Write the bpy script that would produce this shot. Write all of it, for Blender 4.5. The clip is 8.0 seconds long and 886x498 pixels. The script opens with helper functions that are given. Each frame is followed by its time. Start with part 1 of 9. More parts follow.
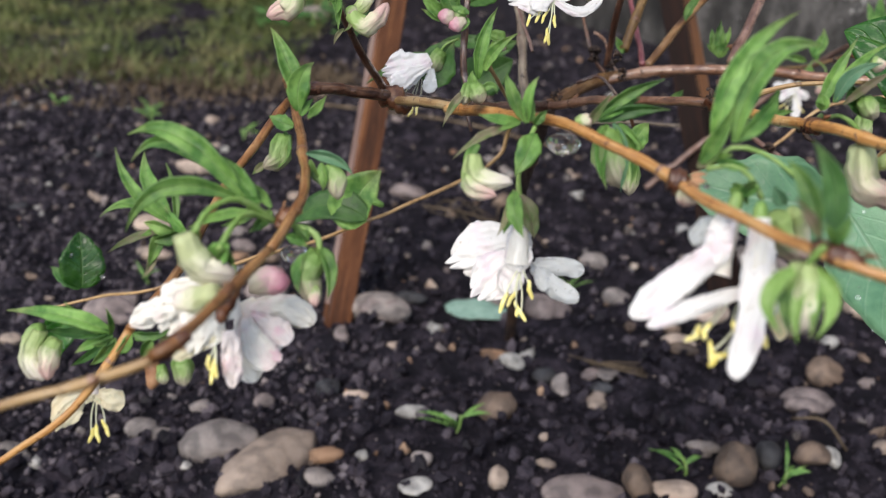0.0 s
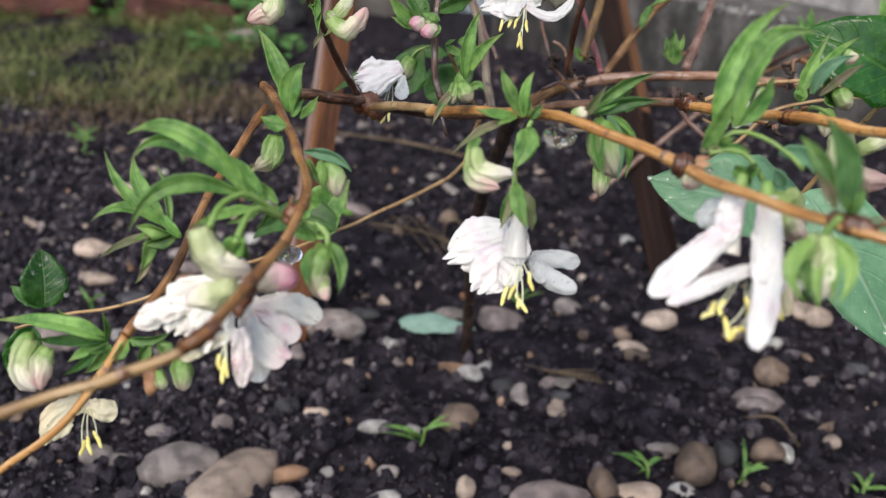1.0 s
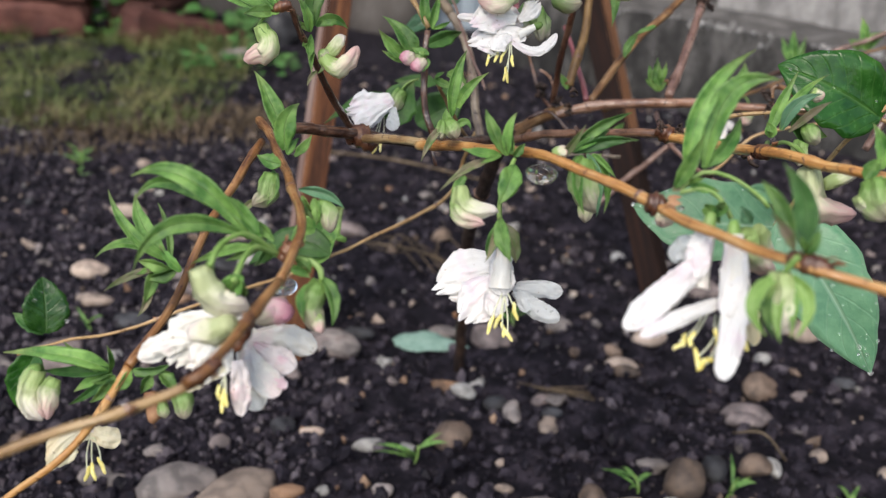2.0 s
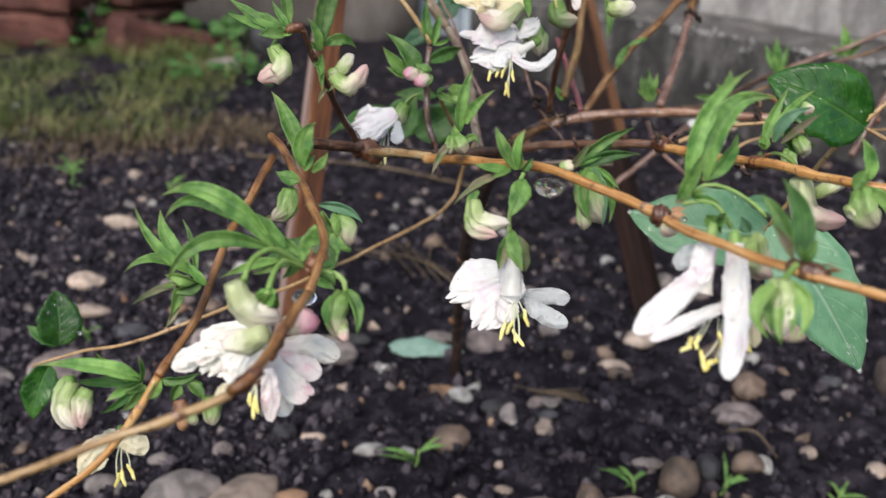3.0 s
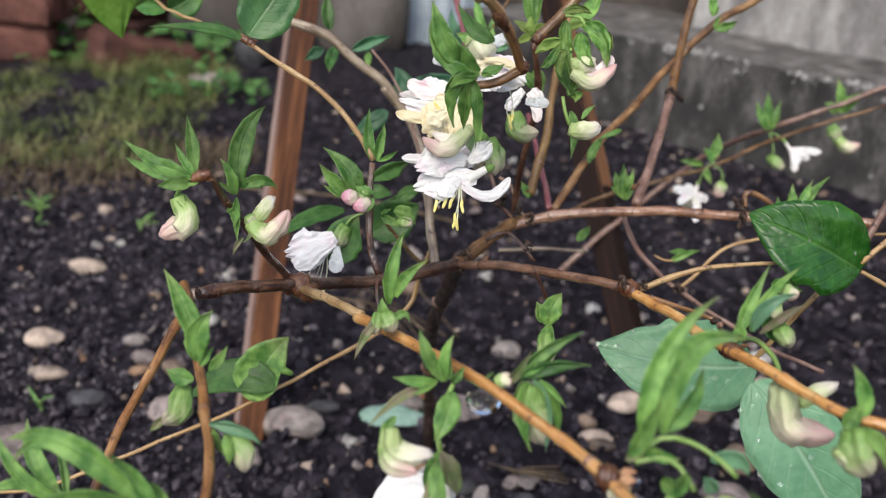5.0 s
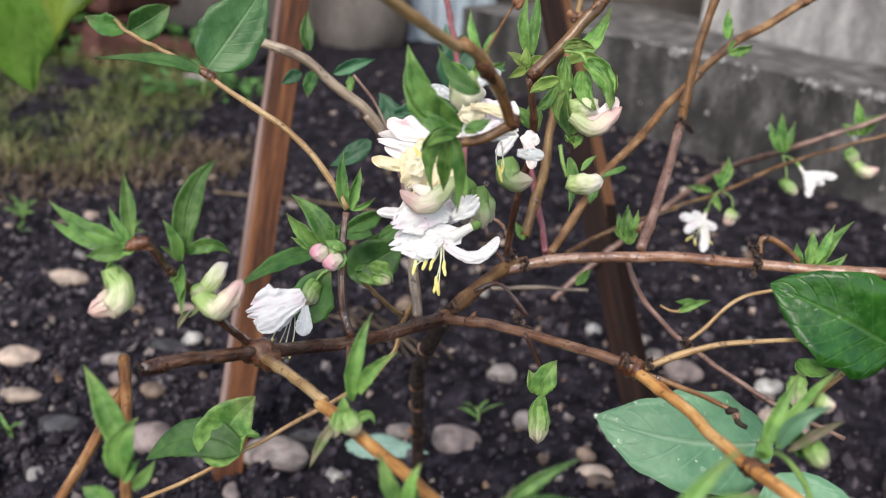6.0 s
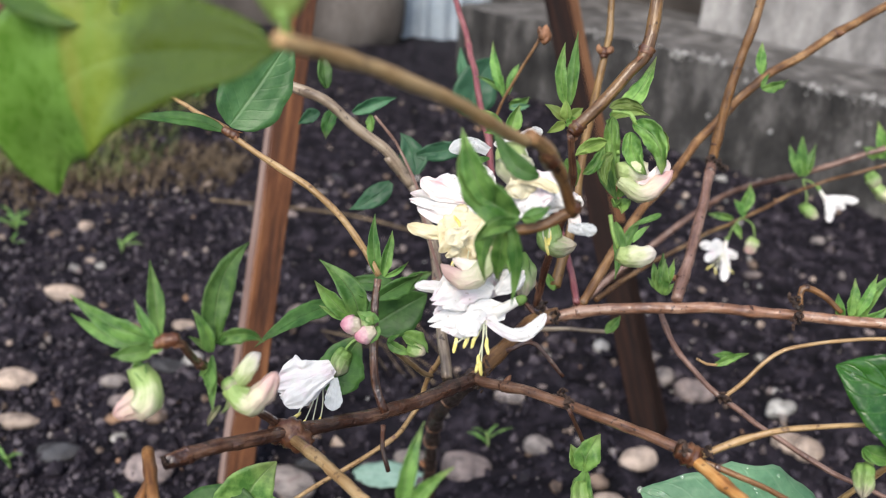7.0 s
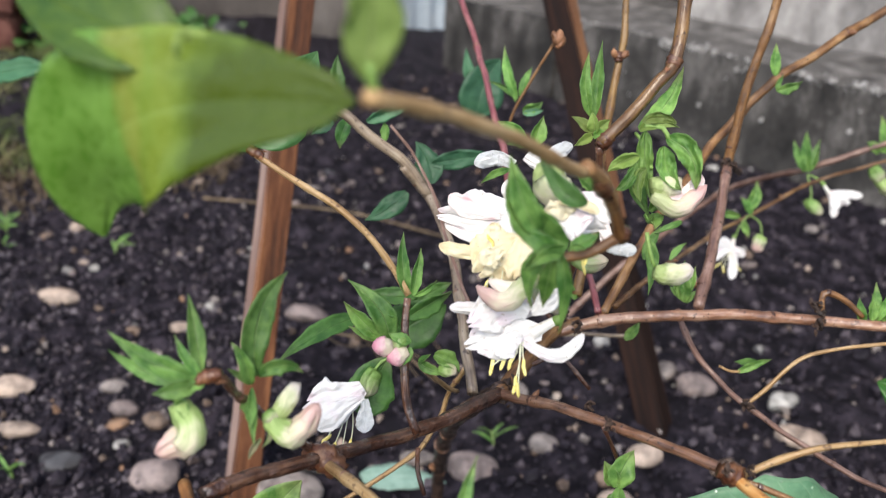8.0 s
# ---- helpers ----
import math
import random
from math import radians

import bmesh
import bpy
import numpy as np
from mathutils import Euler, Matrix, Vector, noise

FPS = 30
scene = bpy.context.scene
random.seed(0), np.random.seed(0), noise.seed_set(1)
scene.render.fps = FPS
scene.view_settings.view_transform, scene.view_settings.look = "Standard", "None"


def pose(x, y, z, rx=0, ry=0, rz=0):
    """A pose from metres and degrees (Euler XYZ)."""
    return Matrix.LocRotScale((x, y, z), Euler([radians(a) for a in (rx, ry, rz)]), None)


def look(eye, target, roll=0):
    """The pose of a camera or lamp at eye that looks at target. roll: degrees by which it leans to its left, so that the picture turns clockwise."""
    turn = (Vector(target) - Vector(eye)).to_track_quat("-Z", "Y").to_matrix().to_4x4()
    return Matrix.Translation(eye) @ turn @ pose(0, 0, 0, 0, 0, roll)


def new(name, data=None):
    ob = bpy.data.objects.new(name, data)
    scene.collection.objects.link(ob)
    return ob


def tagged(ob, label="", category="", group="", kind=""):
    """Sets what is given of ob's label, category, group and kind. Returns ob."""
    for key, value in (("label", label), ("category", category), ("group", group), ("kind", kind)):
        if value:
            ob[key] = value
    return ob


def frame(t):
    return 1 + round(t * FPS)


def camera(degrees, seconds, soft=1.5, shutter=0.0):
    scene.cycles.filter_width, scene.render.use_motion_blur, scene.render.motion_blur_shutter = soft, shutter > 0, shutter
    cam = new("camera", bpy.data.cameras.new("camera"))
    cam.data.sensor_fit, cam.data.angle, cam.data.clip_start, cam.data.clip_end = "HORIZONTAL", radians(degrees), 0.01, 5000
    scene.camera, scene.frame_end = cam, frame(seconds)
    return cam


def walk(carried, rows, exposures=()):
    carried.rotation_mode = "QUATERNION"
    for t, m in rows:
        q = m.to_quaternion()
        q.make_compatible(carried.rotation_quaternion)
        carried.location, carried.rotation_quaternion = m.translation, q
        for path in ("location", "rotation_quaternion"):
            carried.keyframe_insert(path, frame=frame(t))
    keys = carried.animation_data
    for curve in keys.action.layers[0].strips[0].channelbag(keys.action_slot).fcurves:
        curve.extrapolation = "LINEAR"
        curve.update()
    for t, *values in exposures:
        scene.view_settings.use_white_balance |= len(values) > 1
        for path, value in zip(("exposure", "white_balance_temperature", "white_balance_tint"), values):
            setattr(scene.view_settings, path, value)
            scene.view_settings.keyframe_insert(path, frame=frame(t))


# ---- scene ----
cam = camera(52.36, 8.0, soft=1.1, shutter=0.35)
cam.data.dof.use_dof, cam.data.dof.focus_distance, cam.data.dof.aperture_fstop = True, 0.24, 17.5
PATH = [
    (0.0, pose(0.0000, -0.0000, 0.2790, 65.693, -2.817, 1.272)),
    (0.2, pose(-0.0026, 0.0042, 0.2774, 66.188, -3.153, 0.165)),
    (0.5, pose(-0.0084, 0.0004, 0.2713, 66.519, -3.317, -1.545)),
    (0.7, pose(-0.0116, 0.0001, 0.2703, 66.823, -3.262, -2.620)),
    (1.0, pose(-0.0143, -0.0034, 0.2733, 67.455, -3.064, -3.462)),
    (1.2, pose(-0.0125, -0.0067, 0.2748, 67.959, -3.084, -3.797)),
    (1.5, pose(-0.0094, -0.0046, 0.2791, 68.343, -2.931, -4.257)),
    (1.7, pose(-0.0102, -0.0061, 0.2797, 68.016, -2.815, -3.903)),
    (2.8, pose(-0.0228, -0.0195, 0.2850, 69.603, -2.771, -4.419)),
    (3.0, pose(-0.0212, -0.0188, 0.2855, 68.648, -2.417, -5.138)),
    (3.2, pose(-0.0171, -0.0158, 0.2929, 67.445, -1.879, -5.944)),
    (3.5, pose(-0.0110, -0.0128, 0.3050, 67.458, -1.246, -6.712)),
    (3.7, pose(-0.0058, -0.0124, 0.3083, 67.794, -1.153, -6.443)),
    (4.0, pose(0.0003, -0.0052, 0.3094, 68.117, -1.003, -6.784)),
    (4.2, pose(0.0040, 0.0006, 0.3117, 67.950, -0.971, -6.838)),
    (4.5, pose(0.0035, 0.0064, 0.3143, 68.107, -1.230, -6.304)),
    (4.7, pose(-0.0025, 0.0135, 0.3152, 68.228, -1.725, -5.825)),
    (5.8, pose(0.0038, 0.0549, 0.3193, 68.003, -3.219, -4.644)),
    (6.0, pose(0.0060, 0.0600, 0.3221, 67.731, -3.021, -4.894)),
    (6.2, pose(0.0046, 0.0701, 0.3263, 66.836, -2.965, -5.570)),
    (6.5, pose(-0.0028, 0.0757, 0.3337, 66.961, -3.206, -5.762)),
    (6.7, pose(-0.0031, 0.0772, 0.3339, 67.248, -3.322, -5.458)),
    (7.0, pose(-0.0052, 0.0816, 0.3348, 67.085, -3.224, -5.560)),
    (7.2, pose(-0.0063, 0.0832, 0.3357, 66.632, -3.004, -5.801)),
    (7.5, pose(-0.0129, 0.0826, 0.3340, 66.369, -2.874, -6.209)),
    (7.7, pose(-0.0168, 0.0845, 0.3353, 66.429, -2.894, -6.498)),
    (8.0, pose(-0.0163, 0.0891, 0.3399, 66.342, -2.772, -6.872)),
]
walk(cam, PATH, [(0.0, 0.86, 6800, 9), (3.0, 0.88, 6800, 9), (4.5, 0.92, 6800, 9), (6.0, 1.06, 6800, 9), (7.0, 1.13, 6800, 9), (8.0, 1.18, 6800, 9)])

# daylight under a bright overcast sky
world = bpy.data.worlds.new("sky")
scene.world = world
world.use_nodes = True
sky = world.node_tree.nodes.new("ShaderNodeTexSky")
sky.sky_type, sky.sun_disc = "NISHITA", False
sky.sun_elevation, sky.sun_rotation = radians(48), radians(205)
sky.air_density, sky.dust_density, sky.ozone_density = 1.0, 1.8, 1.5
world.node_tree.links.new(sky.outputs[0], world.node_tree.nodes["Background"].inputs[0])
world.node_tree.nodes["Background"].inputs[1].default_value = 0.148
sun = new("sun", bpy.data.lights.new("sun", "SUN"))
sun.data.energy, sun.data.angle, sun.data.color = 1.25, radians(35), (1.0, 0.95, 0.87)
sun.matrix_world = look((-0.85, -1.8, 2.2), (0, 0, 0))


# ---- materials ----
def nodes_of(name):
    m = bpy.data.materials.new(name)
    m.use_nodes = True
    return m, m.node_tree.nodes, m.node_tree.links, m.node_tree.nodes["Principled BSDF"]


def surface(name, colours, scale=60.0, rough=(0.6, 0.9), bump=0.3, fine=600.0, spec=0.4, vary=0.12, stretch=(1, 1, 1), through_light=0.0, depth=0.0006, along=False, dirt=0.0):
    """Two scales of noise over a row of colours, roughness and relief, and a shift from piece to piece."""
    m, n, l, p = nodes_of(name)
    co = n.new("ShaderNodeTexCoord")
    mp = n.new("ShaderNodeMapping")
    mp.inputs["Scale"].default_value = stretch
    l.new(co.outputs["UV" if along else "Object"], mp.inputs[0])
    big, small = n.new("ShaderNodeTexNoise"), n.new("ShaderNodeTexNoise")
    big.inputs["Scale"].default_value, small.inputs["Scale"].default_value = scale, fine
    big.inputs["Detail"].default_value, small.inputs["Detail"].default_value = 5, 3
    l.new(mp.outputs[0], big.inputs[0]), l.new(mp.outputs[0], small.inputs[0])
    mix = n.new("ShaderNodeMath")
    mix.operation = "MULTIPLY_ADD"
    l.new(small.outputs[0], mix.inputs[0])
    mix.inputs[1].default_value = 0.35
    l.new(big.outputs[0], mix.inputs[2])
    off = n.new("ShaderNodeMath")
    off.operation = "SUBTRACT"
    l.new(mix.outputs[0], off.inputs[0])
    off.inputs[1].default_value = 0.175
    ramp = n.new("ShaderNodeValToRGB")
    e = ramp.color_ramp.elements
    for i, c in enumerate(colours):
        pos = (0.33 + 0.34 * i / max(1, len(colours) - 1)) if along else (0.28 + 0.44 * i / max(1, len(colours) - 1))
        el = e[i] if i < 2 else e.new(pos)
        el.position, el.color = pos, (*c, 1)
    l.new(off.outputs[0], ramp.inputs[0])
    hsv, info = n.new("ShaderNodeHueSaturation"), n.new("ShaderNodeObjectInfo")
    mr = n.new("ShaderNodeMapRange")
    mr.inputs[3].default_value, mr.inputs[4].default_value = 1 - vary * 2, 1 + vary * 2
    l.new(info.outputs["Random"], mr.inputs[0]), l.new(mr.outputs[0], hsv.inputs["Value"])
    l.new(ramp.outputs[0], hsv.inputs["Color"])
    if dirt:
        patch, cut, over = n.new("ShaderNodeTexNoise"), n.new("ShaderNodeMapRange"), n.new("ShaderNodeMix")
        patch.inputs["Scale"].default_value, patch.inputs["Detail"].default_value = 1.1, 6
        geo = n.new("ShaderNodeNewGeometry")
        up = n.new("ShaderNodeVectorMath")
        up.operation = "SCALE"
        up.inputs["Scale"].default_value = 110
        l.new(geo.outputs["Position"], up.inputs[0]), l.new(up.outputs[0], patch.inputs[0])
        cut.inputs[1].default_value, cut.inputs[2].default_value, cut.inputs[4].default_value = 0.42, 0.62, dirt
        l.new(patch.outputs[0], cut.inputs[0])
        over.data_type = "RGBA"
        over.inputs["B"].default_value = (0.018, 0.016, 0.018, 1)
        l.new(cut.outputs[0], over.inputs["Factor"]), l.new(hsv.outputs[0], over.inputs["A"]), l.new(over.outputs["Result"], p.inputs["Base Color"])
    else:
        l.new(hsv.outputs[0], p.inputs["Base Color"])
    rr = n.new("ShaderNodeMapRange")
    rr.inputs[1].default_value, rr.inputs[2].default_value, rr.inputs[3].default_value, rr.inputs[4].default_value = 0.3, 0.7, rough[0], rough[1]
    l.new(big.outputs[0], rr.inputs[0]), l.new(rr.outputs[0], p.inputs["Roughness"])
    p.inputs["Specular IOR Level"].default_value = spec
    b = n.new("ShaderNodeBump")
    b.inputs["Strength"].default_value, b.inputs["Distance"].default_value = bump, depth
    l.new(off.outputs[0], b.inputs["Height"]), l.new(b.outputs[0], p.inputs["Normal"])
    if through_light:
        t, mx = n.new("ShaderNodeBsdfTranslucent"), n.new("ShaderNodeMixShader")
        l.new(hsv.outputs[0], t.inputs[0]), l.new(b.outputs[0], t.inputs[1])
        mx.inputs[0].default_value = through_light
        l.new(p.outputs[0], mx.inputs[1]), l.new(t.outputs[0], mx.inputs[2]), l.new(mx.outputs[0], n["Material Output"].inputs[0])
    return m


def leaf_skin(name, dark, light, vein, rough=0.42, through_light=0.3, veins=9.0, blot=110, net=0.1, tinge=0.0, rib_shows=0.38, scald=None):
    """A leaf: midrib and slanting side veins along its own length, blotches, and light that passes through."""
    m, n, l, p = nodes_of(name)
    uv, sep = n.new("ShaderNodeUVMap"), n.new("ShaderNodeSeparateXYZ")
    l.new(uv.outputs[0], sep.inputs[0])

    def math(op, a, b=None, c=None):
        q = n.new("ShaderNodeMath")
        q.operation = op
        for k, v in enumerate((a, b, c)):
            if v is None:
                continue
            if isinstance(v, (int, float)):
                q.inputs[k].default_value = v
            else:
                l.new(v, q.inputs[k])
        return q.outputs[0]

    side = math("ABSOLUTE", math("SUBTRACT", sep.outputs[1], 0.5))
    rib = math("SUBTRACT", 1.0, math("SMOOTH_MIN", math("DIVIDE", side, 0.038), 1.0, 0.1))
    slant = math("FRACT", math("SUBTRACT", math("MULTIPLY", sep.outputs[0], veins), math("MULTIPLY", side, 4.0)))
    lines = math("SUBTRACT", 1.0, math("SMOOTH_MIN", math("DIVIDE", math("ABSOLUTE", math("SUBTRACT", slant, 0.5)), 0.10), 1.0, 0.1))
    vei = math("MAXIMUM", math("MAXIMUM", rib, math("MULTIPLY", lines, net)), math("MULTIPLY", math("GREATER_THAN", side, 0.465), 0.22))
    co, noi = n.new("ShaderNodeTexCoord"), n.new("ShaderNodeTexNoise")
    noi.inputs["Scale"].default_value, noi.inputs["Detail"].default_value = blot, 7
    l.new(co.outputs["Object"], noi.inputs[0])
    ramp = n.new("ShaderNodeValToRGB")
    e = ramp.color_ramp.elements
    e[0].position, e[0].color, e[1].position, e[1].color = 0.32, (*dark, 1), 0.68, (*light, 1)
    fine = n.new("ShaderNodeTexNoise")
    fine.inputs["Scale"].default_value, fine.inputs["Detail"].default_value = 480, 4
    l.new(co.outputs["Object"], fine.inputs[0])
    mottle = math("MULTIPLY_ADD", math("SUBTRACT", fine.outputs[0], 0.5), 0.55, noi.outputs[0])
    l.new(mottle, ramp.inputs[0])
    mix = n.new("ShaderNodeMix")
    mix.data_type = "RGBA"
    mix.inputs["B"].default_value = (*vein, 1)
    l.new(math("MULTIPLY", vei, rib_shows), mix.inputs["Factor"]), l.new(ramp.outputs[0], mix.inputs["A"])
    hsv, info, mr = n.new("ShaderNodeHueSaturation"), n.new("ShaderNodeObjectInfo"), n.new("ShaderNodeMapRange")
    mr.inputs[3].default_value, mr.inputs[4].default_value = 0.68, 1.2
    hue = n.new("ShaderNodeMapRange")
    hue.inputs[3].default_value, hue.inputs[4].default_value = 0.49, 0.506
    l.new(math("FRACT", math("MULTIPLY", info.outputs["Random"], 7.0)), hue.inputs[0]), l.new(hue.outputs[0], hsv.inputs["Hue"])
    # young leaves flush purplish brown at the tip, some more than others
    flush = n.new("ShaderNodeMix")
    flush.data_type = "RGBA"
    flush.inputs["B"].default_value = (0.3, 0.13, 0.13, 1)
    tip = math("MULTIPLY", math("MAXIMUM", math("SUBTRACT", math("MULTIPLY_ADD", noi.outputs[0], 0.3, sep.outputs[0]), 0.85), 0.0), 4.0)
    l.new(math("MINIMUM", math("MULTIPLY", math("MULTIPLY", tip, info.outputs["Random"]), tinge), 0.8), flush.inputs["Factor"])
    body = mix.outputs["Result"]
    if scald:
        # a yellow scalded band across the blade with a brown rim on its outer side, and an older, darker inner half
        at = math("ADD", math("MULTIPLY_ADD", noi.outputs[0], 0.36, sep.outputs[0]), math("MULTIPLY", sep.outputs[1], scald[2]))
        for lo, hi, soft, colour, much in ((-1.0, scald[0], 0.07, (0.058, 0.085, 0.006), 0.88), (scald[0], scald[1], 0.06, (0.22, 0.26, 0.03), 0.6), (scald[1], scald[1] + 0.035, 0.03, (0.4, 0.26, 0.06), 0.4)):
            band = n.new("ShaderNodeMix")
            band.data_type = "RGBA"
            band.inputs["B"].default_value = (*colour, 1)
            rise, fall = n.new("ShaderNodeMapRange"), n.new("ShaderNodeMapRange")
            for q, edge, way in ((rise, lo, 1), (fall, hi, -1)):
                q.inputs[1].default_value, q.inputs[2].default_value = edge - soft, edge + soft
                q.inputs[3].default_value, q.inputs[4].default_value = (0, 1) if way > 0 else (1, 0)
                l.new(at, q.inputs[0])
            l.new(math("MULTIPLY", math("MULTIPLY", rise.outputs[0], fall.outputs[0]), much), band.inputs["Factor"]), l.new(body, band.inputs["A"])
            body = band.outputs["Result"]
    l.new(body, flush.inputs["A"])
    l.new(info.outputs["Random"], mr.inputs[0]), l.new(mr.outputs[0], hsv.inputs["Value"]), l.new(flush.outputs["Result"], hsv.inputs["Color"])
    l.new(hsv.outputs[0], p.inputs["Base Color"])
    l.new(math("ADD", math("MULTIPLY", fine.outputs[0], 0.5), rough - 0.2), p.inputs["Roughness"])
    p.inputs["Specular IOR Level"].default_value = 0.38
    b = n.new("ShaderNodeBump")
    b.inputs["Strength"].default_value, b.inputs["Distance"].default_value = 0.6, 0.0005
    l.new(math("MULTIPLY_ADD", vei, -2.6 * rib_shows, mottle), b.inputs["Height"]), l.new(b.outputs[0], p.inputs["Normal"])
    t, mx = n.new("ShaderNodeBsdfTranslucent"), n.new("ShaderNodeMixShader")
    l.new(hsv.outputs[0], t.inputs[0])
    mx.inputs[0].default_value = through_light
    l.new(p.outputs[0], mx.inputs[1]), l.new(t.outputs[0], mx.inputs[2]), l.new(mx.outputs[0], n["Material Output"].inputs[0])
    return m


def bark(name, colours, shade=(0.02, 0.009, 0.006), patch=0.5, rough=(0.2, 0.6), wet=0.35, depth=0.0004):
    """The skin of a stem: fine streaks along it, broad patches, dark flecks, and a wet film in places."""
    m, n, l, p = nodes_of(name)

    def tex(source, scale, stretch, detail=4):
        mp, t = n.new("ShaderNodeMapping"), n.new("ShaderNodeTexNoise")
        mp.inputs["Scale"].default_value = stretch
        t.inputs["Scale"].default_value, t.inputs["Detail"].default_value = scale, detail
        l.new(source, mp.inputs[0]), l.new(mp.outputs[0], t.inputs[0])
        return t.outputs[0]

    def span(value, a, b, c, d):
        q = n.new("ShaderNodeMapRange")
        for k, v in enumerate((a, b, c, d)):
            q.inputs[k + 1].default_value = v
        l.new(value, q.inputs[0])
        return q.outputs[0]

    co = n.new("ShaderNodeTexCoord")
    streak = tex(co.outputs["UV"], 1.0, (9, 5, 1), 6)
    broad = tex(co.outputs["Object"], 95, (1, 1, 1), 3)
    fleck = tex(co.outputs["Object"], 620, (1, 1, 1), 2)
    add = n.new("ShaderNodeMath")
    add.operation = "MULTIPLY_ADD"
    l.new(broad, add.inputs[0])
    add.inputs[1].default_value = patch * 2
    l.new(span(streak, 0.3, 0.7, 0.3 - patch, 0.7 - patch), add.inputs[2])
    ramp = n.new("ShaderNodeValToRGB")
    e = ramp.color_ramp.elements
    for i, c in enumerate(colours):
        at = 0.2 + 0.6 * i / (len(colours) - 1)
        el = e[i] if i < 2 else e.new(at)
        el.position, el.color = at, (*c, 1)
    l.new(add.outputs[0], ramp.inputs[0])
    dots = n.new("ShaderNodeMix")
    dots.data_type = "RGBA"
    dots.inputs["B"].default_value = (*shade, 1)
    l.new(span(fleck, 0.62, 0.7, 0.0, 0.75), dots.inputs["Factor"]), l.new(ramp.outputs[0], dots.inputs["A"])
    hsv, info = n.new("ShaderNodeHueSaturation"), n.new("ShaderNodeObjectInfo")
    l.new(span(info.outputs["Random"], 0, 1, 0.82, 1.18), hsv.inputs["Value"]), l.new(dots.outputs["Result"], hsv.inputs["Color"])
    l.new(hsv.outputs[0], p.inputs["Base Color"])
    l.new(span(streak, 0.35, 0.65, rough[1], rough[0]), p.inputs["Roughness"])
    film = tex(co.outputs["Object"], 210, (1, 1, 1), 2)
    l.new(span(film, 0.44, 0.54, 0.0, wet), p.inputs["Coat Weight"])
    p.inputs["Coat Roughness"].default_value, p.inputs["Coat IOR"].default_value = 0.08, 1.6
    b = n.new("ShaderNodeBump")
    b.inputs["Strength"].default_value, b.inputs["Distance"].default_value = 0.7, depth
    height = n.new("ShaderNodeMath")
    height.operation = "ADD"
    l.new(add.outputs[0], height.inputs[0]), l.new(fleck, height.inputs[1])
    l.new(height.outputs[0], b.inputs["Height"]), l.new(b.outputs[0], p.inputs["Normal"]), l.new(b.outputs[0], p.inputs["Coat Normal"])
    return m


def petal_skin(name, body, blush, blush_cover=0.5, through_light=0.25, wet=0.3, clear=0.0):
    """A petal: faint veins along it, a blush in uneven patches, thin crumpled skin with a wet film in places."""
    m, n, l, p = nodes_of(name)

    def tex(source, scale, stretch=(1, 1, 1), detail=4):
        mp, t = n.new("ShaderNodeMapping"), n.new("ShaderNodeTexNoise")
        mp.inputs["Scale"].default_value = stretch
        t.inputs["Scale"].default_value, t.inputs["Detail"].default_value = scale, detail
        l.new(source, mp.inputs[0]), l.new(mp.outputs[0], t.inputs[0])
        return t.outputs[0]

    def span(value, a, b, c, d):
        q = n.new("ShaderNodeMapRange")
        for k, v in enumerate((a, b, c, d)):
            q.inputs[k + 1].default_value = v
        l.new(value, q.inputs[0])
        return q.outputs[0]

    def over(factor, a, colour):
        q = n.new("ShaderNodeMix")
        q.data_type = "RGBA"
        q.inputs["B"].default_value = (*colour, 1)
        l.new(factor, q.inputs["Factor"]), l.new(a, q.inputs["A"])
        return q.outputs["Result"]

    co = n.new("ShaderNodeTexCoord")
    vein = tex(co.outputs["UV"], 1.0, (1.3, 17, 1), 3)
    crumple = tex(co.outputs["Object"], 420, detail=5)
    patch = tex(co.outputs["Object"], 170, detail=4)
    speck = tex(co.outputs["Object"], 900, detail=1)
    rgb = n.new("ShaderNodeRGB")
    rgb.outputs[0].default_value = (*body, 1)
    c = over(span(patch, 0.52, 0.68, 0.0, blush_cover), rgb.outputs[0], blush)
    c = over(span(vein, 0.5, 0.66, 0.0, 0.3), c, tuple(k * 0.82 for k in body))
    c = over(span(speck, 0.735, 0.76, 0.0, 0.5), c, (0.32, 0.22, 0.13))
    l.new(c, p.inputs["Base Color"])
    l.new(span(crumple, 0.35, 0.65, 0.55, 0.25), p.inputs["Roughness"])
    l.new(span(patch, 0.35, 0.5, wet, 0.0), p.inputs["Coat Weight"])
    p.inputs["Coat Roughness"].default_value = 0.06
    if clear:
        p.inputs["Transmission Weight"].default_value, p.inputs["IOR"].default_value = clear, 1.14
    b, tall = n.new("ShaderNodeBump"), n.new("ShaderNodeMath")
    tall.operation = "ADD"
    l.new(crumple, tall.inputs[0]), l.new(vein, tall.inputs[1])
    b.inputs["Strength"].default_value, b.inputs["Distance"].default_value = 0.5, 0.0004
    l.new(tall.outputs[0], b.inputs["Height"]), l.new(b.outputs[0], p.inputs["Normal"])
    t, mx = n.new("ShaderNodeBsdfTranslucent"), n.new("ShaderNodeMixShader")
    l.new(c, t.inputs[0]), l.new(b.outputs[0], t.inputs[1])
    mx.inputs[0].default_value = through_light
    l.new(p.outputs[0], mx.inputs[1]), l.new(t.outputs[0], mx.inputs[2]), l.new(mx.outputs[0], n["Material Output"].inputs[0])
    return m


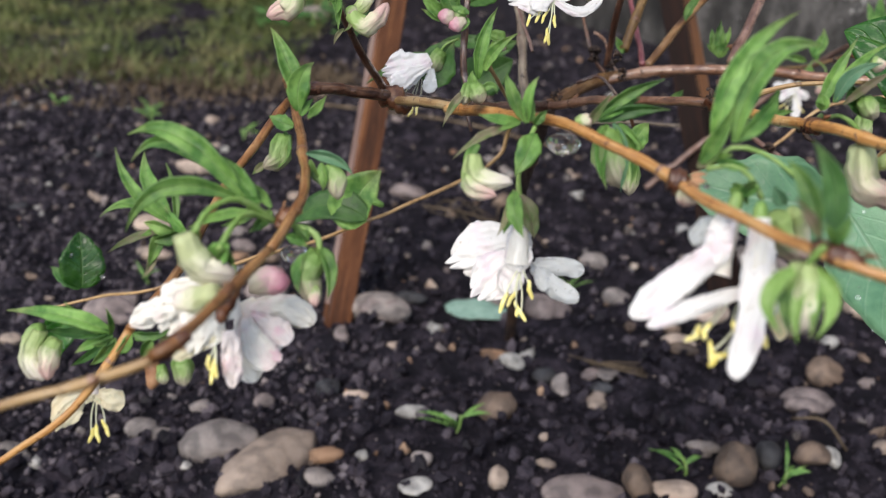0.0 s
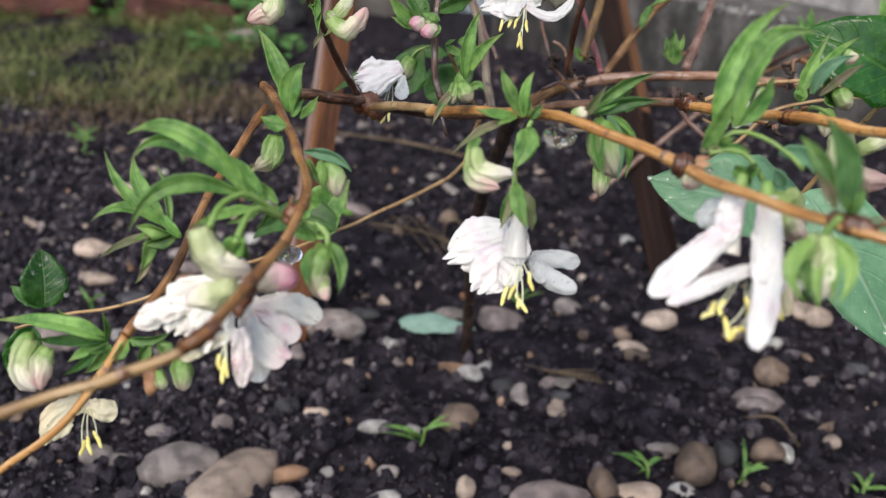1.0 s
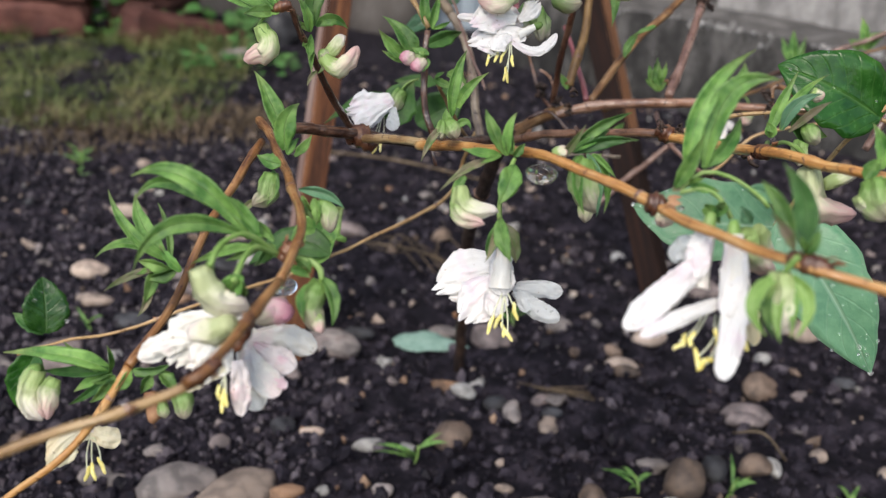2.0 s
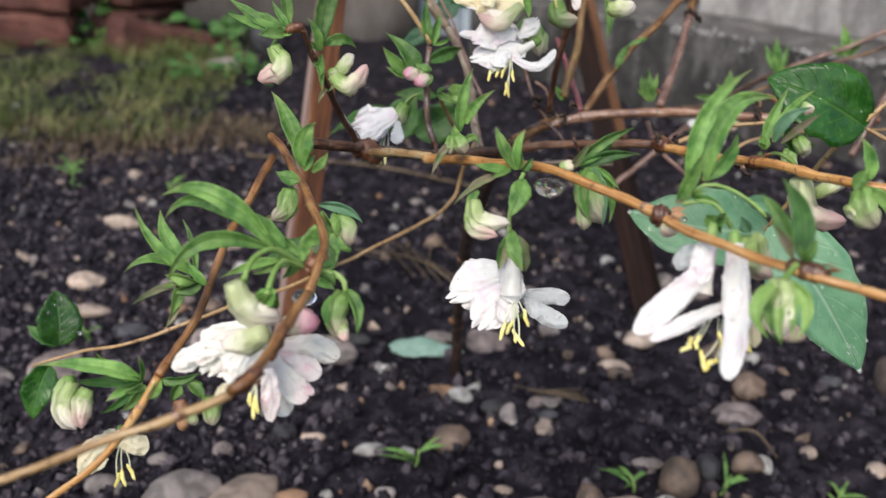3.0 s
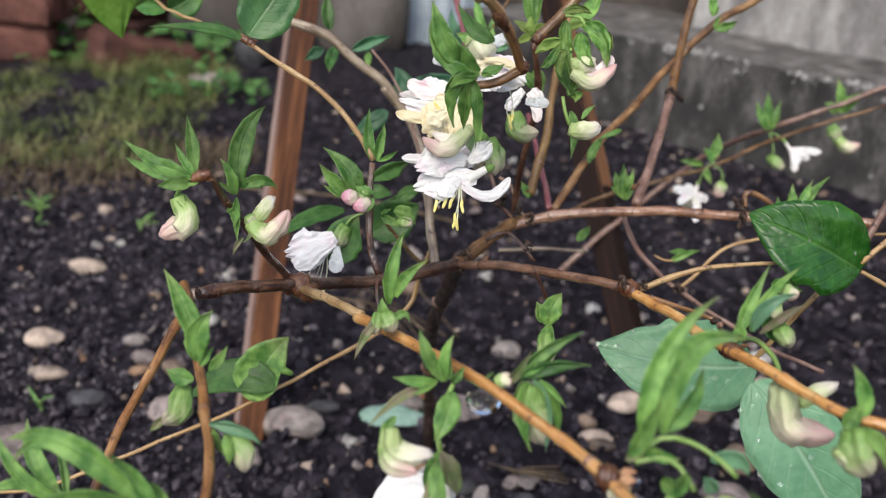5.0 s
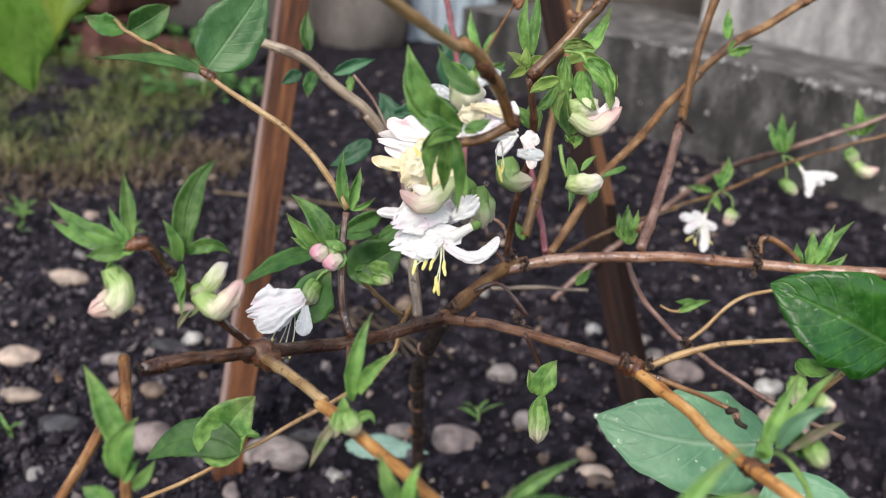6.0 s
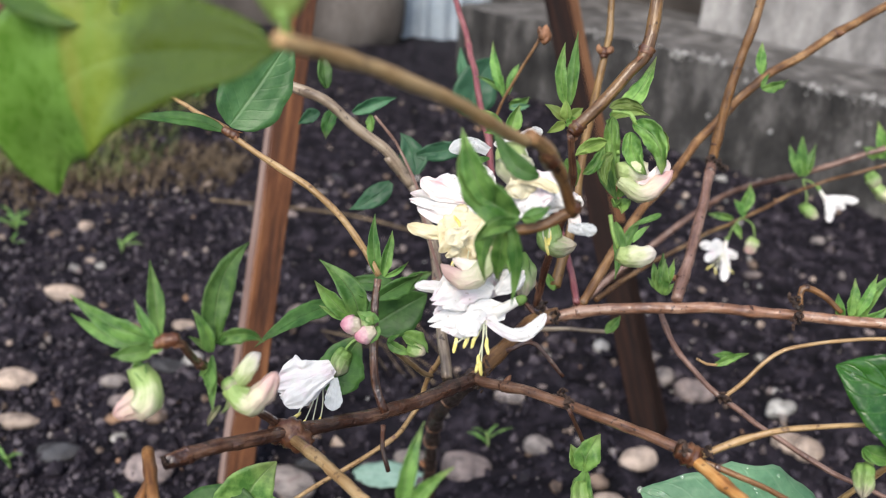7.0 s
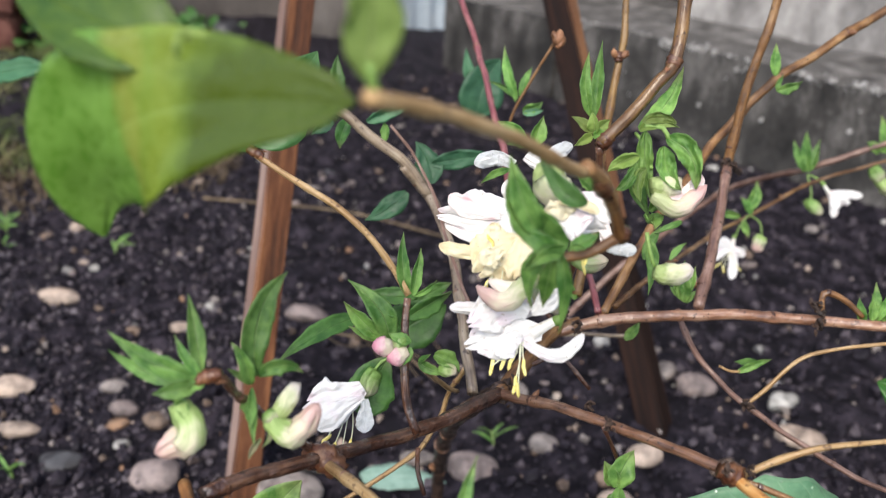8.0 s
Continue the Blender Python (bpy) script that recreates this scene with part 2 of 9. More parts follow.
def bud_skin(name, foot, body, end):
    """A bud: from its foot to its tip it turns from green through cream to its flush, in uneven streaks."""
    m, n, l, p = nodes_of(name)
    co, sep, noi, add = n.new("ShaderNodeTexCoord"), n.new("ShaderNodeSeparateXYZ"), n.new("ShaderNodeTexNoise"), n.new("ShaderNodeMath")
    l.new(co.outputs["UV"], sep.inputs[0])
    mp = n.new("ShaderNodeMapping")
    mp.inputs["Scale"].default_value = (2.5, 7, 1)
    l.new(co.outputs["UV"], mp.inputs[0]), l.new(mp.outputs[0], noi.inputs[0])
    noi.inputs["Scale"].default_value, noi.inputs["Detail"].default_value = 1.6, 5
    add.operation = "MULTIPLY_ADD"
    l.new(noi.outputs[0], add.inputs[0])
    add.inputs[1].default_value = 0.75
    l.new(sep.outputs[0], add.inputs[2])
    ramp = n.new("ShaderNodeValToRGB")
    e = ramp.color_ramp.elements
    e[0].position, e[0].color, e[1].position, e[1].color = 0.46, (*foot, 1), 0.7, (*body, 1)
    last = e.new(1.0)
    last.position, last.color = 1.0, (*end, 1)
    mul = n.new("ShaderNodeMath")
    mul.operation = "MULTIPLY"
    mul.inputs[1].default_value = 0.8
    l.new(add.outputs[0], mul.inputs[0]), l.new(mul.outputs[0], ramp.inputs[0])
    l.new(ramp.outputs[0], p.inputs["Base Color"])
    p.inputs["Roughness"].default_value, p.inputs["Specular IOR Level"].default_value = 0.42, 0.4
    b = n.new("ShaderNodeBump")
    b.inputs["Strength"].default_value, b.inputs["Distance"].default_value = 0.9, 0.0008
    l.new(noi.outputs[0], b.inputs["Height"]), l.new(b.outputs[0], p.inputs["Normal"])
    t, mx = n.new("ShaderNodeBsdfTranslucent"), n.new("ShaderNodeMixShader")
    l.new(ramp.outputs[0], t.inputs[0])
    mx.inputs[0].default_value = 0.22
    l.new(p.outputs[0], mx.inputs[1]), l.new(t.outputs[0], mx.inputs[2]), l.new(mx.outputs[0], n["Material Output"].inputs[0])
    return m


def glass(name):
    m, n, l, p = nodes_of(name)
    p.inputs["Base Color"].default_value = (1, 1, 1, 1)
    p.inputs["Transmission Weight"].default_value, p.inputs["Roughness"].default_value, p.inputs["IOR"].default_value = 1.0, 0.0, 1.33
    return m


SOIL = surface("soil", [(0.0022, 0.0018, 0.003), (0.009, 0.0074, 0.011), (0.042, 0.034, 0.044)], 60, (0.6, 0.95), 1.0, 420, 0.15, 0.0, depth=0.003)
CLOD = surface("clod", [(0.0028, 0.0022, 0.0036), (0.0115, 0.0094, 0.0134), (0.04, 0.033, 0.041)], 80, (0.5, 0.95), 0.9, 700, 0.16, 0.25, depth=0.001)
CLOD_PALE = surface("dry_clod", [(0.018, 0.0145, 0.0185), (0.045, 0.037, 0.044), (0.09, 0.076, 0.083)], 80, (0.7, 0.95), 0.9, 700, 0.2, 0.25, depth=0.001)
CLOD_DRY = surface("dry_soil_crumb", [(0.03, 0.026, 0.031), (0.072, 0.062, 0.07), (0.135, 0.118, 0.126)], 80, (0.7, 0.95), 0.9, 700, 0.2, 0.25, depth=0.001)
S_TAN = surface("tan_stone", [(0.29, 0.205, 0.155), (0.45, 0.345, 0.275), (0.56, 0.465, 0.385)], 80, (0.35, 0.75), 0.45, 800, 0.4, 0.12, dirt=0.45)
S_GREY = surface("grey_stone", [(0.14, 0.118, 0.108), (0.25, 0.212, 0.195), (0.36, 0.315, 0.29)], 80, (0.35, 0.75), 0.45, 800, 0.4, 0.15, dirt=0.55)
S_BROWN = surface("brown_stone", [(0.1, 0.066, 0.047), (0.19, 0.13, 0.094), (0.3, 0.22, 0.165)], 80, (0.35, 0.75), 0.45, 800, 0.4, 0.15, dirt=0.55)
S_ORANGE = surface("orange_stone", [(0.24, 0.125, 0.065), (0.38, 0.22, 0.13), (0.46, 0.31, 0.2)], 80, (0.35, 0.75), 0.45, 800, 0.4, 0.15, dirt=0.60)
S_WHITE = surface("pale_stone", [(0.26, 0.24, 0.22), (0.42, 0.4, 0.37), (0.54, 0.52, 0.49)], 80, (0.35, 0.75), 0.45, 800, 0.4, 0.15, dirt=0.50)
S_SLATE = surface("slate_stone", [(0.025, 0.026, 0.03), (0.052, 0.052, 0.057), (0.09, 0.088, 0.092)], 80, (0.35, 0.75), 0.45, 800, 0.4, 0.15, dirt=0.70)
S_MAUVE = surface("mauve_stone", [(0.14, 0.105, 0.098), (0.23, 0.18, 0.168), (0.33, 0.275, 0.26)], 80, (0.35, 0.75), 0.45, 800, 0.4, 0.15, dirt=0.55)
S_UMBER = surface("dark_brown_stone", [(0.045, 0.032, 0.027), (0.09, 0.067, 0.057), (0.15, 0.115, 0.1)], 80, (0.5, 0.85), 0.6, 800, 0.3, 0.1, dirt=0.5)
STONES = [S_TAN, S_GREY, S_BROWN, S_MAUVE, S_SLATE, S_WHITE, S_BROWN, S_BROWN, S_GREY, S_MAUVE]
WOOD = surface("stake_wood", [(0.017, 0.0058, 0.0028), (0.088, 0.032, 0.0135), (0.205, 0.088, 0.038)], 24, (0.5, 0.8), 0.8, 260, 0.22, 0.05, (9, 9, 0.5), depth=0.001)
# dark wood, with the shade on the stake's front put into the colour
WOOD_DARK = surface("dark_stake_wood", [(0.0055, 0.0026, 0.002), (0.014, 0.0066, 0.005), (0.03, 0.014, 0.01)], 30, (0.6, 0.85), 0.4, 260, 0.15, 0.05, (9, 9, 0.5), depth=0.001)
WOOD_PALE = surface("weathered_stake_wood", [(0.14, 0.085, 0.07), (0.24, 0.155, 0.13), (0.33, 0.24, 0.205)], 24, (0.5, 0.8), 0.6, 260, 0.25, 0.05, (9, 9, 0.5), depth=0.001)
# the same stake's side face, with the light on it put into the colour
WOOD_LIT = surface("lit_stake_wood", [(0.07, 0.026, 0.011), (0.21, 0.09, 0.04), (0.33, 0.165, 0.08)], 24, (0.5, 0.8), 0.4, 260, 0.25, 0.05, (9, 9, 0.5), depth=0.001)
BARK_DARK = bark("dark_bark", [(0.018, 0.006, 0.004), (0.072, 0.027, 0.0145), (0.23, 0.115, 0.068)], wet=1.0, depth=0.0008)
BARK_BROWN = bark("brown_bark", [(0.075, 0.032, 0.018), (0.22, 0.108, 0.063), (0.42, 0.27, 0.19)], wet=0.8)
BARK_TRUNK = bark("trunk_bark", [(0.012, 0.006, 0.004), (0.035, 0.018, 0.012), (0.08, 0.045, 0.03)], rough=(0.4, 0.8), wet=0.3, depth=0.0007)
BARK_BLACK = surface("dry_stalk_bark", [(0.01, 0.006, 0.005), (0.03, 0.017, 0.012), (0.08, 0.046, 0.032)], 300, (0.5, 0.85), 0.7, 1500, 0.4, 0.1)
BARK_RED = surface("joint_bark", [(0.03, 0.01, 0.006), (0.09, 0.032, 0.015), (0.19, 0.085, 0.038)], 260, (0.2, 0.5), 0.7, 1200, 0.55, 0.1)
BARK_TAN = bark("tan_bark", [(0.05, 0.02, 0.007), (0.168, 0.08, 0.029), (0.325, 0.19, 0.085)], wet=0.25)
BARK_ORANGE = bark("orange_bark", [(0.22, 0.085, 0.022), (0.51, 0.24, 0.07), (0.66, 0.42, 0.18)], (0.12, 0.042, 0.016), 0.55, (0.25, 0.55), 0.35, 0.0003)
BARK_RUST = bark("rust_bark", [(0.085, 0.03, 0.011), (0.25, 0.11, 0.036), (0.42, 0.23, 0.095)], (0.06, 0.02, 0.01), 0.6, (0.25, 0.55), 0.4, 0.0003)
BARK_STRAW = bark("straw_bark", [(0.18, 0.092, 0.035), (0.37, 0.23, 0.1), (0.5, 0.355, 0.19)], (0.08, 0.035, 0.015), 0.45, (0.3, 0.6), 0.25, 0.0003)
BARK_GOLD = bark("golden_bark", [(0.075, 0.035, 0.01), (0.185, 0.1, 0.03), (0.32, 0.2, 0.075)], (0.05, 0.02, 0.008), 0.45, (0.35, 0.65), 0.15, 0.0003)
BARK_OLIVE = bark("olive_bark", [(0.04, 0.018, 0.007), (0.115, 0.057, 0.022), (0.21, 0.12, 0.048)], wet=0.2)
BARK_PURPLE = bark("purple_brown_bark", [(0.06, 0.029, 0.022), (0.16, 0.088, 0.066), (0.29, 0.19, 0.15)], wet=0.4)
BARK_GREY = bark("greyish_bark", [(0.1, 0.068, 0.048), (0.25, 0.19, 0.135), (0.42, 0.35, 0.26)], wet=0.3)
BARK_PINK = bark("pink_bark", [(0.14, 0.035, 0.045), (0.26, 0.08, 0.09), (0.38, 0.17, 0.16)], (0.08, 0.02, 0.025), 0.4, (0.3, 0.6), 0.3, 0.0003)
LEAF = leaf_skin("leaf", (0.035, 0.11, 0.024), (0.09, 0.22, 0.052), (0.2, 0.34, 0.13), blot=140, tinge=0.25)
LEAF_YOUNG = leaf_skin("young_leaf", (0.065, 0.185, 0.036), (0.24, 0.44, 0.11), (0.42, 0.55, 0.27), 0.38, 0.34, blot=200, tinge=0.3)
LEAF_PALE = leaf_skin("pale_leaf", (0.1, 0.24, 0.125), (0.155, 0.32, 0.172), (0.42, 0.56, 0.4), 0.34, 0.2, 7, net=0.2, rib_shows=0.5)
LEAF_DARK = leaf_skin("dark_leaf", (0.01, 0.06, 0.007), (0.034, 0.125, 0.018), (0.13, 0.26, 0.07), 0.17, 0.2, 7, blot=160, net=0.4, rib_shows=0.34)
LEAF_OLIVE = leaf_skin("olive_leaf", (0.032, 0.08, 0.009), (0.08, 0.14, 0.018), (0.11, 0.18, 0.035), 0.42, 0.3, 7, blot=45)
LEAF_SCALD = leaf_skin("scalded_leaf", (0.085, 0.205, 0.026), (0.165, 0.325, 0.062), (0.2, 0.36, 0.09), 0.26, 0.3, 7, blot=60, rib_shows=0.1, scald=(0.55, 0.7, 0.12))
LEAF_LIME = leaf_skin("lime_leaf", (0.17, 0.28, 0.06), (0.31, 0.43, 0.12), (0.5, 0.55, 0.28), 0.45, 0.4, 7, blot=80)
LEAF_VEINED = leaf_skin("veined_leaf", (0.035, 0.13, 0.035), (0.075, 0.205, 0.065), (0.26, 0.42, 0.2), 0.34, 0.28, 8, blot=150, net=0.2, rib_shows=0.24)
LEAF_BLUE = leaf_skin("bluish_leaf", (0.035, 0.12, 0.06), (0.07, 0.2, 0.1), (0.15, 0.3, 0.17), 0.4, 0.25, 7)
LEAF_FADED = leaf_skin("faded_leaf", (0.24, 0.4, 0.31), (0.36, 0.54, 0.44), (0.5, 0.64, 0.55), 0.5, 0.15, 7, blot=160)
BRACT = leaf_skin("tinged_bract", (0.13, 0.2, 0.06), (0.3, 0.25, 0.17), (0.42, 0.25, 0.25), 0.45, 0.3, blot=260)
CALYX = surface("calyx", [(0.15, 0.27, 0.055), (0.23, 0.37, 0.1), (0.33, 0.45, 0.17)], 180, (0.4, 0.6), 0.2, 900, 0.4, 0.1, through_light=0.2)
PETAL = petal_skin("petal", (0.85, 0.83, 0.81), (0.84, 0.62, 0.72), 0.42)
PETAL_WARM = petal_skin("cream_white_petal", (0.9, 0.87, 0.8), (0.87, 0.63, 0.65), 0.45)
PETAL_WET = petal_skin("wet_petal", (0.9, 0.92, 0.93), (0.85, 0.85, 0.88), 0.3, 0.4, 0.9, 0.45)
PETAL_BLUSH = petal_skin("blushed_petal", (0.92, 0.83, 0.8), (0.85, 0.53, 0.6), 0.7)
PETAL_CREAM = petal_skin("cream_petal", (0.82, 0.76, 0.56), (0.84, 0.68, 0.44), 0.5, 0.3)
PETAL_OLD = petal_skin("faded_petal", (0.86, 0.77, 0.53), (0.76, 0.6, 0.32), 0.5, 0.3)
BUD = bud_skin("bud_skin", (0.4, 0.5, 0.2), (0.68, 0.7, 0.45), (0.82, 0.74, 0.66))
BUD_PALE = bud_skin("pale_bud_skin", (0.55, 0.6, 0.32), (0.84, 0.82, 0.6), (0.86, 0.76, 0.68))
BUD_GREEN = bud_skin("green_bud_skin", (0.19, 0.33, 0.08), (0.36, 0.48, 0.2), (0.55, 0.48, 0.36))
BUD_PINK = bud_skin("pink_bud_skin", (0.34, 0.48, 0.16), (0.74, 0.7, 0.5), (0.78, 0.52, 0.47))
BUD_DULL = bud_skin("dull_bud_skin", (0.45, 0.5, 0.26), (0.72, 0.66, 0.5), (0.62, 0.42, 0.38))
BUD_BLUSH = bud_skin("blushed_bud_skin", (0.5, 0.55, 0.3), (0.72, 0.64, 0.5), (0.76, 0.48, 0.45))
BUD_ROSE = bud_skin("rose_bud_skin", (0.66, 0.58, 0.44), (0.78, 0.5, 0.52), (0.7, 0.3, 0.38))
BUD_BROWN = surface("brown_bud_skin", [(0.1, 0.045, 0.02), (0.22, 0.1, 0.05), (0.34, 0.19, 0.1)], 200, (0.4, 0.7), 0.5, 900, 0.4, 0.1)
ANTHER = surface("anther", [(0.66, 0.54, 0.12), (0.8, 0.7, 0.24), (0.86, 0.8, 0.42)], 400, (0.5, 0.8), 0.6, 2000, 0.3, 0.08)
FILAMENT = surface("filament", [(0.7, 0.72, 0.5), (0.8, 0.8, 0.62)], 200, (0.35, 0.6), 0.2, 900, 0.4, 0.03, through_light=0.2)
WATER = glass("water")
DEW = glass("dew")
DEW.node_tree.nodes["Principled BSDF"].inputs["Transmission Weight"].default_value = 0.93
GRASS = surface("grass", [(0.04, 0.065, 0.016), (0.12, 0.15, 0.042), (0.32, 0.29, 0.13)], 11, (0.45, 0.7), 0.2, 60, 0.4, 0.0, through_light=0.2)
STRAW = surface("straw", [(0.05, 0.034, 0.02), (0.11, 0.078, 0.048), (0.19, 0.14, 0.09)], 60, (0.6, 0.9), 0.4, 500, 0.3, 0.1)
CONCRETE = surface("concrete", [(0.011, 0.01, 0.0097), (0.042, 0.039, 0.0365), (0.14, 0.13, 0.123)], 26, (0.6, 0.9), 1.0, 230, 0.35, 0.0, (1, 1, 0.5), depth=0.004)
# lighter copy of the concrete: skylight on the plinth tops put into the colour
CONCRETE_SKYLIT = surface("skylit_concrete", [(0.036, 0.033, 0.031), (0.095, 0.089, 0.084), (0.23, 0.217, 0.207)], 30, (0.6, 0.9), 1.0, 260, 0.35, 0.0, depth=0.004)
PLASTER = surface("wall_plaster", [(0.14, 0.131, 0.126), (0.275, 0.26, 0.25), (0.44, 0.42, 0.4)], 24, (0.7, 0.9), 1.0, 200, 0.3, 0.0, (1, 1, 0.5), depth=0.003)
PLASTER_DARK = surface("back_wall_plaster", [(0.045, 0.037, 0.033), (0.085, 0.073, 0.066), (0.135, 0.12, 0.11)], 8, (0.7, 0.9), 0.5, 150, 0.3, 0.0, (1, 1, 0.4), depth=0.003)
GRIT = surface("pale_grit", [(0.16, 0.153, 0.147), (0.31, 0.3, 0.29), (0.5, 0.49, 0.48)], 120, (0.6, 0.9), 0.5, 600, 0.3, 0.0)
BRICK = surface("red_brick", [(0.04, 0.015, 0.012), (0.08, 0.03, 0.023), (0.13, 0.058, 0.045)], 30, (0.65, 0.9), 0.7, 260, 0.3, 0.2, depth=0.002)
METAL = surface("painted_sheet", [(0.22, 0.27, 0.32), (0.32, 0.375, 0.43), (0.42, 0.47, 0.52)], 15, (0.35, 0.6), 0.2, 150, 0.45, 0.0)
POST = surface("pale_post_wood", [(0.3, 0.19, 0.09), (0.44, 0.3, 0.15), (0.52, 0.38, 0.22)], 20, (0.5, 0.8), 0.4, 200, 0.3, 0.0, (3, 3, 0.2))


# ---- helpers of the build ----
def mesh(name, verts, faces, material, parent=None, label="", uvs=None, smooth=True):
    me = bpy.data.meshes.new(name)
    me.from_pydata([tuple(v) for v in verts], [], faces)
    me.materials.append(material)
    if smooth:
        me.polygons.foreach_set("use_smooth", [True] * len(me.polygons))
    if uvs is not None:
        layer = me.uv_layers.new(name="UVMap")
        idx = np.empty(len(me.loops), dtype=np.int32)
        me.loops.foreach_get("vertex_index", idx)
        layer.data.foreach_set("uv", np.asarray(uvs, dtype=np.float32)[idx].ravel())
    ob = new(name, me)
    if parent:
        ob.parent = parent
        ob.matrix_parent_inverse = parent.matrix_basis.inverted()
    if label:
        ob["label"] = label
    return ob


def catmull(pts, step):
    p = [Vector(q) for q in pts]
    p = [p[0] * 2 - p[1]] + p + [p[-1] * 2 - p[-2]]
    out = []
    for i in range(1, len(p) - 2):
        n = max(2, int((p[i + 1] - p[i]).length / step))
        for k in range(n):
            t = k / n
            a, b, c, d = p[i - 1], p[i], p[i + 1], p[i + 2]
            out.append(0.5 * ((2 * b) + (c - a) * t + (2 * a - 5 * b + 4 * c - d) * t * t + (3 * b - a - 3 * c + d) * t**3))
    out.append(p[-2])
    return out


def tube_uv(line, sides):
    far, out = 0.0, []
    for i, c in enumerate(line):
        far += (c - line[i - 1]).length if i else 0
        out += [(far * 10, abs(2 * k / sides - 1)) for k in range(sides)]
    return out


def tube(line, radii, sides=8):
    verts, faces, side = [], [], None
    for i, c in enumerate(line):
        ax = (line[min(i + 1, len(line) - 1)] - line[max(i - 1, 0)]).normalized()
        side = ax.orthogonal().normalized() if side is None else (side - ax * side.dot(ax)).normalized()
        up = ax.cross(side)
        for k in range(sides):
            a = 2 * math.pi * k / sides
            verts.append(c + (side * math.cos(a) + up * math.sin(a)) * radii[i])
        if i:
            o = (i - 1) * sides
            faces += [(o + k, o + (k + 1) % sides, o + sides + (k + 1) % sides, o + sides + k) for k in range(sides)]
    faces.append(tuple(range(sides - 1, -1, -1)))
    faces.append(tuple(range(len(verts) - sides, len(verts))))
    return verts, faces


shrub = tagged(new("honeysuckle_shrub"), "winter honeysuckle shrub with orange stems, white blossoms and fresh leaves", "shrub")
shrub.location = (0.046, 0.5, 0)
bloom = [None]
rng = random.Random(11)


def stem(name, pts, r0, r1, material):
    """A stem with its end radii in millimetres: swollen joints with a slight bend at each, and an uneven skin."""
    line = catmull(pts, 0.0018)
    n, radii, joints, at = len(line), [], [], rng.uniform(3, 9)
    while at < n:
        joints.append(at)
        at += rng.uniform(18, 44)
    joints = joints or [n / 2]
    for i in range(n):
        r = (r0 + (r1 - r0) * i / n) / 1000
        near = min(abs(i - j) for j in joints)
        r *= 1 + 0.2 * math.exp(-((near / 1.1) ** 2)) + 0.11 * noise.noise(line[i] * 260) + 0.06 * noise.noise(line[i] * 900)
        radii.append(r)
        zig = 0.0005 * (1 if sum(j < i for j in joints) % 2 else -1) * min(1, near / 4) * min(1, r0)
        line[i] = line[i] + Vector((noise.noise(line[i] * 90), noise.noise(line[i] * 90 + Vector((7, 0, 0))), noise.noise(line[i] * 90 + Vector((0, 7, 0))))) * 0.0004 + Vector((0.3 * zig, 0, zig))
    sides = 10 if r0 > 0.9 else 6
    verts, faces = tube(line, radii, sides)
    ob = mesh(name, verts, faces, material, shrub, uvs=tube_uv(line, sides))
    for j in joints:
        i = int(j)
        if not 1 < i < n - 2 or r0 < 0.75 or rng.random() < 0.35:
            continue
        ax = (line[i + 1] - line[i - 1]).normalized()
        verts, faces = tube([line[i] + ax * d for d in (-0.0007, -0.0003, 0.0002, 0.0006)], [radii[i] * k for k in (0.95, 1.01, 1.04, 0.9)], 10)
        for q in range(len(verts)):
            verts[q] += (verts[q] - line[i]) * 0.25 * noise.noise(verts[q] * 900)
        mesh("joint", verts, faces, BARK_DARK if material in (BARK_BROWN, BARK_TAN, BARK_DARK, BARK_PURPLE) else BARK_BROWN, ob, uvs=[(0, k % 10 / 10) for k in range(len(verts))])
        if rng.random() < 0.35:
            d = (Vector((rng.uniform(-1, 1), rng.uniform(-1, 1), rng.uniform(-0.2, 1)))).normalized()
            verts, faces = tube([line[i] + d * radii[i] * k for k in (0.6, 1.3, 1.9, 2.4)], [radii[i] * k for k in (0.5, 0.55, 0.4, 0.08)], 6)
            mesh("scale_bud", verts, faces, BUD_BROWN, ob)
    return ob


def knot(a, b, radius, scales=4):
    """A thick dark joint of a stem between two points, with torn scales at its upper end."""
    a, b = Vector(a), Vector(b)
    line = [a.lerp(b, k / 10) for k in range(11)]
    radii = [radius * (0.72 + 0.34 * math.sin(math.pi * k / 10) + 0.1 * math.sin(k * 1.9)) for k in range(11)]
    verts, faces = tube(line, radii, 14)
    mid = (a + b) / 2
    verts = [v + (v - mid) * 0.16 * noise.noise(v * 500) for v in verts]
    ob = mesh("joint", verts, faces, BARK_RED, shrub)
    ax = (b - a).normalized()
    for _ in range(scales):
        side = Vector((rng.uniform(-1, 1), rng.uniform(-1, 1), rng.uniform(-1, 1)))
        side = (side - ax * side.dot(ax)).normalized()
        q = a.lerp(b, rng.uniform(0.6, 1.0)) + side * radius * 0.8
        verts, faces, uvs = blade(q, q + ax * radius * 0.5 + side * radius * 0.2, q + ax * radius * 1.1 + side * radius * 0.5, radius * 0.8, side, 0.4, 0.2, leaf_shape, 5, 4, 0.0001, 0.2)
        mesh("scale", verts, faces, BUD_BROWN, ob, uvs=uvs)


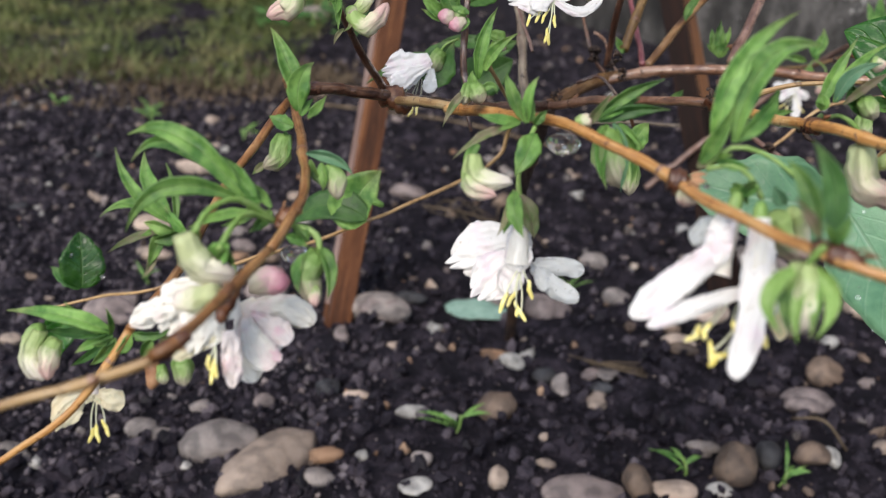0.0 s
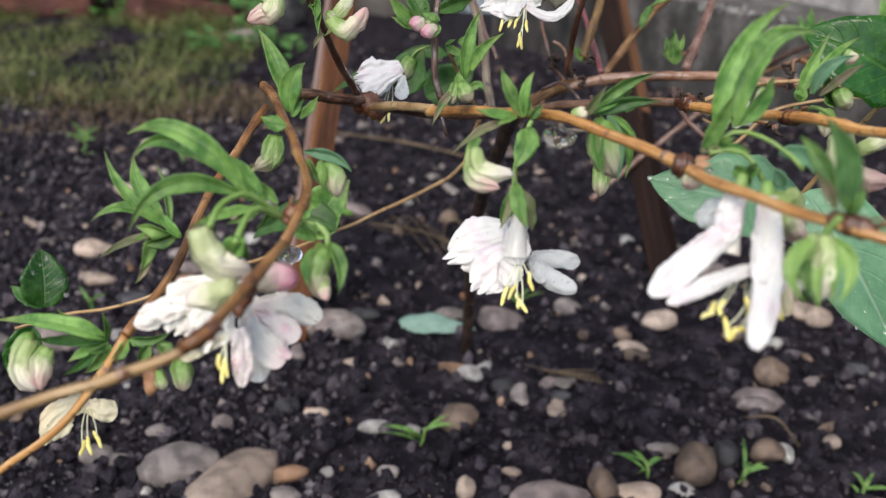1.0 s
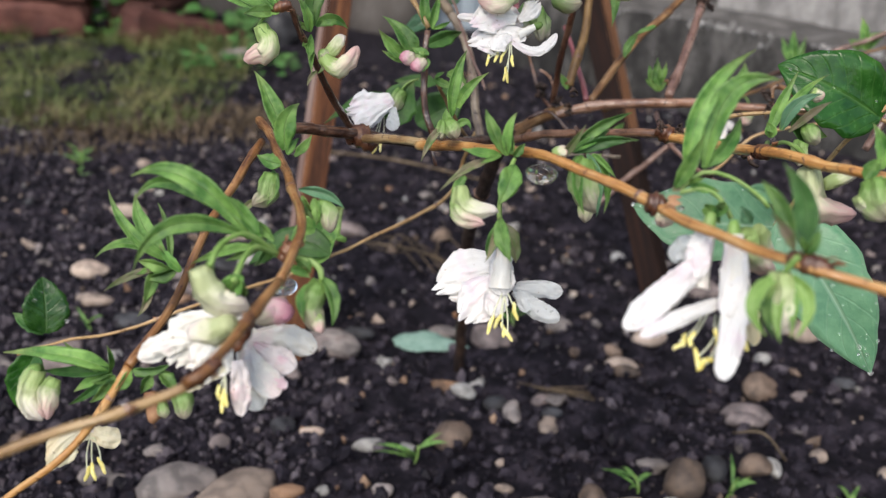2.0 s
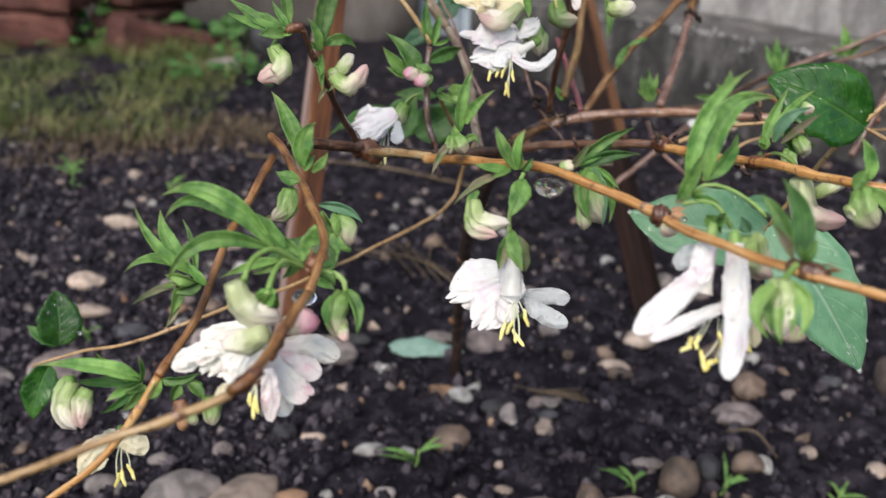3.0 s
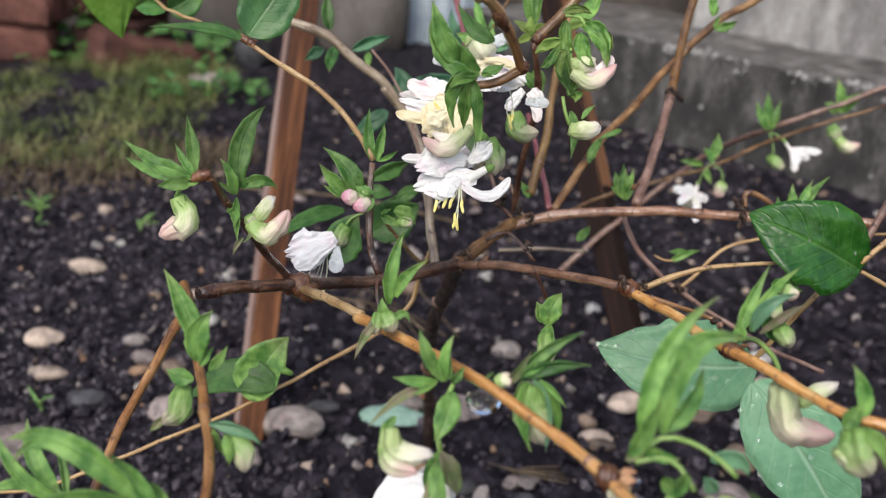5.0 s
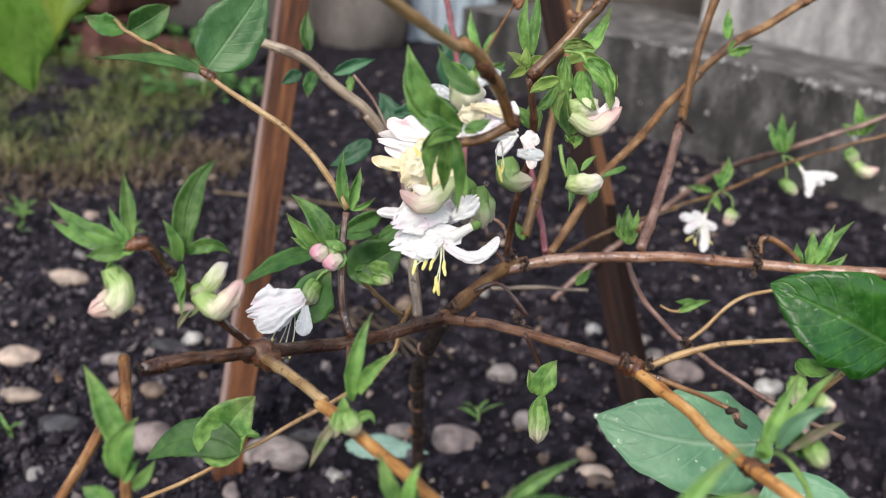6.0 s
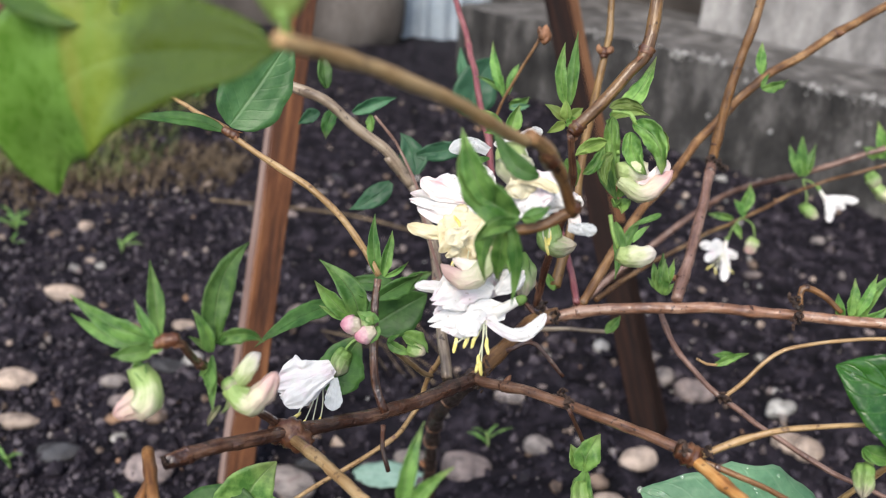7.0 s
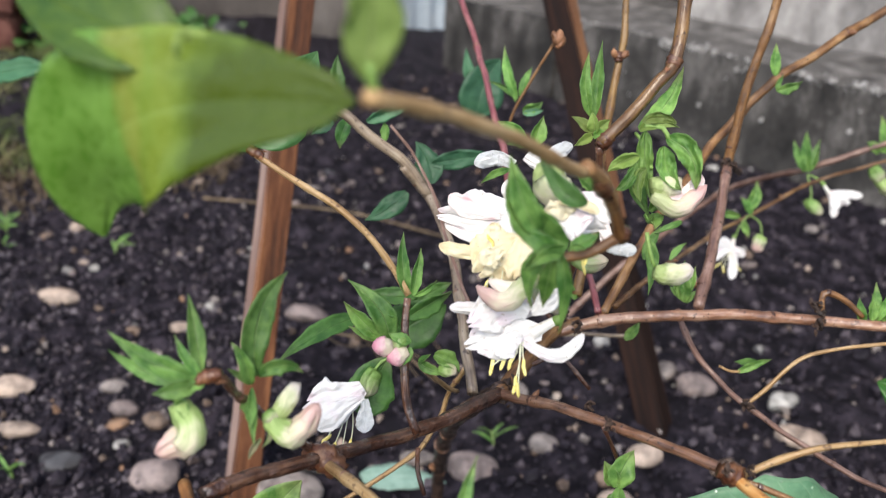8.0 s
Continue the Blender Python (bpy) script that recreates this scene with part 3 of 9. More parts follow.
def dried_tuft(place, size):
    """The dark remains of an old flower stalk."""
    bm = bmesh.new()
    for _ in range(11):
        q = Matrix.LocRotScale(Vector((rng.uniform(-1, 1), rng.uniform(-1, 1), rng.uniform(-0.9, 1.2))) * size * 0.62, Euler((rng.uniform(0, 6), rng.uniform(0, 6), 0)), (size * rng.uniform(0.2, 0.36), size * 0.2, size * rng.uniform(0.3, 0.7)))
        bmesh.ops.create_icosphere(bm, subdivisions=1, radius=1, matrix=Matrix.Translation(place) @ q)
    me = bpy.data.meshes.new("dried_stalk")
    bm.to_mesh(me)
    bm.free()
    me.materials.append(BARK_BLACK)
    ob = new("dried_stalk", me)
    ob.parent, ob.matrix_parent_inverse = shrub, shrub.matrix_basis.inverted()
    ob["label"] = "dark dried remains of an old flower stalk"


def blade(base, middle, tip, width, normal, fold, twist, profile, rows, cols, thick, wave, crinkle=0.0):
    """A leaf or petal along a bent line: folded along its rib, twisted, with a rippled edge and two skins."""
    b, t, nor = Vector(base), Vector(tip), Vector(normal).normalized()
    c = Vector(middle) * 2 - (b + t) / 2
    seed = Vector((rng.uniform(0, 50), rng.uniform(0, 50), rng.uniform(0, 50)))
    verts, uvs, faces = [], [], []
    for layer in (0, 1):
        for i in range(rows + 1):
            u = i / rows
            w = profile(u) * width / 2
            mid = b * (1 - u) ** 2 + c * 2 * u * (1 - u) + t * u * u
            ax = ((c - b) * (1 - u) + (t - c) * u).normalized()
            n1 = (nor - ax * nor.dot(ax)).normalized()
            side = ax.cross(n1)
            a = twist * (u - 0.35)
            n2, s2 = n1 * math.cos(a) + side * math.sin(a), side * math.cos(a) - n1 * math.sin(a)
            for k in range(cols + 1):
                v = 2 * k / cols - 1
                rip = wave * width * noise.noise(seed + Vector((u * 5, v * 2.5, 0))) * abs(v) ** 0.7
                rip += crinkle * width * (noise.noise(seed + Vector((u * 10, v * 5, 20))) + 0.6 * noise.noise(seed + Vector((u * 23, v * 11, 30)))) * min(1, u * 4)
                edge = 1 + 0.12 * noise.noise(seed + Vector((u * 9, v, 5))) + (0.1 * noise.noise(seed + Vector((u * 22, v, 9))) if width < 0.011 else 0)
                verts.append(mid + s2 * (v * w * edge * math.cos(0.6 * fold)) + n2 * (fold * abs(v) ** 1.3 * w + rip * (0.3 + w / width) - layer * thick))
                uvs.append((u, (v + 1) / 2))
    m = (rows + 1) * (cols + 1)
    for i in range(rows):
        for k in range(cols):
            a = i * (cols + 1) + k
            faces.append((a, a + 1, a + cols + 2, a + cols + 1))
            faces.append((m + a, m + a + cols + 1, m + a + cols + 2, m + a + 1))
        for a in (i * (cols + 1), i * (cols + 1) + cols):
            q = (a, a + cols + 1, m + a + cols + 1, m + a)
            faces.append(q if a % (cols + 1) == 0 else q[::-1])
    return verts, faces, uvs


def leaf_shape(u):
    return max(0.05, math.sin(math.pi * min(1, u * 0.96 + 0.04) ** 0.78) ** 1.05) * (1 if u < 0.97 else 0.35)


def strap_shape(u):
    grow = 0.6 + 0.4 * math.sin(math.pi * min(1, u / 1.2))
    return grow * (1 if u < 0.8 else math.sqrt(max(0.06, 1 - ((u - 0.8) / 0.206) ** 2)))


def broad_shape(u):
    return max(0.02, (u + 0.004) ** 0.55 * (1.0 - u) ** 0.88 / 0.386)


def drooping_shape(u):
    return max(0.02, min(1, u / 0.5) ** 0.5 * (1 if u < 0.6 else ((1 - u) / 0.4) ** 0.85))


def petal_shape(u):
    grow = 0.38 + 0.62 * min(1, u / 0.62) ** 1.2
    return grow * (1 if u < 0.66 else math.sqrt(max(0.03, 1 - ((u - 0.66) / 0.345) ** 2)))


def lip(base, middle, tip, width, normal, fold, twist, material):
    """A broad ruffled lip of four joined lobes."""
    def shape(u):
        return (0.3 + 0.7 * min(1, u / 0.65) ** 0.9) * (1 if u < 0.75 else math.sqrt(max(0.1, 1 - ((u - 0.75) / 0.3) ** 2)))

    verts, faces, uvs = blade(base, middle, tip, width, normal, fold, twist, shape, 26, 34, 0.0002, 0.14, 0.014)
    ax, nor, seed = Vector(tip) - Vector(base), Vector(normal), rng.uniform(0, 90)
    for i, (u, v) in enumerate(uvs):
        lobe = abs(math.sin(4 * math.pi * v * 0.999 + 0.001)) ** 0.38
        frill = noise.noise(Vector((u * 4, v * 8, seed))) + 0.6 * noise.noise(Vector((u * 9, v * 19, seed)))
        verts[i] = verts[i] + ax * (u**2 * (0.05 * frill - 0.2 * (2 * v - 1) ** 2) + 0.17 * u**4 * (lobe - 1)) + nor * (width * (0.05 * u * lobe + 0.09 * u**2 * frill))
    return mesh("lip", verts, faces, material, bloom[0], uvs=uvs)


def leaf(base, middle, tip, width, normal, fold, twist, material):
    big = width > 0.011
    full = 1.0 if big else 1.16
    verts, faces, uvs = blade(base, middle, tip, width * full, normal, fold, twist, broad_shape if big else leaf_shape, 20 if big else 16, 8, 0.00025, 0.10 if big else 0.28)
    ob = mesh("leaf", verts, faces, material, shrub, uvs=uvs)
    if big and material in (LEAF_PALE, LEAF_DARK):
        dew(ob, verts, 21 * 9, Vector(normal), 90 if width > 0.02 and material is LEAF_PALE else 4)
    return ob


def curl(base, middle, tip, width, normal, fold, twist, material):
    """A crumpled young leaf that has not opened."""
    verts, faces, uvs = blade(base, middle, tip, width, normal, fold, twist, broad_shape, 18, 12, 0.00025, 0.75, 0.07)
    return mesh("leaf", verts, faces, material, shrub, uvs=uvs)


def strap(base, middle, tip, width, normal, fold, twist, material):
    verts, faces, uvs = blade(base, middle, tip, width, normal, fold, twist, strap_shape, 26, 14, 0.00022, 0.42, 0.05)
    return mesh("petal", verts, faces, material, bloom[0], uvs=uvs)


def dew(ob, verts, n, up, number):
    """Small rain beads that sit on a leaf."""
    bm = bmesh.new()
    for _ in range(number):
        a = rng.randrange(n)
        q = verts[a].lerp(verts[min(n - 1, a + rng.choice((1, 9, 10)))], rng.random())
        r = 0.00018 + 0.0008 * rng.random() ** 3.2
        flat = up.to_track_quat("Z", "Y").to_matrix().to_4x4() @ Matrix.Diagonal((1, 1, 0.6, 1))
        bmesh.ops.create_icosphere(bm, subdivisions=2, radius=r, matrix=Matrix.Translation(q + up * r * 0.25) @ flat)
    me = bpy.data.meshes.new("dew")
    bm.to_mesh(me)
    bm.free()
    me.materials.append(DEW)
    me.polygons.foreach_set("use_smooth", [True] * len(me.polygons))
    beads = new("dew", me)
    beads.visible_shadow = False
    beads.parent = ob
    beads.matrix_parent_inverse = (ob.matrix_parent_inverse).inverted() @ shrub.matrix_basis.inverted()
    tagged(beads, "clear rain beads on the leaf", kind="stuff")


def petal(base, middle, tip, width, normal, fold, twist, material):
    verts, faces, uvs = blade(base, middle, tip, width, normal, fold, twist, petal_shape, 24, 16, 0.0002, 0.26, 0.035)
    return mesh("petal", verts, faces, material, bloom[0], uvs=uvs)


def bud(base, middle, tip, radius, material):
    """A closed bud: a bent, furrowed club that swells to its end, with a petal edge folded over it."""
    line = catmull([base, middle, tip], (Vector(tip) - Vector(base)).length / 11)
    n = len(line) - 1
    radii = [radius * (0.34 + 0.66 * math.sin(math.pi * min(1, i / n * 0.78 + 0.12)) ** 0.9) * (math.sqrt(max(0.02, 1 - max(0, (i / n - 0.7) / 0.305) ** 2))) for i in range(n + 1)]
    line = [c + Vector((noise.noise(c * 400), noise.noise(c * 400 + Vector((9, 0, 0))), noise.noise(c * 400 + Vector((0, 9, 0))))) * radius * 0.2 for c in line]
    verts, faces = tube(line, radii, 16)
    turn = rng.uniform(0, 6)
    for i in range(len(verts)):
        u, c = (i // 16) / n, line[min(i // 16, n)]
        a = 2 * math.pi * (i % 16) / 16 + turn + 0.8 * u
        furrow = -0.3 * max(0, math.cos(a)) ** 6 - 0.26 * max(0, math.cos(a + 2.3)) ** 6 - 0.2 * max(0, math.cos(a + 4.1)) ** 6
        verts[i] = c + (verts[i] - c) * (1.06 + furrow * min(1, u * 2) + 0.24 * noise.noise(verts[i] * 420) + 0.1 * noise.noise(verts[i] * 1300))
    ob = mesh("bud", verts, faces, material, shrub, uvs=[((i // 16) / n, (i % 16) / 16) for i in range(len(verts))])
    return ob


def flower(base, mouth, radius, label):
    """The green cup of a blossom; its tube and petals follow as parts."""
    b, m = Vector(base), Vector(mouth)
    line = [b + (m - b) * t for t in (-0.12, -0.02, 0.1, 0.22)]
    verts, faces = tube(line, [min(radius, 0.0030) * k for k in (0.2, 0.36, 0.42, 0.38)], 10)
    bloom[0] = mesh("flower", verts, faces, CALYX, shrub, label)
    line = [b + (m - b) * (0.1 + 0.9 * k / 9) for k in range(10)]
    verts, faces = tube(line, [radius * (0.32 + 0.2 * (k / 9) ** 1.4) for k in range(10)], 18)
    for i, v in enumerate(verts):
        c = line[i // 18]
        verts[i] = c + (v - c) * (1 + 0.22 * noise.noise(v * 480) + 0.1 * noise.noise(v * 1300))
    mesh("tube", verts, faces[:-1], PETAL_WARM, bloom[0], uvs=[(i // 18 / 9, i % 18 / 18) for i in range(len(verts))])


def stamen(base, tip):
    b, t = Vector(base), Vector(tip)
    bow = Vector((rng.uniform(-1, 1), rng.uniform(-1, 1), rng.uniform(-1, 1))) * (t - b).length * 0.08
    line = catmull([b, (b + t) / 2 + bow, t], 0.001)
    verts, faces = tube(line, [0.00018] * len(line), 5)
    fil = mesh("stamen", verts, faces, FILAMENT, bloom[0])
    d = (t - b).normalized() + Vector((rng.uniform(-1, 1), rng.uniform(-1, 1), rng.uniform(-1, 1))) * 0.5
    d.normalize()
    long = rng.uniform(0.0017, 0.0025)
    bend = d.orthogonal() * long * rng.uniform(-0.3, 0.3)
    line = [t - d * long, t - d * long * 0.7, t + bend, t + d * long * 0.7, t + d * long]
    verts, faces = tube(line, [0.0002, 0.00042, 0.0005, 0.00042, 0.0002], 8)
    flat = Vector((rng.uniform(-0.6, 0.6), -1, 0.6)).normalized()
    verts = [v - flat * (v - t).dot(flat) * 0.45 for v in verts]
    mesh("anther", verts, faces, ANTHER, fil)


def water_drop(place, radius):
    """A drop that hangs like a flattened lens, widest at the top."""
    n, line, radii = 22, [], []
    for i in range(n + 1):
        a = math.pi * (0.04 + 0.955 * i / n)
        line.append(Vector(place) + Vector((0, 0, radius * 0.78 * math.cos(a) * (1.0 if a > 1.57 else 0.7))))
        radii.append(radius * 1.08 * math.sin(a))
    verts, faces = tube(line, radii, 28)
    ob = mesh("water_drop", verts, faces, WATER)
    ob.visible_shadow = False
    return tagged(ob, "clear rain drop hanging under the shrub", "water drop", "rain drops")


def hill(x, y):
    """The height of the soil."""
    v = Vector((x, y, 0))
    near = 1 / (1 + max(0, abs(x) - 2) + max(0, y - 3))
    h = 0.010 * noise.noise(v * 4) + 0.008 * noise.noise(v * 13 + Vector((3, 1, 0))) + 0.0055 * noise.noise(v * 38) + 0.004 * abs(noise.noise(v * 75)) + 0.0022 * abs(noise.noise(v * 160))
    return h * near - 0.003


# ---- ground ----
def spread(lo, hi, step, far, grow=1.35):
    mid = list(np.arange(lo, hi + step / 2, step))
    up, s, x = [], step, hi
    while x < far:
        s *= grow
        x += s
        up.append(x)
    down, s, x = [], step, lo
    while x > -far:
        s *= grow
        x -= s
        down.append(x)
    return down[::-1] + mid + up


gx, gy = spread(-0.65, 0.75, 0.0045, 60), spread(0.22, 1.5, 0.0045, 60)
verts = [(x, y, hill(x, y)) for y in gy for x in gx]
nx = len(gx)
faces = [(j * nx + i, j * nx + i + 1, (j + 1) * nx + i + 1, (j + 1) * nx + i) for j in range(len(gy) - 1) for i in range(nx - 1)]
ground = tagged(mesh("ground", verts, faces, SOIL), "dark damp garden soil with crumbs and pebbles", "soil", kind="structure")


def lump(seed, sub=2, rough=0.25):
    bm = bmesh.new()
    bmesh.ops.create_icosphere(bm, subdivisions=sub, radius=1)
    flats = [(Vector((noise.noise(Vector((seed * 3.3, k, 1))), noise.noise(Vector((seed * 3.3, k, 5))), noise.noise(Vector((seed * 3.3, k, 9))))).normalized(), 0.62 + 0.06 * k) for k in range(5)]
    for v in bm.verts:
        for d, far in flats:
            v.co -= d * max(0, v.co.dot(d) - far) * 0.85
        v.co *= 1 + rough * noise.noise(v.co * 0.9 + Vector((seed * 7.1, seed, 0))) + rough * 0.3 * noise.noise(v.co * 2.6 + Vector((seed, 0, seed * 3)))
    return bm


LUMPS = {}


def pebble(x, y, a, b, c, turn, material, shape, rough=0.6, bare=0.55):
    """A stone of half axes a, b, c lying in the soil."""
    key = (shape, material.name, rough)
    if key not in LUMPS:
        me = bpy.data.meshes.new("pebble")
        bm = lump(shape, 3, rough if shape % 3 else rough * 1.5)
        bm.to_mesh(me)
        bm.free()
        me.materials.append(material)
        me.polygons.foreach_set("use_smooth", [True] * len(me.polygons))
        LUMPS[key] = me
    ob = new("pebble", LUMPS[key])
    ob.matrix_world = Matrix.LocRotScale((x, y, hill(x, y) + c * bare), Euler((rng.uniform(-0.15, 0.15), rng.uniform(-0.15, 0.15), turn)), (a, b, c))
    return tagged(ob, "rounded %s half sunk in the soil" % material.name.replace("_", " "), "pebble", "pebbles on the soil")


NOTED = []


def stone(x, y, a, h, turn, material):
    """One of the larger stones, with its half length and half width."""
    pebble(x, y, a, max(h * 1.15, a * 0.45), max(h * 0.95, a * 0.3), radians(turn), material, len(NOTED) % 7, 0.24, 0.45)
    NOTED.append((x, y, a))


stone(-0.0774, 0.347, 0.0310, 0.0100, 60, S_TAN)
stone(-0.104, 0.361, 0.0190, 0.0100, 10, S_GREY)
stone(-0.053, 0.358, 0.0108, 0.0044, 20, S_ORANGE)
stone(0.031, 0.403, 0.0109, 0.0100, 0, S_BROWN)
stone(0.044, 0.456, 0.0086, 0.0060, -10, S_WHITE)
stone(0.034, 0.471, 0.0113, 0.0038, -5, S_ORANGE)
stone(0.063, 0.449, 0.0072, 0.0053, 0, S_SLATE)
stone(0.209, 0.432, 0.0140, 0.0073, -10, S_MAUVE)
stone(0.234, 0.469, 0.0122, 0.0092, 0, S_BROWN)
stone(0.151, 0.367, 0.0113, 0.0121, -50, S_BROWN)
stone(0.169, 0.378, 0.0069, 0.0092, 0, S_SLATE)
stone(0.192, 0.377, 0.0101, 0.0072, 0, S_BROWN)
stone(0.204, 0.381, 0.0046, 0.0058, 0, S_WHITE)
stone(0.116, 0.348, 0.0130, 0.0057, 0, S_TAN)
stone(0.097, 0.343, 0.0070, 0.0080, 0, S_BROWN)
stone(0.072, 0.339, 0.0200, 0.0070, 0, S_MAUVE)
stone(0.151, 0.487, 0.0102, 0.0046, 0, S_BROWN)
stone(0.249, 0.507, 0.0058, 0.0054, 0, S_WHITE)
stone(-0.035, 0.506, 0.0173, 0.0101, 0, S_MAUVE)
stone(-0.054, 0.513, 0.0058, 0.0051, 0, S_TAN)
stone(-0.201, 0.493, 0.0149, 0.0081, 0, S_MAUVE)
stone(-0.147, 0.372, 0.0088, 0.0057, 0, S_GREY)
stone(-0.090, 0.399, 0.0054, 0.0042, 0, S_MAUVE)
stone(-0.043, 0.411, 0.0080, 0.0031, 0, S_TAN)
stone(-0.013, 0.400, 0.0093, 0.0045, 10, S_WHITE)
stone(-0.117, 0.346, 0.0038, 0.0027, 0, S_WHITE)
stone(-0.134, 0.367, 0.0084, 0.0042, 0, S_GREY)
stone(-0.034, 0.356, 0.0036, 0.0028, 0, S_WHITE)
stone(-0.053, 0.336, 0.0079, 0.0045, 20, S_GREY)
stone(0.032, 0.345, 0.0048, 0.0054, 0, S_TAN)
stone(0.055, 0.359, 0.0055, 0.0030, 0, S_TAN)
stone(0.092, 0.432, 0.0064, 0.0041, 0, S_SLATE)
stone(-0.253, 0.460, 0.0067, 0.0047, 0, S_TAN)
stone(-0.059, 0.416, 0.0071, 0.0056, 30, S_SLATE)
stone(-0.005, 0.354, 0.0063, 0.0036, -30, S_GREY)
stone(-0.229, 0.764, 0.0159, 0.0070, 0, S_TAN)
stone(-0.222, 0.629, 0.0133, 0.0078, 0, S_TAN)
stone(-0.208, 0.585, 0.0143, 0.0055, 0, S_TAN)
stone(-0.111, 0.657, 0.0074, 0.0066, 0, S_WHITE)
stone(-0.037, 0.509, 0.0206, 0.0126, -10, S_GREY)
stone(0.070, 0.528, 0.0161, 0.0098, 0, S_MAUVE)
stone(0.113, 0.613, 0.0109, 0.0084, 0, S_GREY)
stone(0.150, 0.494, 0.0104, 0.0050, 0, S_TAN)
stone(0.195, 0.678, 0.0067, 0.0058, 0, S_WHITE)
stone(0.149, 0.513, 0.0069, 0.0055, 0, S_BROWN)
stone(0.293, 0.577, 0.0086, 0.0067, 0, S_WHITE)
stone(-0.159, 0.633, 0.0099, 0.0064, 0, S_GREY)
stone(-0.173, 0.547, 0.0132, 0.0069, 0, S_SLATE)
stone(-0.114, 0.524, 0.0152, 0.0104, 0, S_MAUVE)
stone(-0.124, 0.585, 0.0082, 0.0056, 0, S_BROWN)
stone(0.293, 0.537, 0.0107, 0.0081, 0, S_TAN)
stone(0.241, 0.606, 0.0152, 0.0092, -15, S_MAUVE)
stone(0.226, 0.628, 0.0078, 0.0082, 0, S_GREY)
stone(0.290, 0.577, 0.0089, 0.0085, 0, S_WHITE)
stone(0.283, 0.543, 0.0129, 0.0074, 0, S_TAN)
stone(0.181, 0.533, 0.0124, 0.0078, 0, S_TAN)
stone(-0.230, 0.765, 0.0154, 0.0063, 0, S_TAN)
stone(0.119, 0.546, 0.0100, 0.0064, 0, S_GREY)
stone(-0.148, 0.604, 0.0103, 0.0062, 0, S_MAUVE)
stone(-0.149, 0.588, 0.0079, 0.0047, 0, S_ORANGE)
stone(-0.031, 0.729, 0.0179, 0.0090, 0, S_MAUVE)
stone(-0.128, 0.652, 0.0139, 0.0060, 0, S_SLATE)
stone(-0.123, 0.586, 0.0083, 0.0047, 0, S_MAUVE)
stone(0.342, 0.465, 0.0217, 0.0217, 20, S_UMBER)
stone(-0.201, 0.483, 0.0153, 0.0109, 0, S_MAUVE)
stone(0.038, 0.545, 0.0118, 0.0059, 0, S_GREY)
stone(-0.022, 0.535, 0.0115, 0.0057, 0, S_SLATE)
stone(0.207, 0.427, 0.0121, 0.0061, -10, S_MAUVE)
stone(-0.128, 0.719, 0.0096, 0.0053, 0, S_TAN)
stone(0.239, 0.398, 0.0049, 0.0043, 0, S_TAN)
stone(0.270, 0.379, 0.0064, 0.0048, 0, S_TAN)


def clear_of(x, y):
    return all((x - p[0]) ** 2 + (y - p[1]) ** 2 > (p[2] * 1.3) ** 2 for p in NOTED)


count = 0
while count < 210:
    y = 0.30 + 1.1 * rng.random() ** 1.3
    x = (rng.uniform(-0.5, 0.5) - 0.1 * rng.random()) * (0.35 + y)
    s = 0.003 + 0.005 * rng.random() ** 2.4
    if not clear_of(x, y) or (x < -0.12 - (y - 1.0) * 0.2 and y > 1.1):
        continue
    pebble(x, y, s, s * rng.uniform(0.6, 1), s * rng.uniform(0.4, 0.75), rng.uniform(0, 6), STONES[rng.randrange(10)], rng.randrange(7))
    count += 1


def scatter(name, number, shapes, sizes, area, materials, label, category, sink=0.3, spread_power=1.4):
    """Many small lumps as one mesh."""
    base = []
    for k in range(shapes):
        bm = lump(20 + k, 1, 0.35)
        for v in bm.verts:
            v.co *= rng.uniform(0.5, 1.3)
        base.append((np.array([v.co[:] for v in bm.verts]), [[v.index for v in f.verts] for f in bm.faces]))
        bm.free()
    verts, faces, slots = [], [], []
    off = 0
    for _ in range(number):
        v, f = base[rng.randrange(shapes)]
        y = area[2] + (area[3] - area[2]) * rng.random() ** spread_power
        x = rng.uniform(area[0], area[1]) * (0.4 + y)
        s = sizes[0] + (sizes[1] - sizes[0]) * rng.random() ** 3.6
        m = np.array(Euler((rng.uniform(0, 6), rng.uniform(0, 6), rng.uniform(0, 6))).to_matrix())
        q = (v * (s, s * rng.uniform(0.6, 1), s * rng.uniform(0.5, 0.9))) @ m.T + (x, y, hill(x, y) + s * sink)
        verts.append(q)
        faces += [tuple(i + off for i in g) for g in f]
        slots += [rng.randrange(len(materials))] * len(f)
        off += len(v)
    ob = mesh(name, np.concatenate(verts), faces, materials[0], smooth=False)
    for extra in materials[1:]:
        ob.data.materials.append(extra)
    ob.data.polygons.foreach_set("material_index", slots)
    return tagged(ob, label, category, kind="stuff")


scatter("soil_crumbs", 34000, 9, (0.0009, 0.0064), (-0.55, 0.6, 0.25, 1.6), [CLOD, CLOD, CLOD, CLOD, CLOD_PALE], "loose crumbs and clods of dark soil", "soil")
scatter("gravel", 2000, 7, (0.0009, 0.005), (-0.62, 0.36, 0.25, 1.7), [S_TAN, S_GREY, S_MAUVE, S_BROWN, S_MAUVE, S_BROWN, S_GREY, S_ORANGE], "fine mixed gravel scattered in the soil", "gravel", 0.4, 0.95)

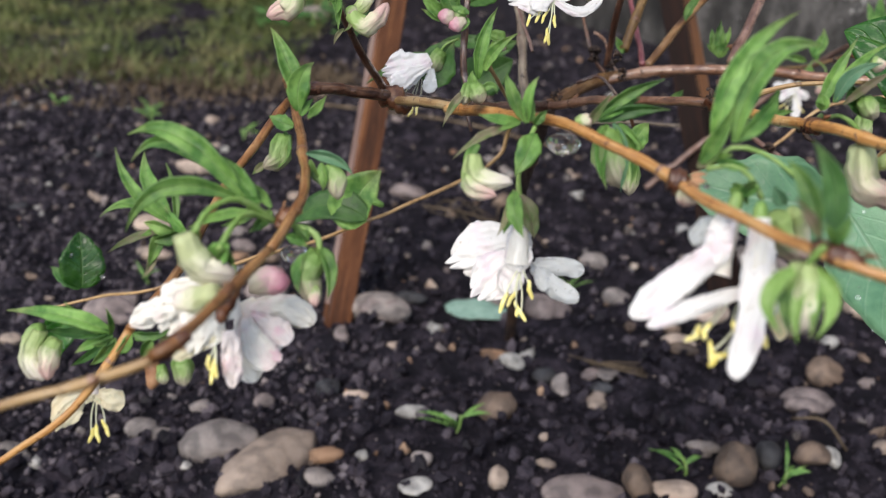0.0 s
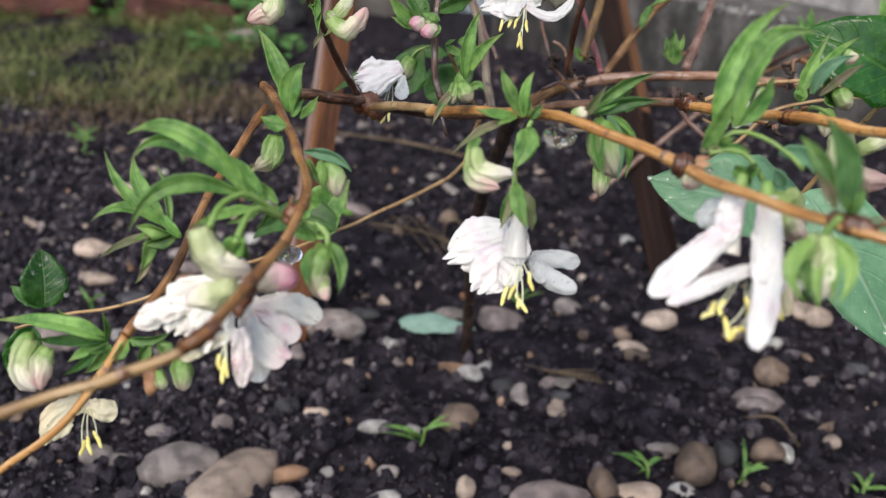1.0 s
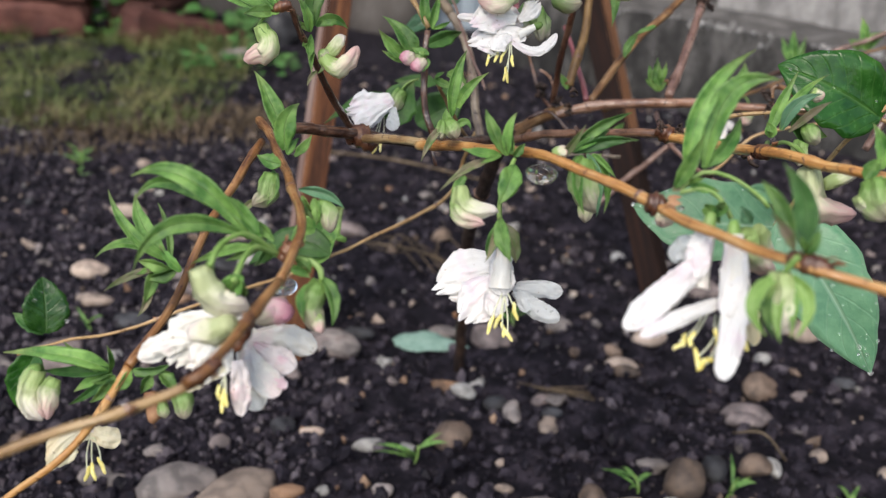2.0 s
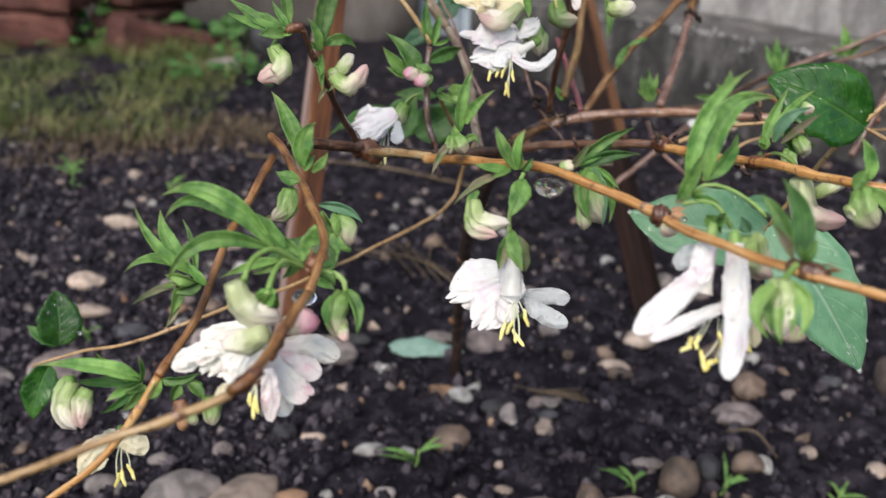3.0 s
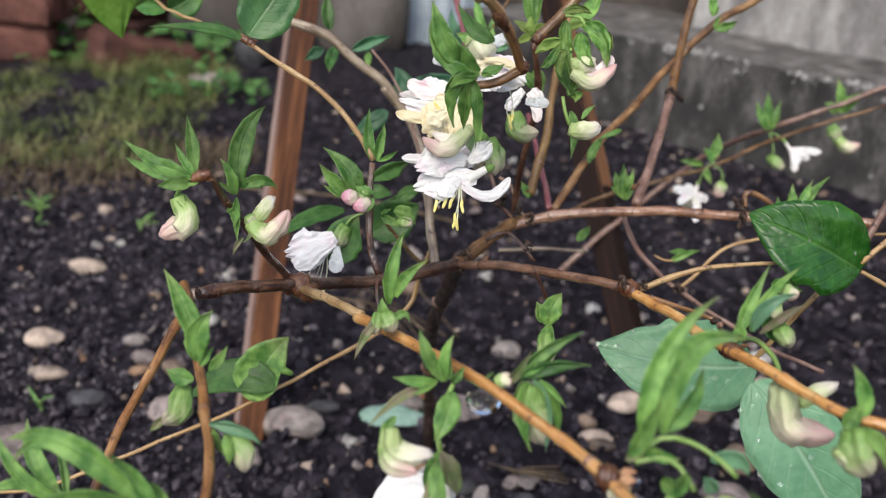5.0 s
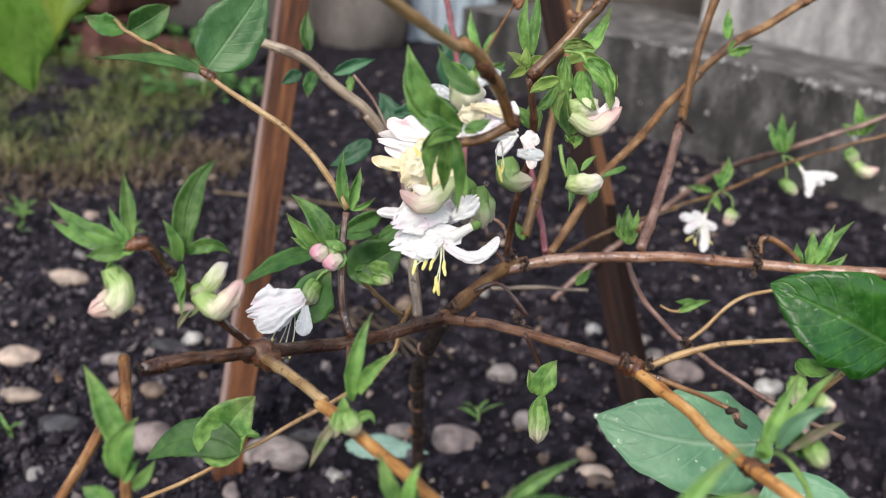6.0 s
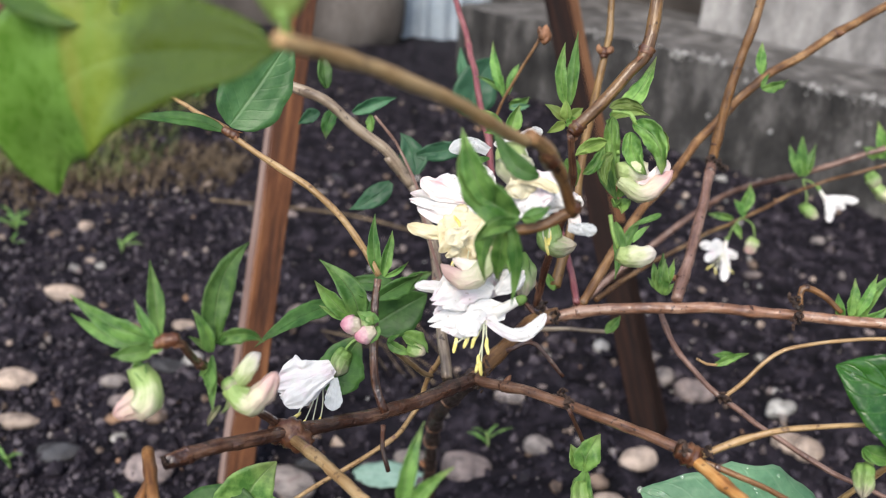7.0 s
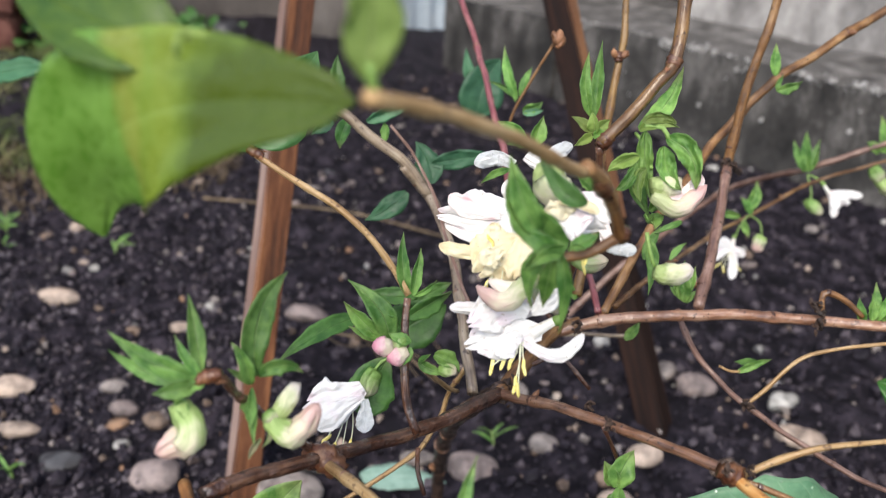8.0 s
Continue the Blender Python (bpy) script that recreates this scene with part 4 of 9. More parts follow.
scatter("dry_crumbs", 18000, 8, (0.0009, 0.0038), (-0.62, -0.04, 0.30, 1.1), [CLOD_DRY, CLOD, CLOD_PALE], "dry pale crumbs of soil over the bed", "soil", 0.3, 1.0)
scatter("grit_patch", 400, 6, (0.002, 0.0065), (-0.5, 0.4, 0.55, 1.25), [S_TAN, S_GREY, S_MAUVE, S_GREY, S_WHITE], "scattered pale gravel further back on the soil", "gravel", 0.3, 1.0)


# ---- stakes ----
def stake(base, lean, half, high, turn, material, label, side, facing, damp=0.0):
    """A square sawn stake with worn, splintered edges, driven into the soil; above the height damp, the faces towards
    facing take the side material: weathered wood on one stake, a painted lit face on the other.
    """
    bm = bmesh.new()
    bmesh.ops.create_cube(bm, size=1)
    bmesh.ops.scale(bm, vec=(half * 2, half * 2, high), verts=bm.verts)
    bmesh.ops.subdivide_edges(bm, edges=[e for e in bm.edges if abs(e.verts[0].co.z - e.verts[1].co.z) > 0.1], cuts=90)
    bmesh.ops.bevel(bm, geom=[e for e in bm.edges if abs(e.verts[0].co.z - e.verts[1].co.z) > 0.001], offset=half * 0.12, segments=2, affect="EDGES")
    for v in bm.verts:
        q = Vector((v.co.x * 60, v.co.y * 60, v.co.z * 22)) + Vector(base) * 9
        v.co += Vector((noise.noise(q), noise.noise(q + Vector((5, 0, 0))), 0)) * half * 0.07
        v.co += Vector((noise.noise(q * 4), noise.noise(q * 4 + Vector((5, 0, 0))), 0)) * half * 0.035
    me = bpy.data.meshes.new("wooden_stake")
    bm.to_mesh(me)
    bm.free()
    me.materials.append(material)
    me.materials.append(side)
    ob = new("wooden_stake", me)
    up = Vector((lean[0], lean[1], 1)).normalized()
    turned = Vector((0, 0, 1)).rotation_difference(up).to_matrix().to_4x4() @ pose(0, 0, 0, 0, 0, turn)
    ob.matrix_world = Matrix.Translation(Vector(base) + up * (high / 2 - 0.06)) @ turned
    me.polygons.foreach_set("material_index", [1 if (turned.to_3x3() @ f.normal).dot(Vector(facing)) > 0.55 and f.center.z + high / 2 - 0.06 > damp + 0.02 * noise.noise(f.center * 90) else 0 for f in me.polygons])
    return tagged(ob, label, "stake", "stakes in the bed")


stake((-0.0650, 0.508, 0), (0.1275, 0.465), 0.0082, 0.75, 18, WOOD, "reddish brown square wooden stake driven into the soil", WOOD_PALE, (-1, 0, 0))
# its right face is painted as lit, from a little above the foot
stake((0.2008, 0.572, 0), (-0.2184, 0.59), 0.0092, 0.75, -37, WOOD_DARK, "dark square wooden stake leaning in the soil, its right face coloured as lit", WOOD_LIT, (0.8, -0.6, 0), 0.13)


# ---- house wall and the back of the bed ----
def block(name, corners, z0, z1, material, label, category, kind="structure", cell=0.03, rough=0.003, top=None):
    """A plinth or wall over a plan of four corners, with an uneven skin."""
    p = [Vector((x, y, 0)) for x, y in corners]
    verts, faces = [], []

    def face(a, b, c, d):
        nu, nv = max(1, int((b - a).length / cell)), max(1, int((d - a).length / cell))
        nu, nv = min(nu, 90), min(nv, 60)
        o = len(verts)
        for j in range(nv + 1):
            for i in range(nu + 1):
                u, v = i / nu, j / nv
                q = (a * (1 - u) + b * u) * (1 - v) + (d * (1 - u) + c * u) * v
                e = Vector((noise.noise(q * 9), noise.noise(q * 9 + Vector((4, 0, 0))), noise.noise(q * 9 + Vector((0, 4, 0))))) * rough
                e += Vector((noise.noise(q * 40), noise.noise(q * 40 + Vector((4, 0, 0))), noise.noise(q * 40 + Vector((0, 4, 0))))) * rough * 0.5
                verts.append(q + e)
        faces.extend((o + j * (nu + 1) + i, o + j * (nu + 1) + i + 1, o + (j + 1) * (nu + 1) + i + 1, o + (j + 1) * (nu + 1) + i) for j in range(nv) for i in range(nu))

    lo, hi = Vector((0, 0, z0)), Vector((0, 0, z1))
    for i in range(4):
        a, b = p[i], p[(i + 1) % 4]
        face(a + lo, b + lo, b + hi, a + hi)
    sides = len(faces)
    face(p[0] + hi, p[1] + hi, p[2] + hi, p[3] + hi)
    ob = mesh(name, verts, faces, material)
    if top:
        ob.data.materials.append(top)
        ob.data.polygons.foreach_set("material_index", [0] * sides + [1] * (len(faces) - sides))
    return tagged(ob, label, category, kind=kind)


# the ledge tops are painted lighter than the sides, as if skylit
block("plinth", [(0.336, 1.430), (0.965, 0.325), (1.30, 0.52), (0.66, 1.62)], -0.1, 0.125, CONCRETE, "weathered grey concrete plinth with a worn ledge", "plinth", cell=0.018, rough=0.005, top=CONCRETE_SKYLIT)
block("plinth", [(0.970, 0.317), (1.560, -0.720), (1.895, -0.525), (1.305, 0.512)], -0.1, 0.125, CONCRETE, "weathered grey concrete plinth with a worn ledge", "plinth", cell=0.018, rough=0.005, top=CONCRETE_SKYLIT)
block("plinth", [(0.192, 1.688), (0.331, 1.439), (0.655, 1.63), (0.512, 1.878)], -0.1, 0.118, CONCRETE, "older grey concrete plinth beyond an open joint", "plinth", cell=0.018, rough=0.005, top=CONCRETE_SKYLIT)


def grit(a, b, z, number):
    """Pale stones laid bare along the ledge's worn edge."""
    a, b = Vector((*a, z)), Vector((*b, z))
    bm = bmesh.new()
    for _ in range(number):
        k = rng.random()
        if noise.noise(Vector((k * 14, 3, 0))) < -0.12:
            continue
        q = a.lerp(b, k) + Vector((rng.gauss(0.002, 0.004), rng.gauss(0.002, 0.004), rng.gauss(-0.002, 0.0035)))
        s = (0.0012 + 0.0036 * rng.random() ** 2) * (1.5 if rng.random() < 0.06 else 1)
        bmesh.ops.create_icosphere(bm, subdivisions=1, radius=s, matrix=Matrix.LocRotScale(q, Euler((rng.uniform(0, 6), rng.uniform(0, 6), 0)), (1, 0.8, 0.6)))
    for _ in range(26):
        q = a.lerp(b, rng.random()) + Vector((0, 0, -0.01 - 0.09 * rng.random() ** 1.5))
        bmesh.ops.create_icosphere(bm, subdivisions=1, radius=rng.uniform(0.002, 0.0045), matrix=Matrix.LocRotScale(q, Euler((rng.uniform(0, 6), rng.uniform(0, 6), 0)), (1, 0.8, 0.7)))
    me = bpy.data.meshes.new("grit")
    bm.to_mesh(me)
    bm.free()
    me.materials.append(GRIT)
    tagged(new("grit", me), "pale grit laid bare along the worn ledge", "grit", kind="stuff")


grit((0.336, 1.430), (0.80, 0.615), 0.125, 620)
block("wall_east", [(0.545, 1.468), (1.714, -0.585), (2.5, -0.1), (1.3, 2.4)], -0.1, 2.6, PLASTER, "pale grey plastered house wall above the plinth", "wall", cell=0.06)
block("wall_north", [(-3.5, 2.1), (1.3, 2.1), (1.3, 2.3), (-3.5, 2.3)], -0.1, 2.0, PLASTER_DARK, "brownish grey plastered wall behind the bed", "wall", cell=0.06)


def sheet(x0, x1, y, z1):
    n = 48
    xs = np.linspace(x0, x1, n)
    ys = [y + 0.006 * math.sin((x - x0) * 2 * math.pi / 0.04) for x in xs]
    verts = [(x, q, z) for z in (-0.02, z1) for x, q in zip(xs, ys)] + [(x, q + 0.004, z) for z in (-0.02, z1) for x, q in zip(xs, ys)]
    faces = [(i, i + 1, n + i + 1, n + i) for i in range(n - 1)] + [(2 * n + i + 1, 2 * n + i, 3 * n + i, 3 * n + i + 1) for i in range(n - 1)]
    return tagged(mesh("corrugated_sheet", verts, faces, METAL), "pale blue corrugated sheet leaning at the wall", "sheet")


sheet(0.05, 0.30, 2.02, 0.6)


def brick(x, y, z, turn, tip=0.0):
    bm = bmesh.new()
    bmesh.ops.create_cube(bm, size=1)
    bmesh.ops.scale(bm, vec=(0.215, 0.102, 0.065), verts=bm.verts)
    bmesh.ops.subdivide_edges(bm, edges=bm.edges, cuts=5, use_grid_fill=True)
    for v in bm.verts:
        r = Vector((abs(v.co.x) / 0.1075, abs(v.co.y) / 0.051, abs(v.co.z) / 0.0325))
        worn = sum(1 for k in r if k > 0.98)
        v.co *= 1 - (0.09 if worn > 1 else 0) + 0.07 * noise.noise(v.co * 40 + Vector((x, y, z)))
    me = bpy.data.meshes.new("brick")
    bm.to_mesh(me)
    bm.free()
    me.materials.append(BRICK)
    ob = new("brick", me)
    ob.matrix_world = pose(x, y, z, 0, tip, turn)
    return tagged(ob, "worn red brick in a loose stack by the wall", "brick", "stacked bricks")


brick(-0.64, 1.72, 0.03, 8)
brick(-0.62, 1.73, 0.096, -6)
brick(-0.44, 1.84, 0.03, 74)
brick(-0.43, 1.86, 0.096, 62)
brick(-0.45, 1.86, 0.162, 80)
brick(-0.36, 1.70, 0.012, 30, 12)


def boulder(x, y, a, b, c, material, label):
    bm = lump(x * 9, 3, 0.35)
    me = bpy.data.meshes.new("boulder")
    for v in bm.verts:
        v.co = (v.co.x * a, v.co.y * b, v.co.z * c)
    bm.to_mesh(me)
    bm.free()
    me.materials.append(material)
    me.polygons.foreach_set("use_smooth", [True] * len(me.polygons))
    ob = new("boulder", me)
    ob.location = (x, y, c * 0.5)
    return tagged(ob, label, "boulder")


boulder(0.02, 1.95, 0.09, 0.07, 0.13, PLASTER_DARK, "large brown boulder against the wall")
boulder(-0.185, 1.72, 0.034, 0.03, 0.04, S_SLATE, "slate grey angular stone near the wall")
boulder(-0.24, 1.55, 0.032, 0.03, 0.012, S_GREY, "flat pale stone on the soil")
post = mesh("fence_post", *tube([Vector((-0.78, 1.9, z)) for z in (-0.05, 0.2, 0.6, 1.0)], [0.035, 0.035, 0.034, 0.033], 4), POST, smooth=False)
tagged(post, "pale square wooden fence post", "post")


# ---- turf, weeds and litter ----
def turf(name, number, where, high, label, material, half=0.0011):
    verts, faces = [], []
    for _ in range(number):
        x, y = where()
        z = hill(x, y)
        a, h = rng.uniform(0, 6.28), high * rng.uniform(0.4, 1.2) * max(0.25, 1 + 1.5 * noise.noise(Vector((x * 8, y * 8, 0))))
        w, lean = half * rng.uniform(0.7, 1.4), rng.uniform(0.3, 1.8) * h
        d, s = Vector((math.cos(a), math.sin(a), 0)), Vector((-math.sin(a), math.cos(a), 0))
        o = len(verts)
        for t, k in ((0, 1), (0.4, 0.9), (0.75, 0.6)):
            c = Vector((x, y, z - 0.003)) + d * lean * t * t + Vector((0, 0, h * t))
            verts += [c - s * w * k, c + s * w * k]
        verts.append(Vector((x, y, z)) + d * lean + Vector((0, 0, h * 0.92)))
        faces += [(o, o + 1, o + 3, o + 2), (o + 2, o + 3, o + 5, o + 4), (o + 4, o + 5, o + 6)]
    return tagged(mesh(name, verts, faces, material), label, "grass", kind="stuff")


def lawn():
    while True:
        x, y = rng.uniform(-1.3, -0.1), rng.uniform(0.98, 1.75)
        edge = 1.0 + 0.35 * max(0, (x + 0.45)) + 0.05 * noise.noise(Vector((x * 9, 0, 0)))
        right = -0.21 + 0.06 * noise.noise(Vector((0, y * 8, 0)))
        if y > edge and x < right and noise.noise(Vector((x * 6, y * 6, 2))) > -0.35:
            return x, y


def fringe():
    while True:
        x, y = rng.uniform(-1.0, -0.12), rng.uniform(0.9, 1.2)
        edge = 1.0 + 0.35 * max(0, (x + 0.45)) + 0.05 * noise.noise(Vector((x * 9, 0, 0)))
        if -0.12 * rng.random() < y - edge < 0.16 * rng.random():
            return x, y


turf("grass", 17000, lawn, 0.02, "short worn lawn grass, green and straw coloured", GRASS, 0.0008)
turf("dry_grass", 5200, fringe, 0.014, "dead brown grass along the lawn's edge", STRAW)


def clump(x, y, z, wide, number, size, material, label):
    """A low weed with rounded leaves on thin stalks."""
    root = Vector((x, y, z))
    verts, faces = tube([root, root + Vector((0, 0, 0.01)), root + Vector((0, 0, 0.03))], [0.003, 0.002, 0.001], 6)
    ob = tagged(mesh("weed_clump", verts, faces, CALYX), label, "weed", "weeds by the wall")
    for _ in range(number):
        a, far = rng.uniform(0, 6.28), wide * rng.random() ** 0.6
        b = root + Vector((math.cos(a) * far, math.sin(a) * far * 0.6, rng.uniform(0.005, 0.02) + 0.5 * (wide - far) * rng.random()))
        d = Vector((math.cos(a), math.sin(a), rng.uniform(-0.3, 0.6))) * size * rng.uniform(0.7, 1.3)
        verts, faces, uvs = blade(b, b + d * 0.5 + Vector((0, 0, size * 0.12)), b + d, size * rng.uniform(0.5, 0.9), (0, -0.6, 0.8), 0.25, 0.2, broad_shape, 6, 4, 0.0003, 0.15)
        mesh("leaf", verts, faces, material, ob, uvs=uvs)


clump(-0.50, 1.74, 0, 0.09, 34, 0.035, LEAF, "green leafy weed growing between the bricks")
clump(-0.33, 1.80, 0, 0.08, 30, 0.03, LEAF, "green leafy weed growing between the bricks")
clump(-0.66, 1.80, 0.05, 0.10, 34, 0.035, LEAF_DARK, "ivy like weed over the brick stack")
clump(-0.24, 1.84, 0, 0.06, 18, 0.028, LEAF, "small leafy weed by the wall")
clump(-0.53, 1.80, 0.06, 0.08, 30, 0.03, LEAF_YOUNG, "bright leafy weed growing over the bricks")
clump(-0.30, 1.70, 0, 0.06, 26, 0.022, LEAF, "low leafy weed beside the bricks")
clump(-0.22, 1.42, 0, 0.09, 60, 0.016, LEAF, "patch of low clover like weed on the soil")


def seedling(x, y, size):
    """A weed seedling with a thin stalk and a few narrow leaves."""
    z = hill(x, y)
    root = Vector((x, y, z - 0.002))
    top = root + Vector((rng.uniform(-0.003, 0.003), rng.uniform(-0.003, 0.003), 0.012 * size))
    verts, faces = tube(catmull([root, (root + top) / 2 + Vector((0.001, 0, 0)), top], 0.002), [0.0007] * len(catmull([root, (root + top) / 2, top], 0.002)), 5)
    ob = mesh("seedling", verts, faces, CALYX)
    tagged(ob, "small green weed seedling in the soil", "seedling", "weed seedlings")
    n = rng.randint(3, 5)
    for k in range(n):
        a = rng.uniform(0, 6.28)
        h = 0.35 + 0.65 * k / n
        b = root + (top - root) * h
        d = Vector((math.cos(a), math.sin(a) * 0.6, rng.uniform(0.1, 0.7))) * 0.019 * size * rng.uniform(0.6, 1.2)
        verts, faces, uvs = blade(b, b + d * 0.5 + Vector((0, 0, 0.002 * size)), b + d, 0.0021 * size * rng.uniform(0.6, 1.4), (0, -0.5, 0.8), 0.35, 0.4, leaf_shape, 7, 4, 0.0002, 0.1)
        mesh("leaf", verts, faces, LEAF_YOUNG, ob, uvs=uvs)


for (x, y), size in [
    ((0.011, 0.383), 1.00),
    ((0.127, 0.366), 1.00),
    ((0.233, 0.354), 1.00),
    ((0.088, 0.552), 1.00),
    ((-0.306, 0.892), 1.00),
    ((0.169, 0.357), 1.00),
    ((-0.197, 0.538), 1.00),
    ((-0.297, 0.858), 1.00),
    ((-0.201, 0.840), 1.00),
    ((-0.422, 0.934), 1.00),
    ((-0.309, 0.901), 1.00),
]:
    seedling(x, y, size)


def straw(pts, r, label="dry straw coloured stalk lying on the soil"):
    line = catmull([(x, y, hill(x, y) + z) for x, y, z in pts], 0.004)
    verts, faces = tube(line, [r * (1 + 0.25 * noise.noise(c * 200)) for c in line], 6)
    return tagged(mesh("dry_stalk", verts, faces, STRAW), label, "stalk", "dry stalks")


straw([(-0.02, 0.70, 0.004), (0.03, 0.66, 0.012), (0.06, 0.62, 0.006)], 0.0009)
sx, sy = (0.098, 0.452)
for k in range(5):
    straw([(sx - 0.02 + 0.004 * k, sy + 0.012 - 0.003 * k, 0.004), (sx, sy + 0.004 * (k - 2), 0.010 - 0.001 * k), (sx + 0.022, sy - 0.012 + 0.005 * k, 0.003)], 0.0004)
sx, sy = (0.207, 0.403)
straw([(sx - 0.012, sy + 0.012, 0.004), (sx, sy, 0.008), (sx + 0.008, sy - 0.015, 0.004)], 0.0008)
straw([(-0.14, 0.97, 0.008), (0.0, 0.93, 0.01), (0.10, 0.86, 0.008)], 0.0014)
for k in range(7):
    straw([(-0.02 + 0.01 * k, 0.70 - 0.006 * k, 0.003), (-0.005 + 0.009 * k, 0.68 + rng.uniform(-0.02, 0.02), 0.012), (0.02 + 0.01 * k, 0.65 + rng.uniform(-0.03, 0.03), 0.003)], 0.00045)
gx0, gy0 = (0.027, 0.519)
verts, faces, uvs = blade((gx0 - 0.024, gy0 + 0.006, hill(gx0, gy0) + 0.006), (gx0, gy0, hill(gx0, gy0) + 0.009), (gx0 + 0.026, gy0 - 0.006, hill(gx0, gy0) + 0.008), 0.019, (0.1, -0.35, 0.9), -0.1, 0.1, leaf_shape, 14, 6, 0.0003, 0.15)
tagged(mesh("fallen_leaf", verts, faces, LEAF_FADED, uvs=uvs), "grey green fallen leaf lying on the soil", "leaf")

# ---- the shrub ----
# trunk and main limbs
stem("trunk", [(0.046, 0.5, -0.02), (0.042, 0.47, 0.05), (0.034, 0.39, 0.13), (0.0341, 0.3089, 0.1972)], 3.6, 2.8, BARK_TRUNK)
stem("branch", [(0.0341, 0.3089, 0.1972), (0.0257, 0.3012, 0.1982), (0.0169, 0.2931, 0.1991), (0.0024, 0.2808, 0.202), (-0.0171, 0.2654, 0.2081), (-0.0332, 0.2526, 0.2129), (-0.0419, 0.2454, 0.2151)], 2.10, 1.70, BARK_DARK)
stem("branch", [(0.0341, 0.3089, 0.1972), (0.0444, 0.3227, 0.1986), (0.0576, 0.3397, 0.1999), (0.0657, 0.3397, 0.202)], 2.30, 2.40, BARK_TAN)
stem("branch", [(0.0576, 0.3397, 0.1999), (0.0704, 0.3392, 0.2031), (0.099, 0.3366, 0.2061), (0.1427, 0.3311, 0.2073), (0.1852, 0.3147, 0.2102)], 2.00, 1.70, BARK_BROWN)
stem("branch", [(0.0341, 0.3089, 0.1972), (0.0459, 0.2892, 0.204), (0.0556, 0.2724, 0.209), (0.0661, 0.2542, 0.2143), (0.0733, 0.2414, 0.2176)], 1.55, 1.30, BARK_BROWN)
stem("branch", [(0.0733, 0.2414, 0.2176), (0.0745, 0.2330, 0.2187), (0.0765, 0.2160, 0.2211), (0.0776, 0.1880, 0.2274), (0.0830, 0.1670, 0.2309), (0.0849, 0.1570, 0.2328), (0.0937, 0.1510, 0.2325), (0.1034, 0.1450, 0.2324), (0.1190, 0.1400, 0.2310)], 1.40, 0.95, BARK_ORANGE)
knot((0.0776, 0.1920, 0.2264), (0.0786, 0.1860, 0.2284), 0.0018, 2)
stem("twig", [(0.0776, 0.1880, 0.2274), (0.0796, 0.1910, 0.2284), (0.0819, 0.1955, 0.2280)], 0.6, 0.5, CALYX)
# front branch with the hanging flowers
stem("branch", [(-0.0171, 0.2654, 0.2081), (-0.0103, 0.251, 0.2111), (-0.0056, 0.2413, 0.2135), (0.0001, 0.2292, 0.2161)], 1.32, 1.25, BARK_STRAW)
stem("branch", [(-0.0006, 0.2301, 0.216), (0.0051, 0.2158, 0.219), (0.014, 0.1941, 0.2242), (0.0216, 0.1753, 0.2285), (0.0304, 0.1596, 0.2287), (0.0387, 0.1449, 0.2288), (0.044, 0.1329, 0.2289), (0.0534, 0.113, 0.2303), (0.0642, 0.1069, 0.2290), (0.0737, 0.1015, 0.2274), (0.0875, 0.0888, 0.2264), (0.1038, 0.0737, 0.2250)], 1.40, 0.60, BARK_ORANGE)
stem("branch", [(-0.0456, 0.2467, 0.2174), (-0.0401, 0.2245, 0.2174), (-0.0339, 0.1956, 0.2169), (-0.029, 0.1751, 0.2169), (-0.0272, 0.1609, 0.2162), (-0.0275, 0.1551, 0.2158), (-0.0299, 0.1411, 0.2139)], 1.28, 0.92, BARK_RUST)
stem("branch", [(-0.0299, 0.1411, 0.2139), (-0.0329, 0.1299, 0.2127), (-0.0354, 0.1201, 0.2116), (-0.0382, 0.1111, 0.2109), (-0.0410, 0.1105, 0.2096)], 0.92, 0.88, BARK_RUST)
stem("branch", [(-0.0405, 0.1106, 0.2098), (-0.0442, 0.1098, 0.2083), (-0.0512, 0.1085, 0.2057), (-0.0616, 0.1068, 0.2023), (-0.0759, 0.1043, 0.1974), (-0.0826, 0.1034, 0.1957)], 0.88, 0.72, BARK_STRAW)
stem("branch", [(-0.045, 0.2444, 0.2118), (-0.0504, 0.2234, 0.2046), (-0.0546, 0.2061, 0.1985), (-0.0568, 0.1912, 0.193), (-0.0592, 0.1775, 0.188), (-0.0642, 0.1631, 0.1835)], 1.20, 0.95, BARK_RUST)
stem("branch", [(-0.0642, 0.1631, 0.1835), (-0.0695, 0.1603, 0.1748), (-0.077, 0.1572, 0.1651), (-0.0882, 0.155, 0.1564), (-0.097, 0.1537, 0.1507)], 0.95, 0.75, BARK_ORANGE)
# low trailing twig and thin twigs
stem("twig", [(0.0262, 0.3250, 0.1960), (0.0225, 0.3350, 0.1784), (0.0198, 0.3350, 0.1688), (0.0101, 0.3222, 0.1652), (-0.0115, 0.3120, 0.1575), (-0.0376, 0.2970, 0.1500), (-0.0525, 0.2892, 0.1464), (-0.0690, 0.2800, 0.1435), (-0.0983, 0.2741, 0.1347), (-0.1178, 0.2795, 0.1285), (-0.136, 0.2791, 0.1227)], 0.85, 0.55, BARK_STRAW)
stem("twig", [(-0.0335, 0.3037, 0.271), (-0.021, 0.3002, 0.2634), (-0.0134, 0.2979, 0.2584), (-0.0066, 0.2954, 0.2527), (-0.0005, 0.2925, 0.2458), (0.0042, 0.2896, 0.2387)], 0.80, 1.00, BARK_STRAW)
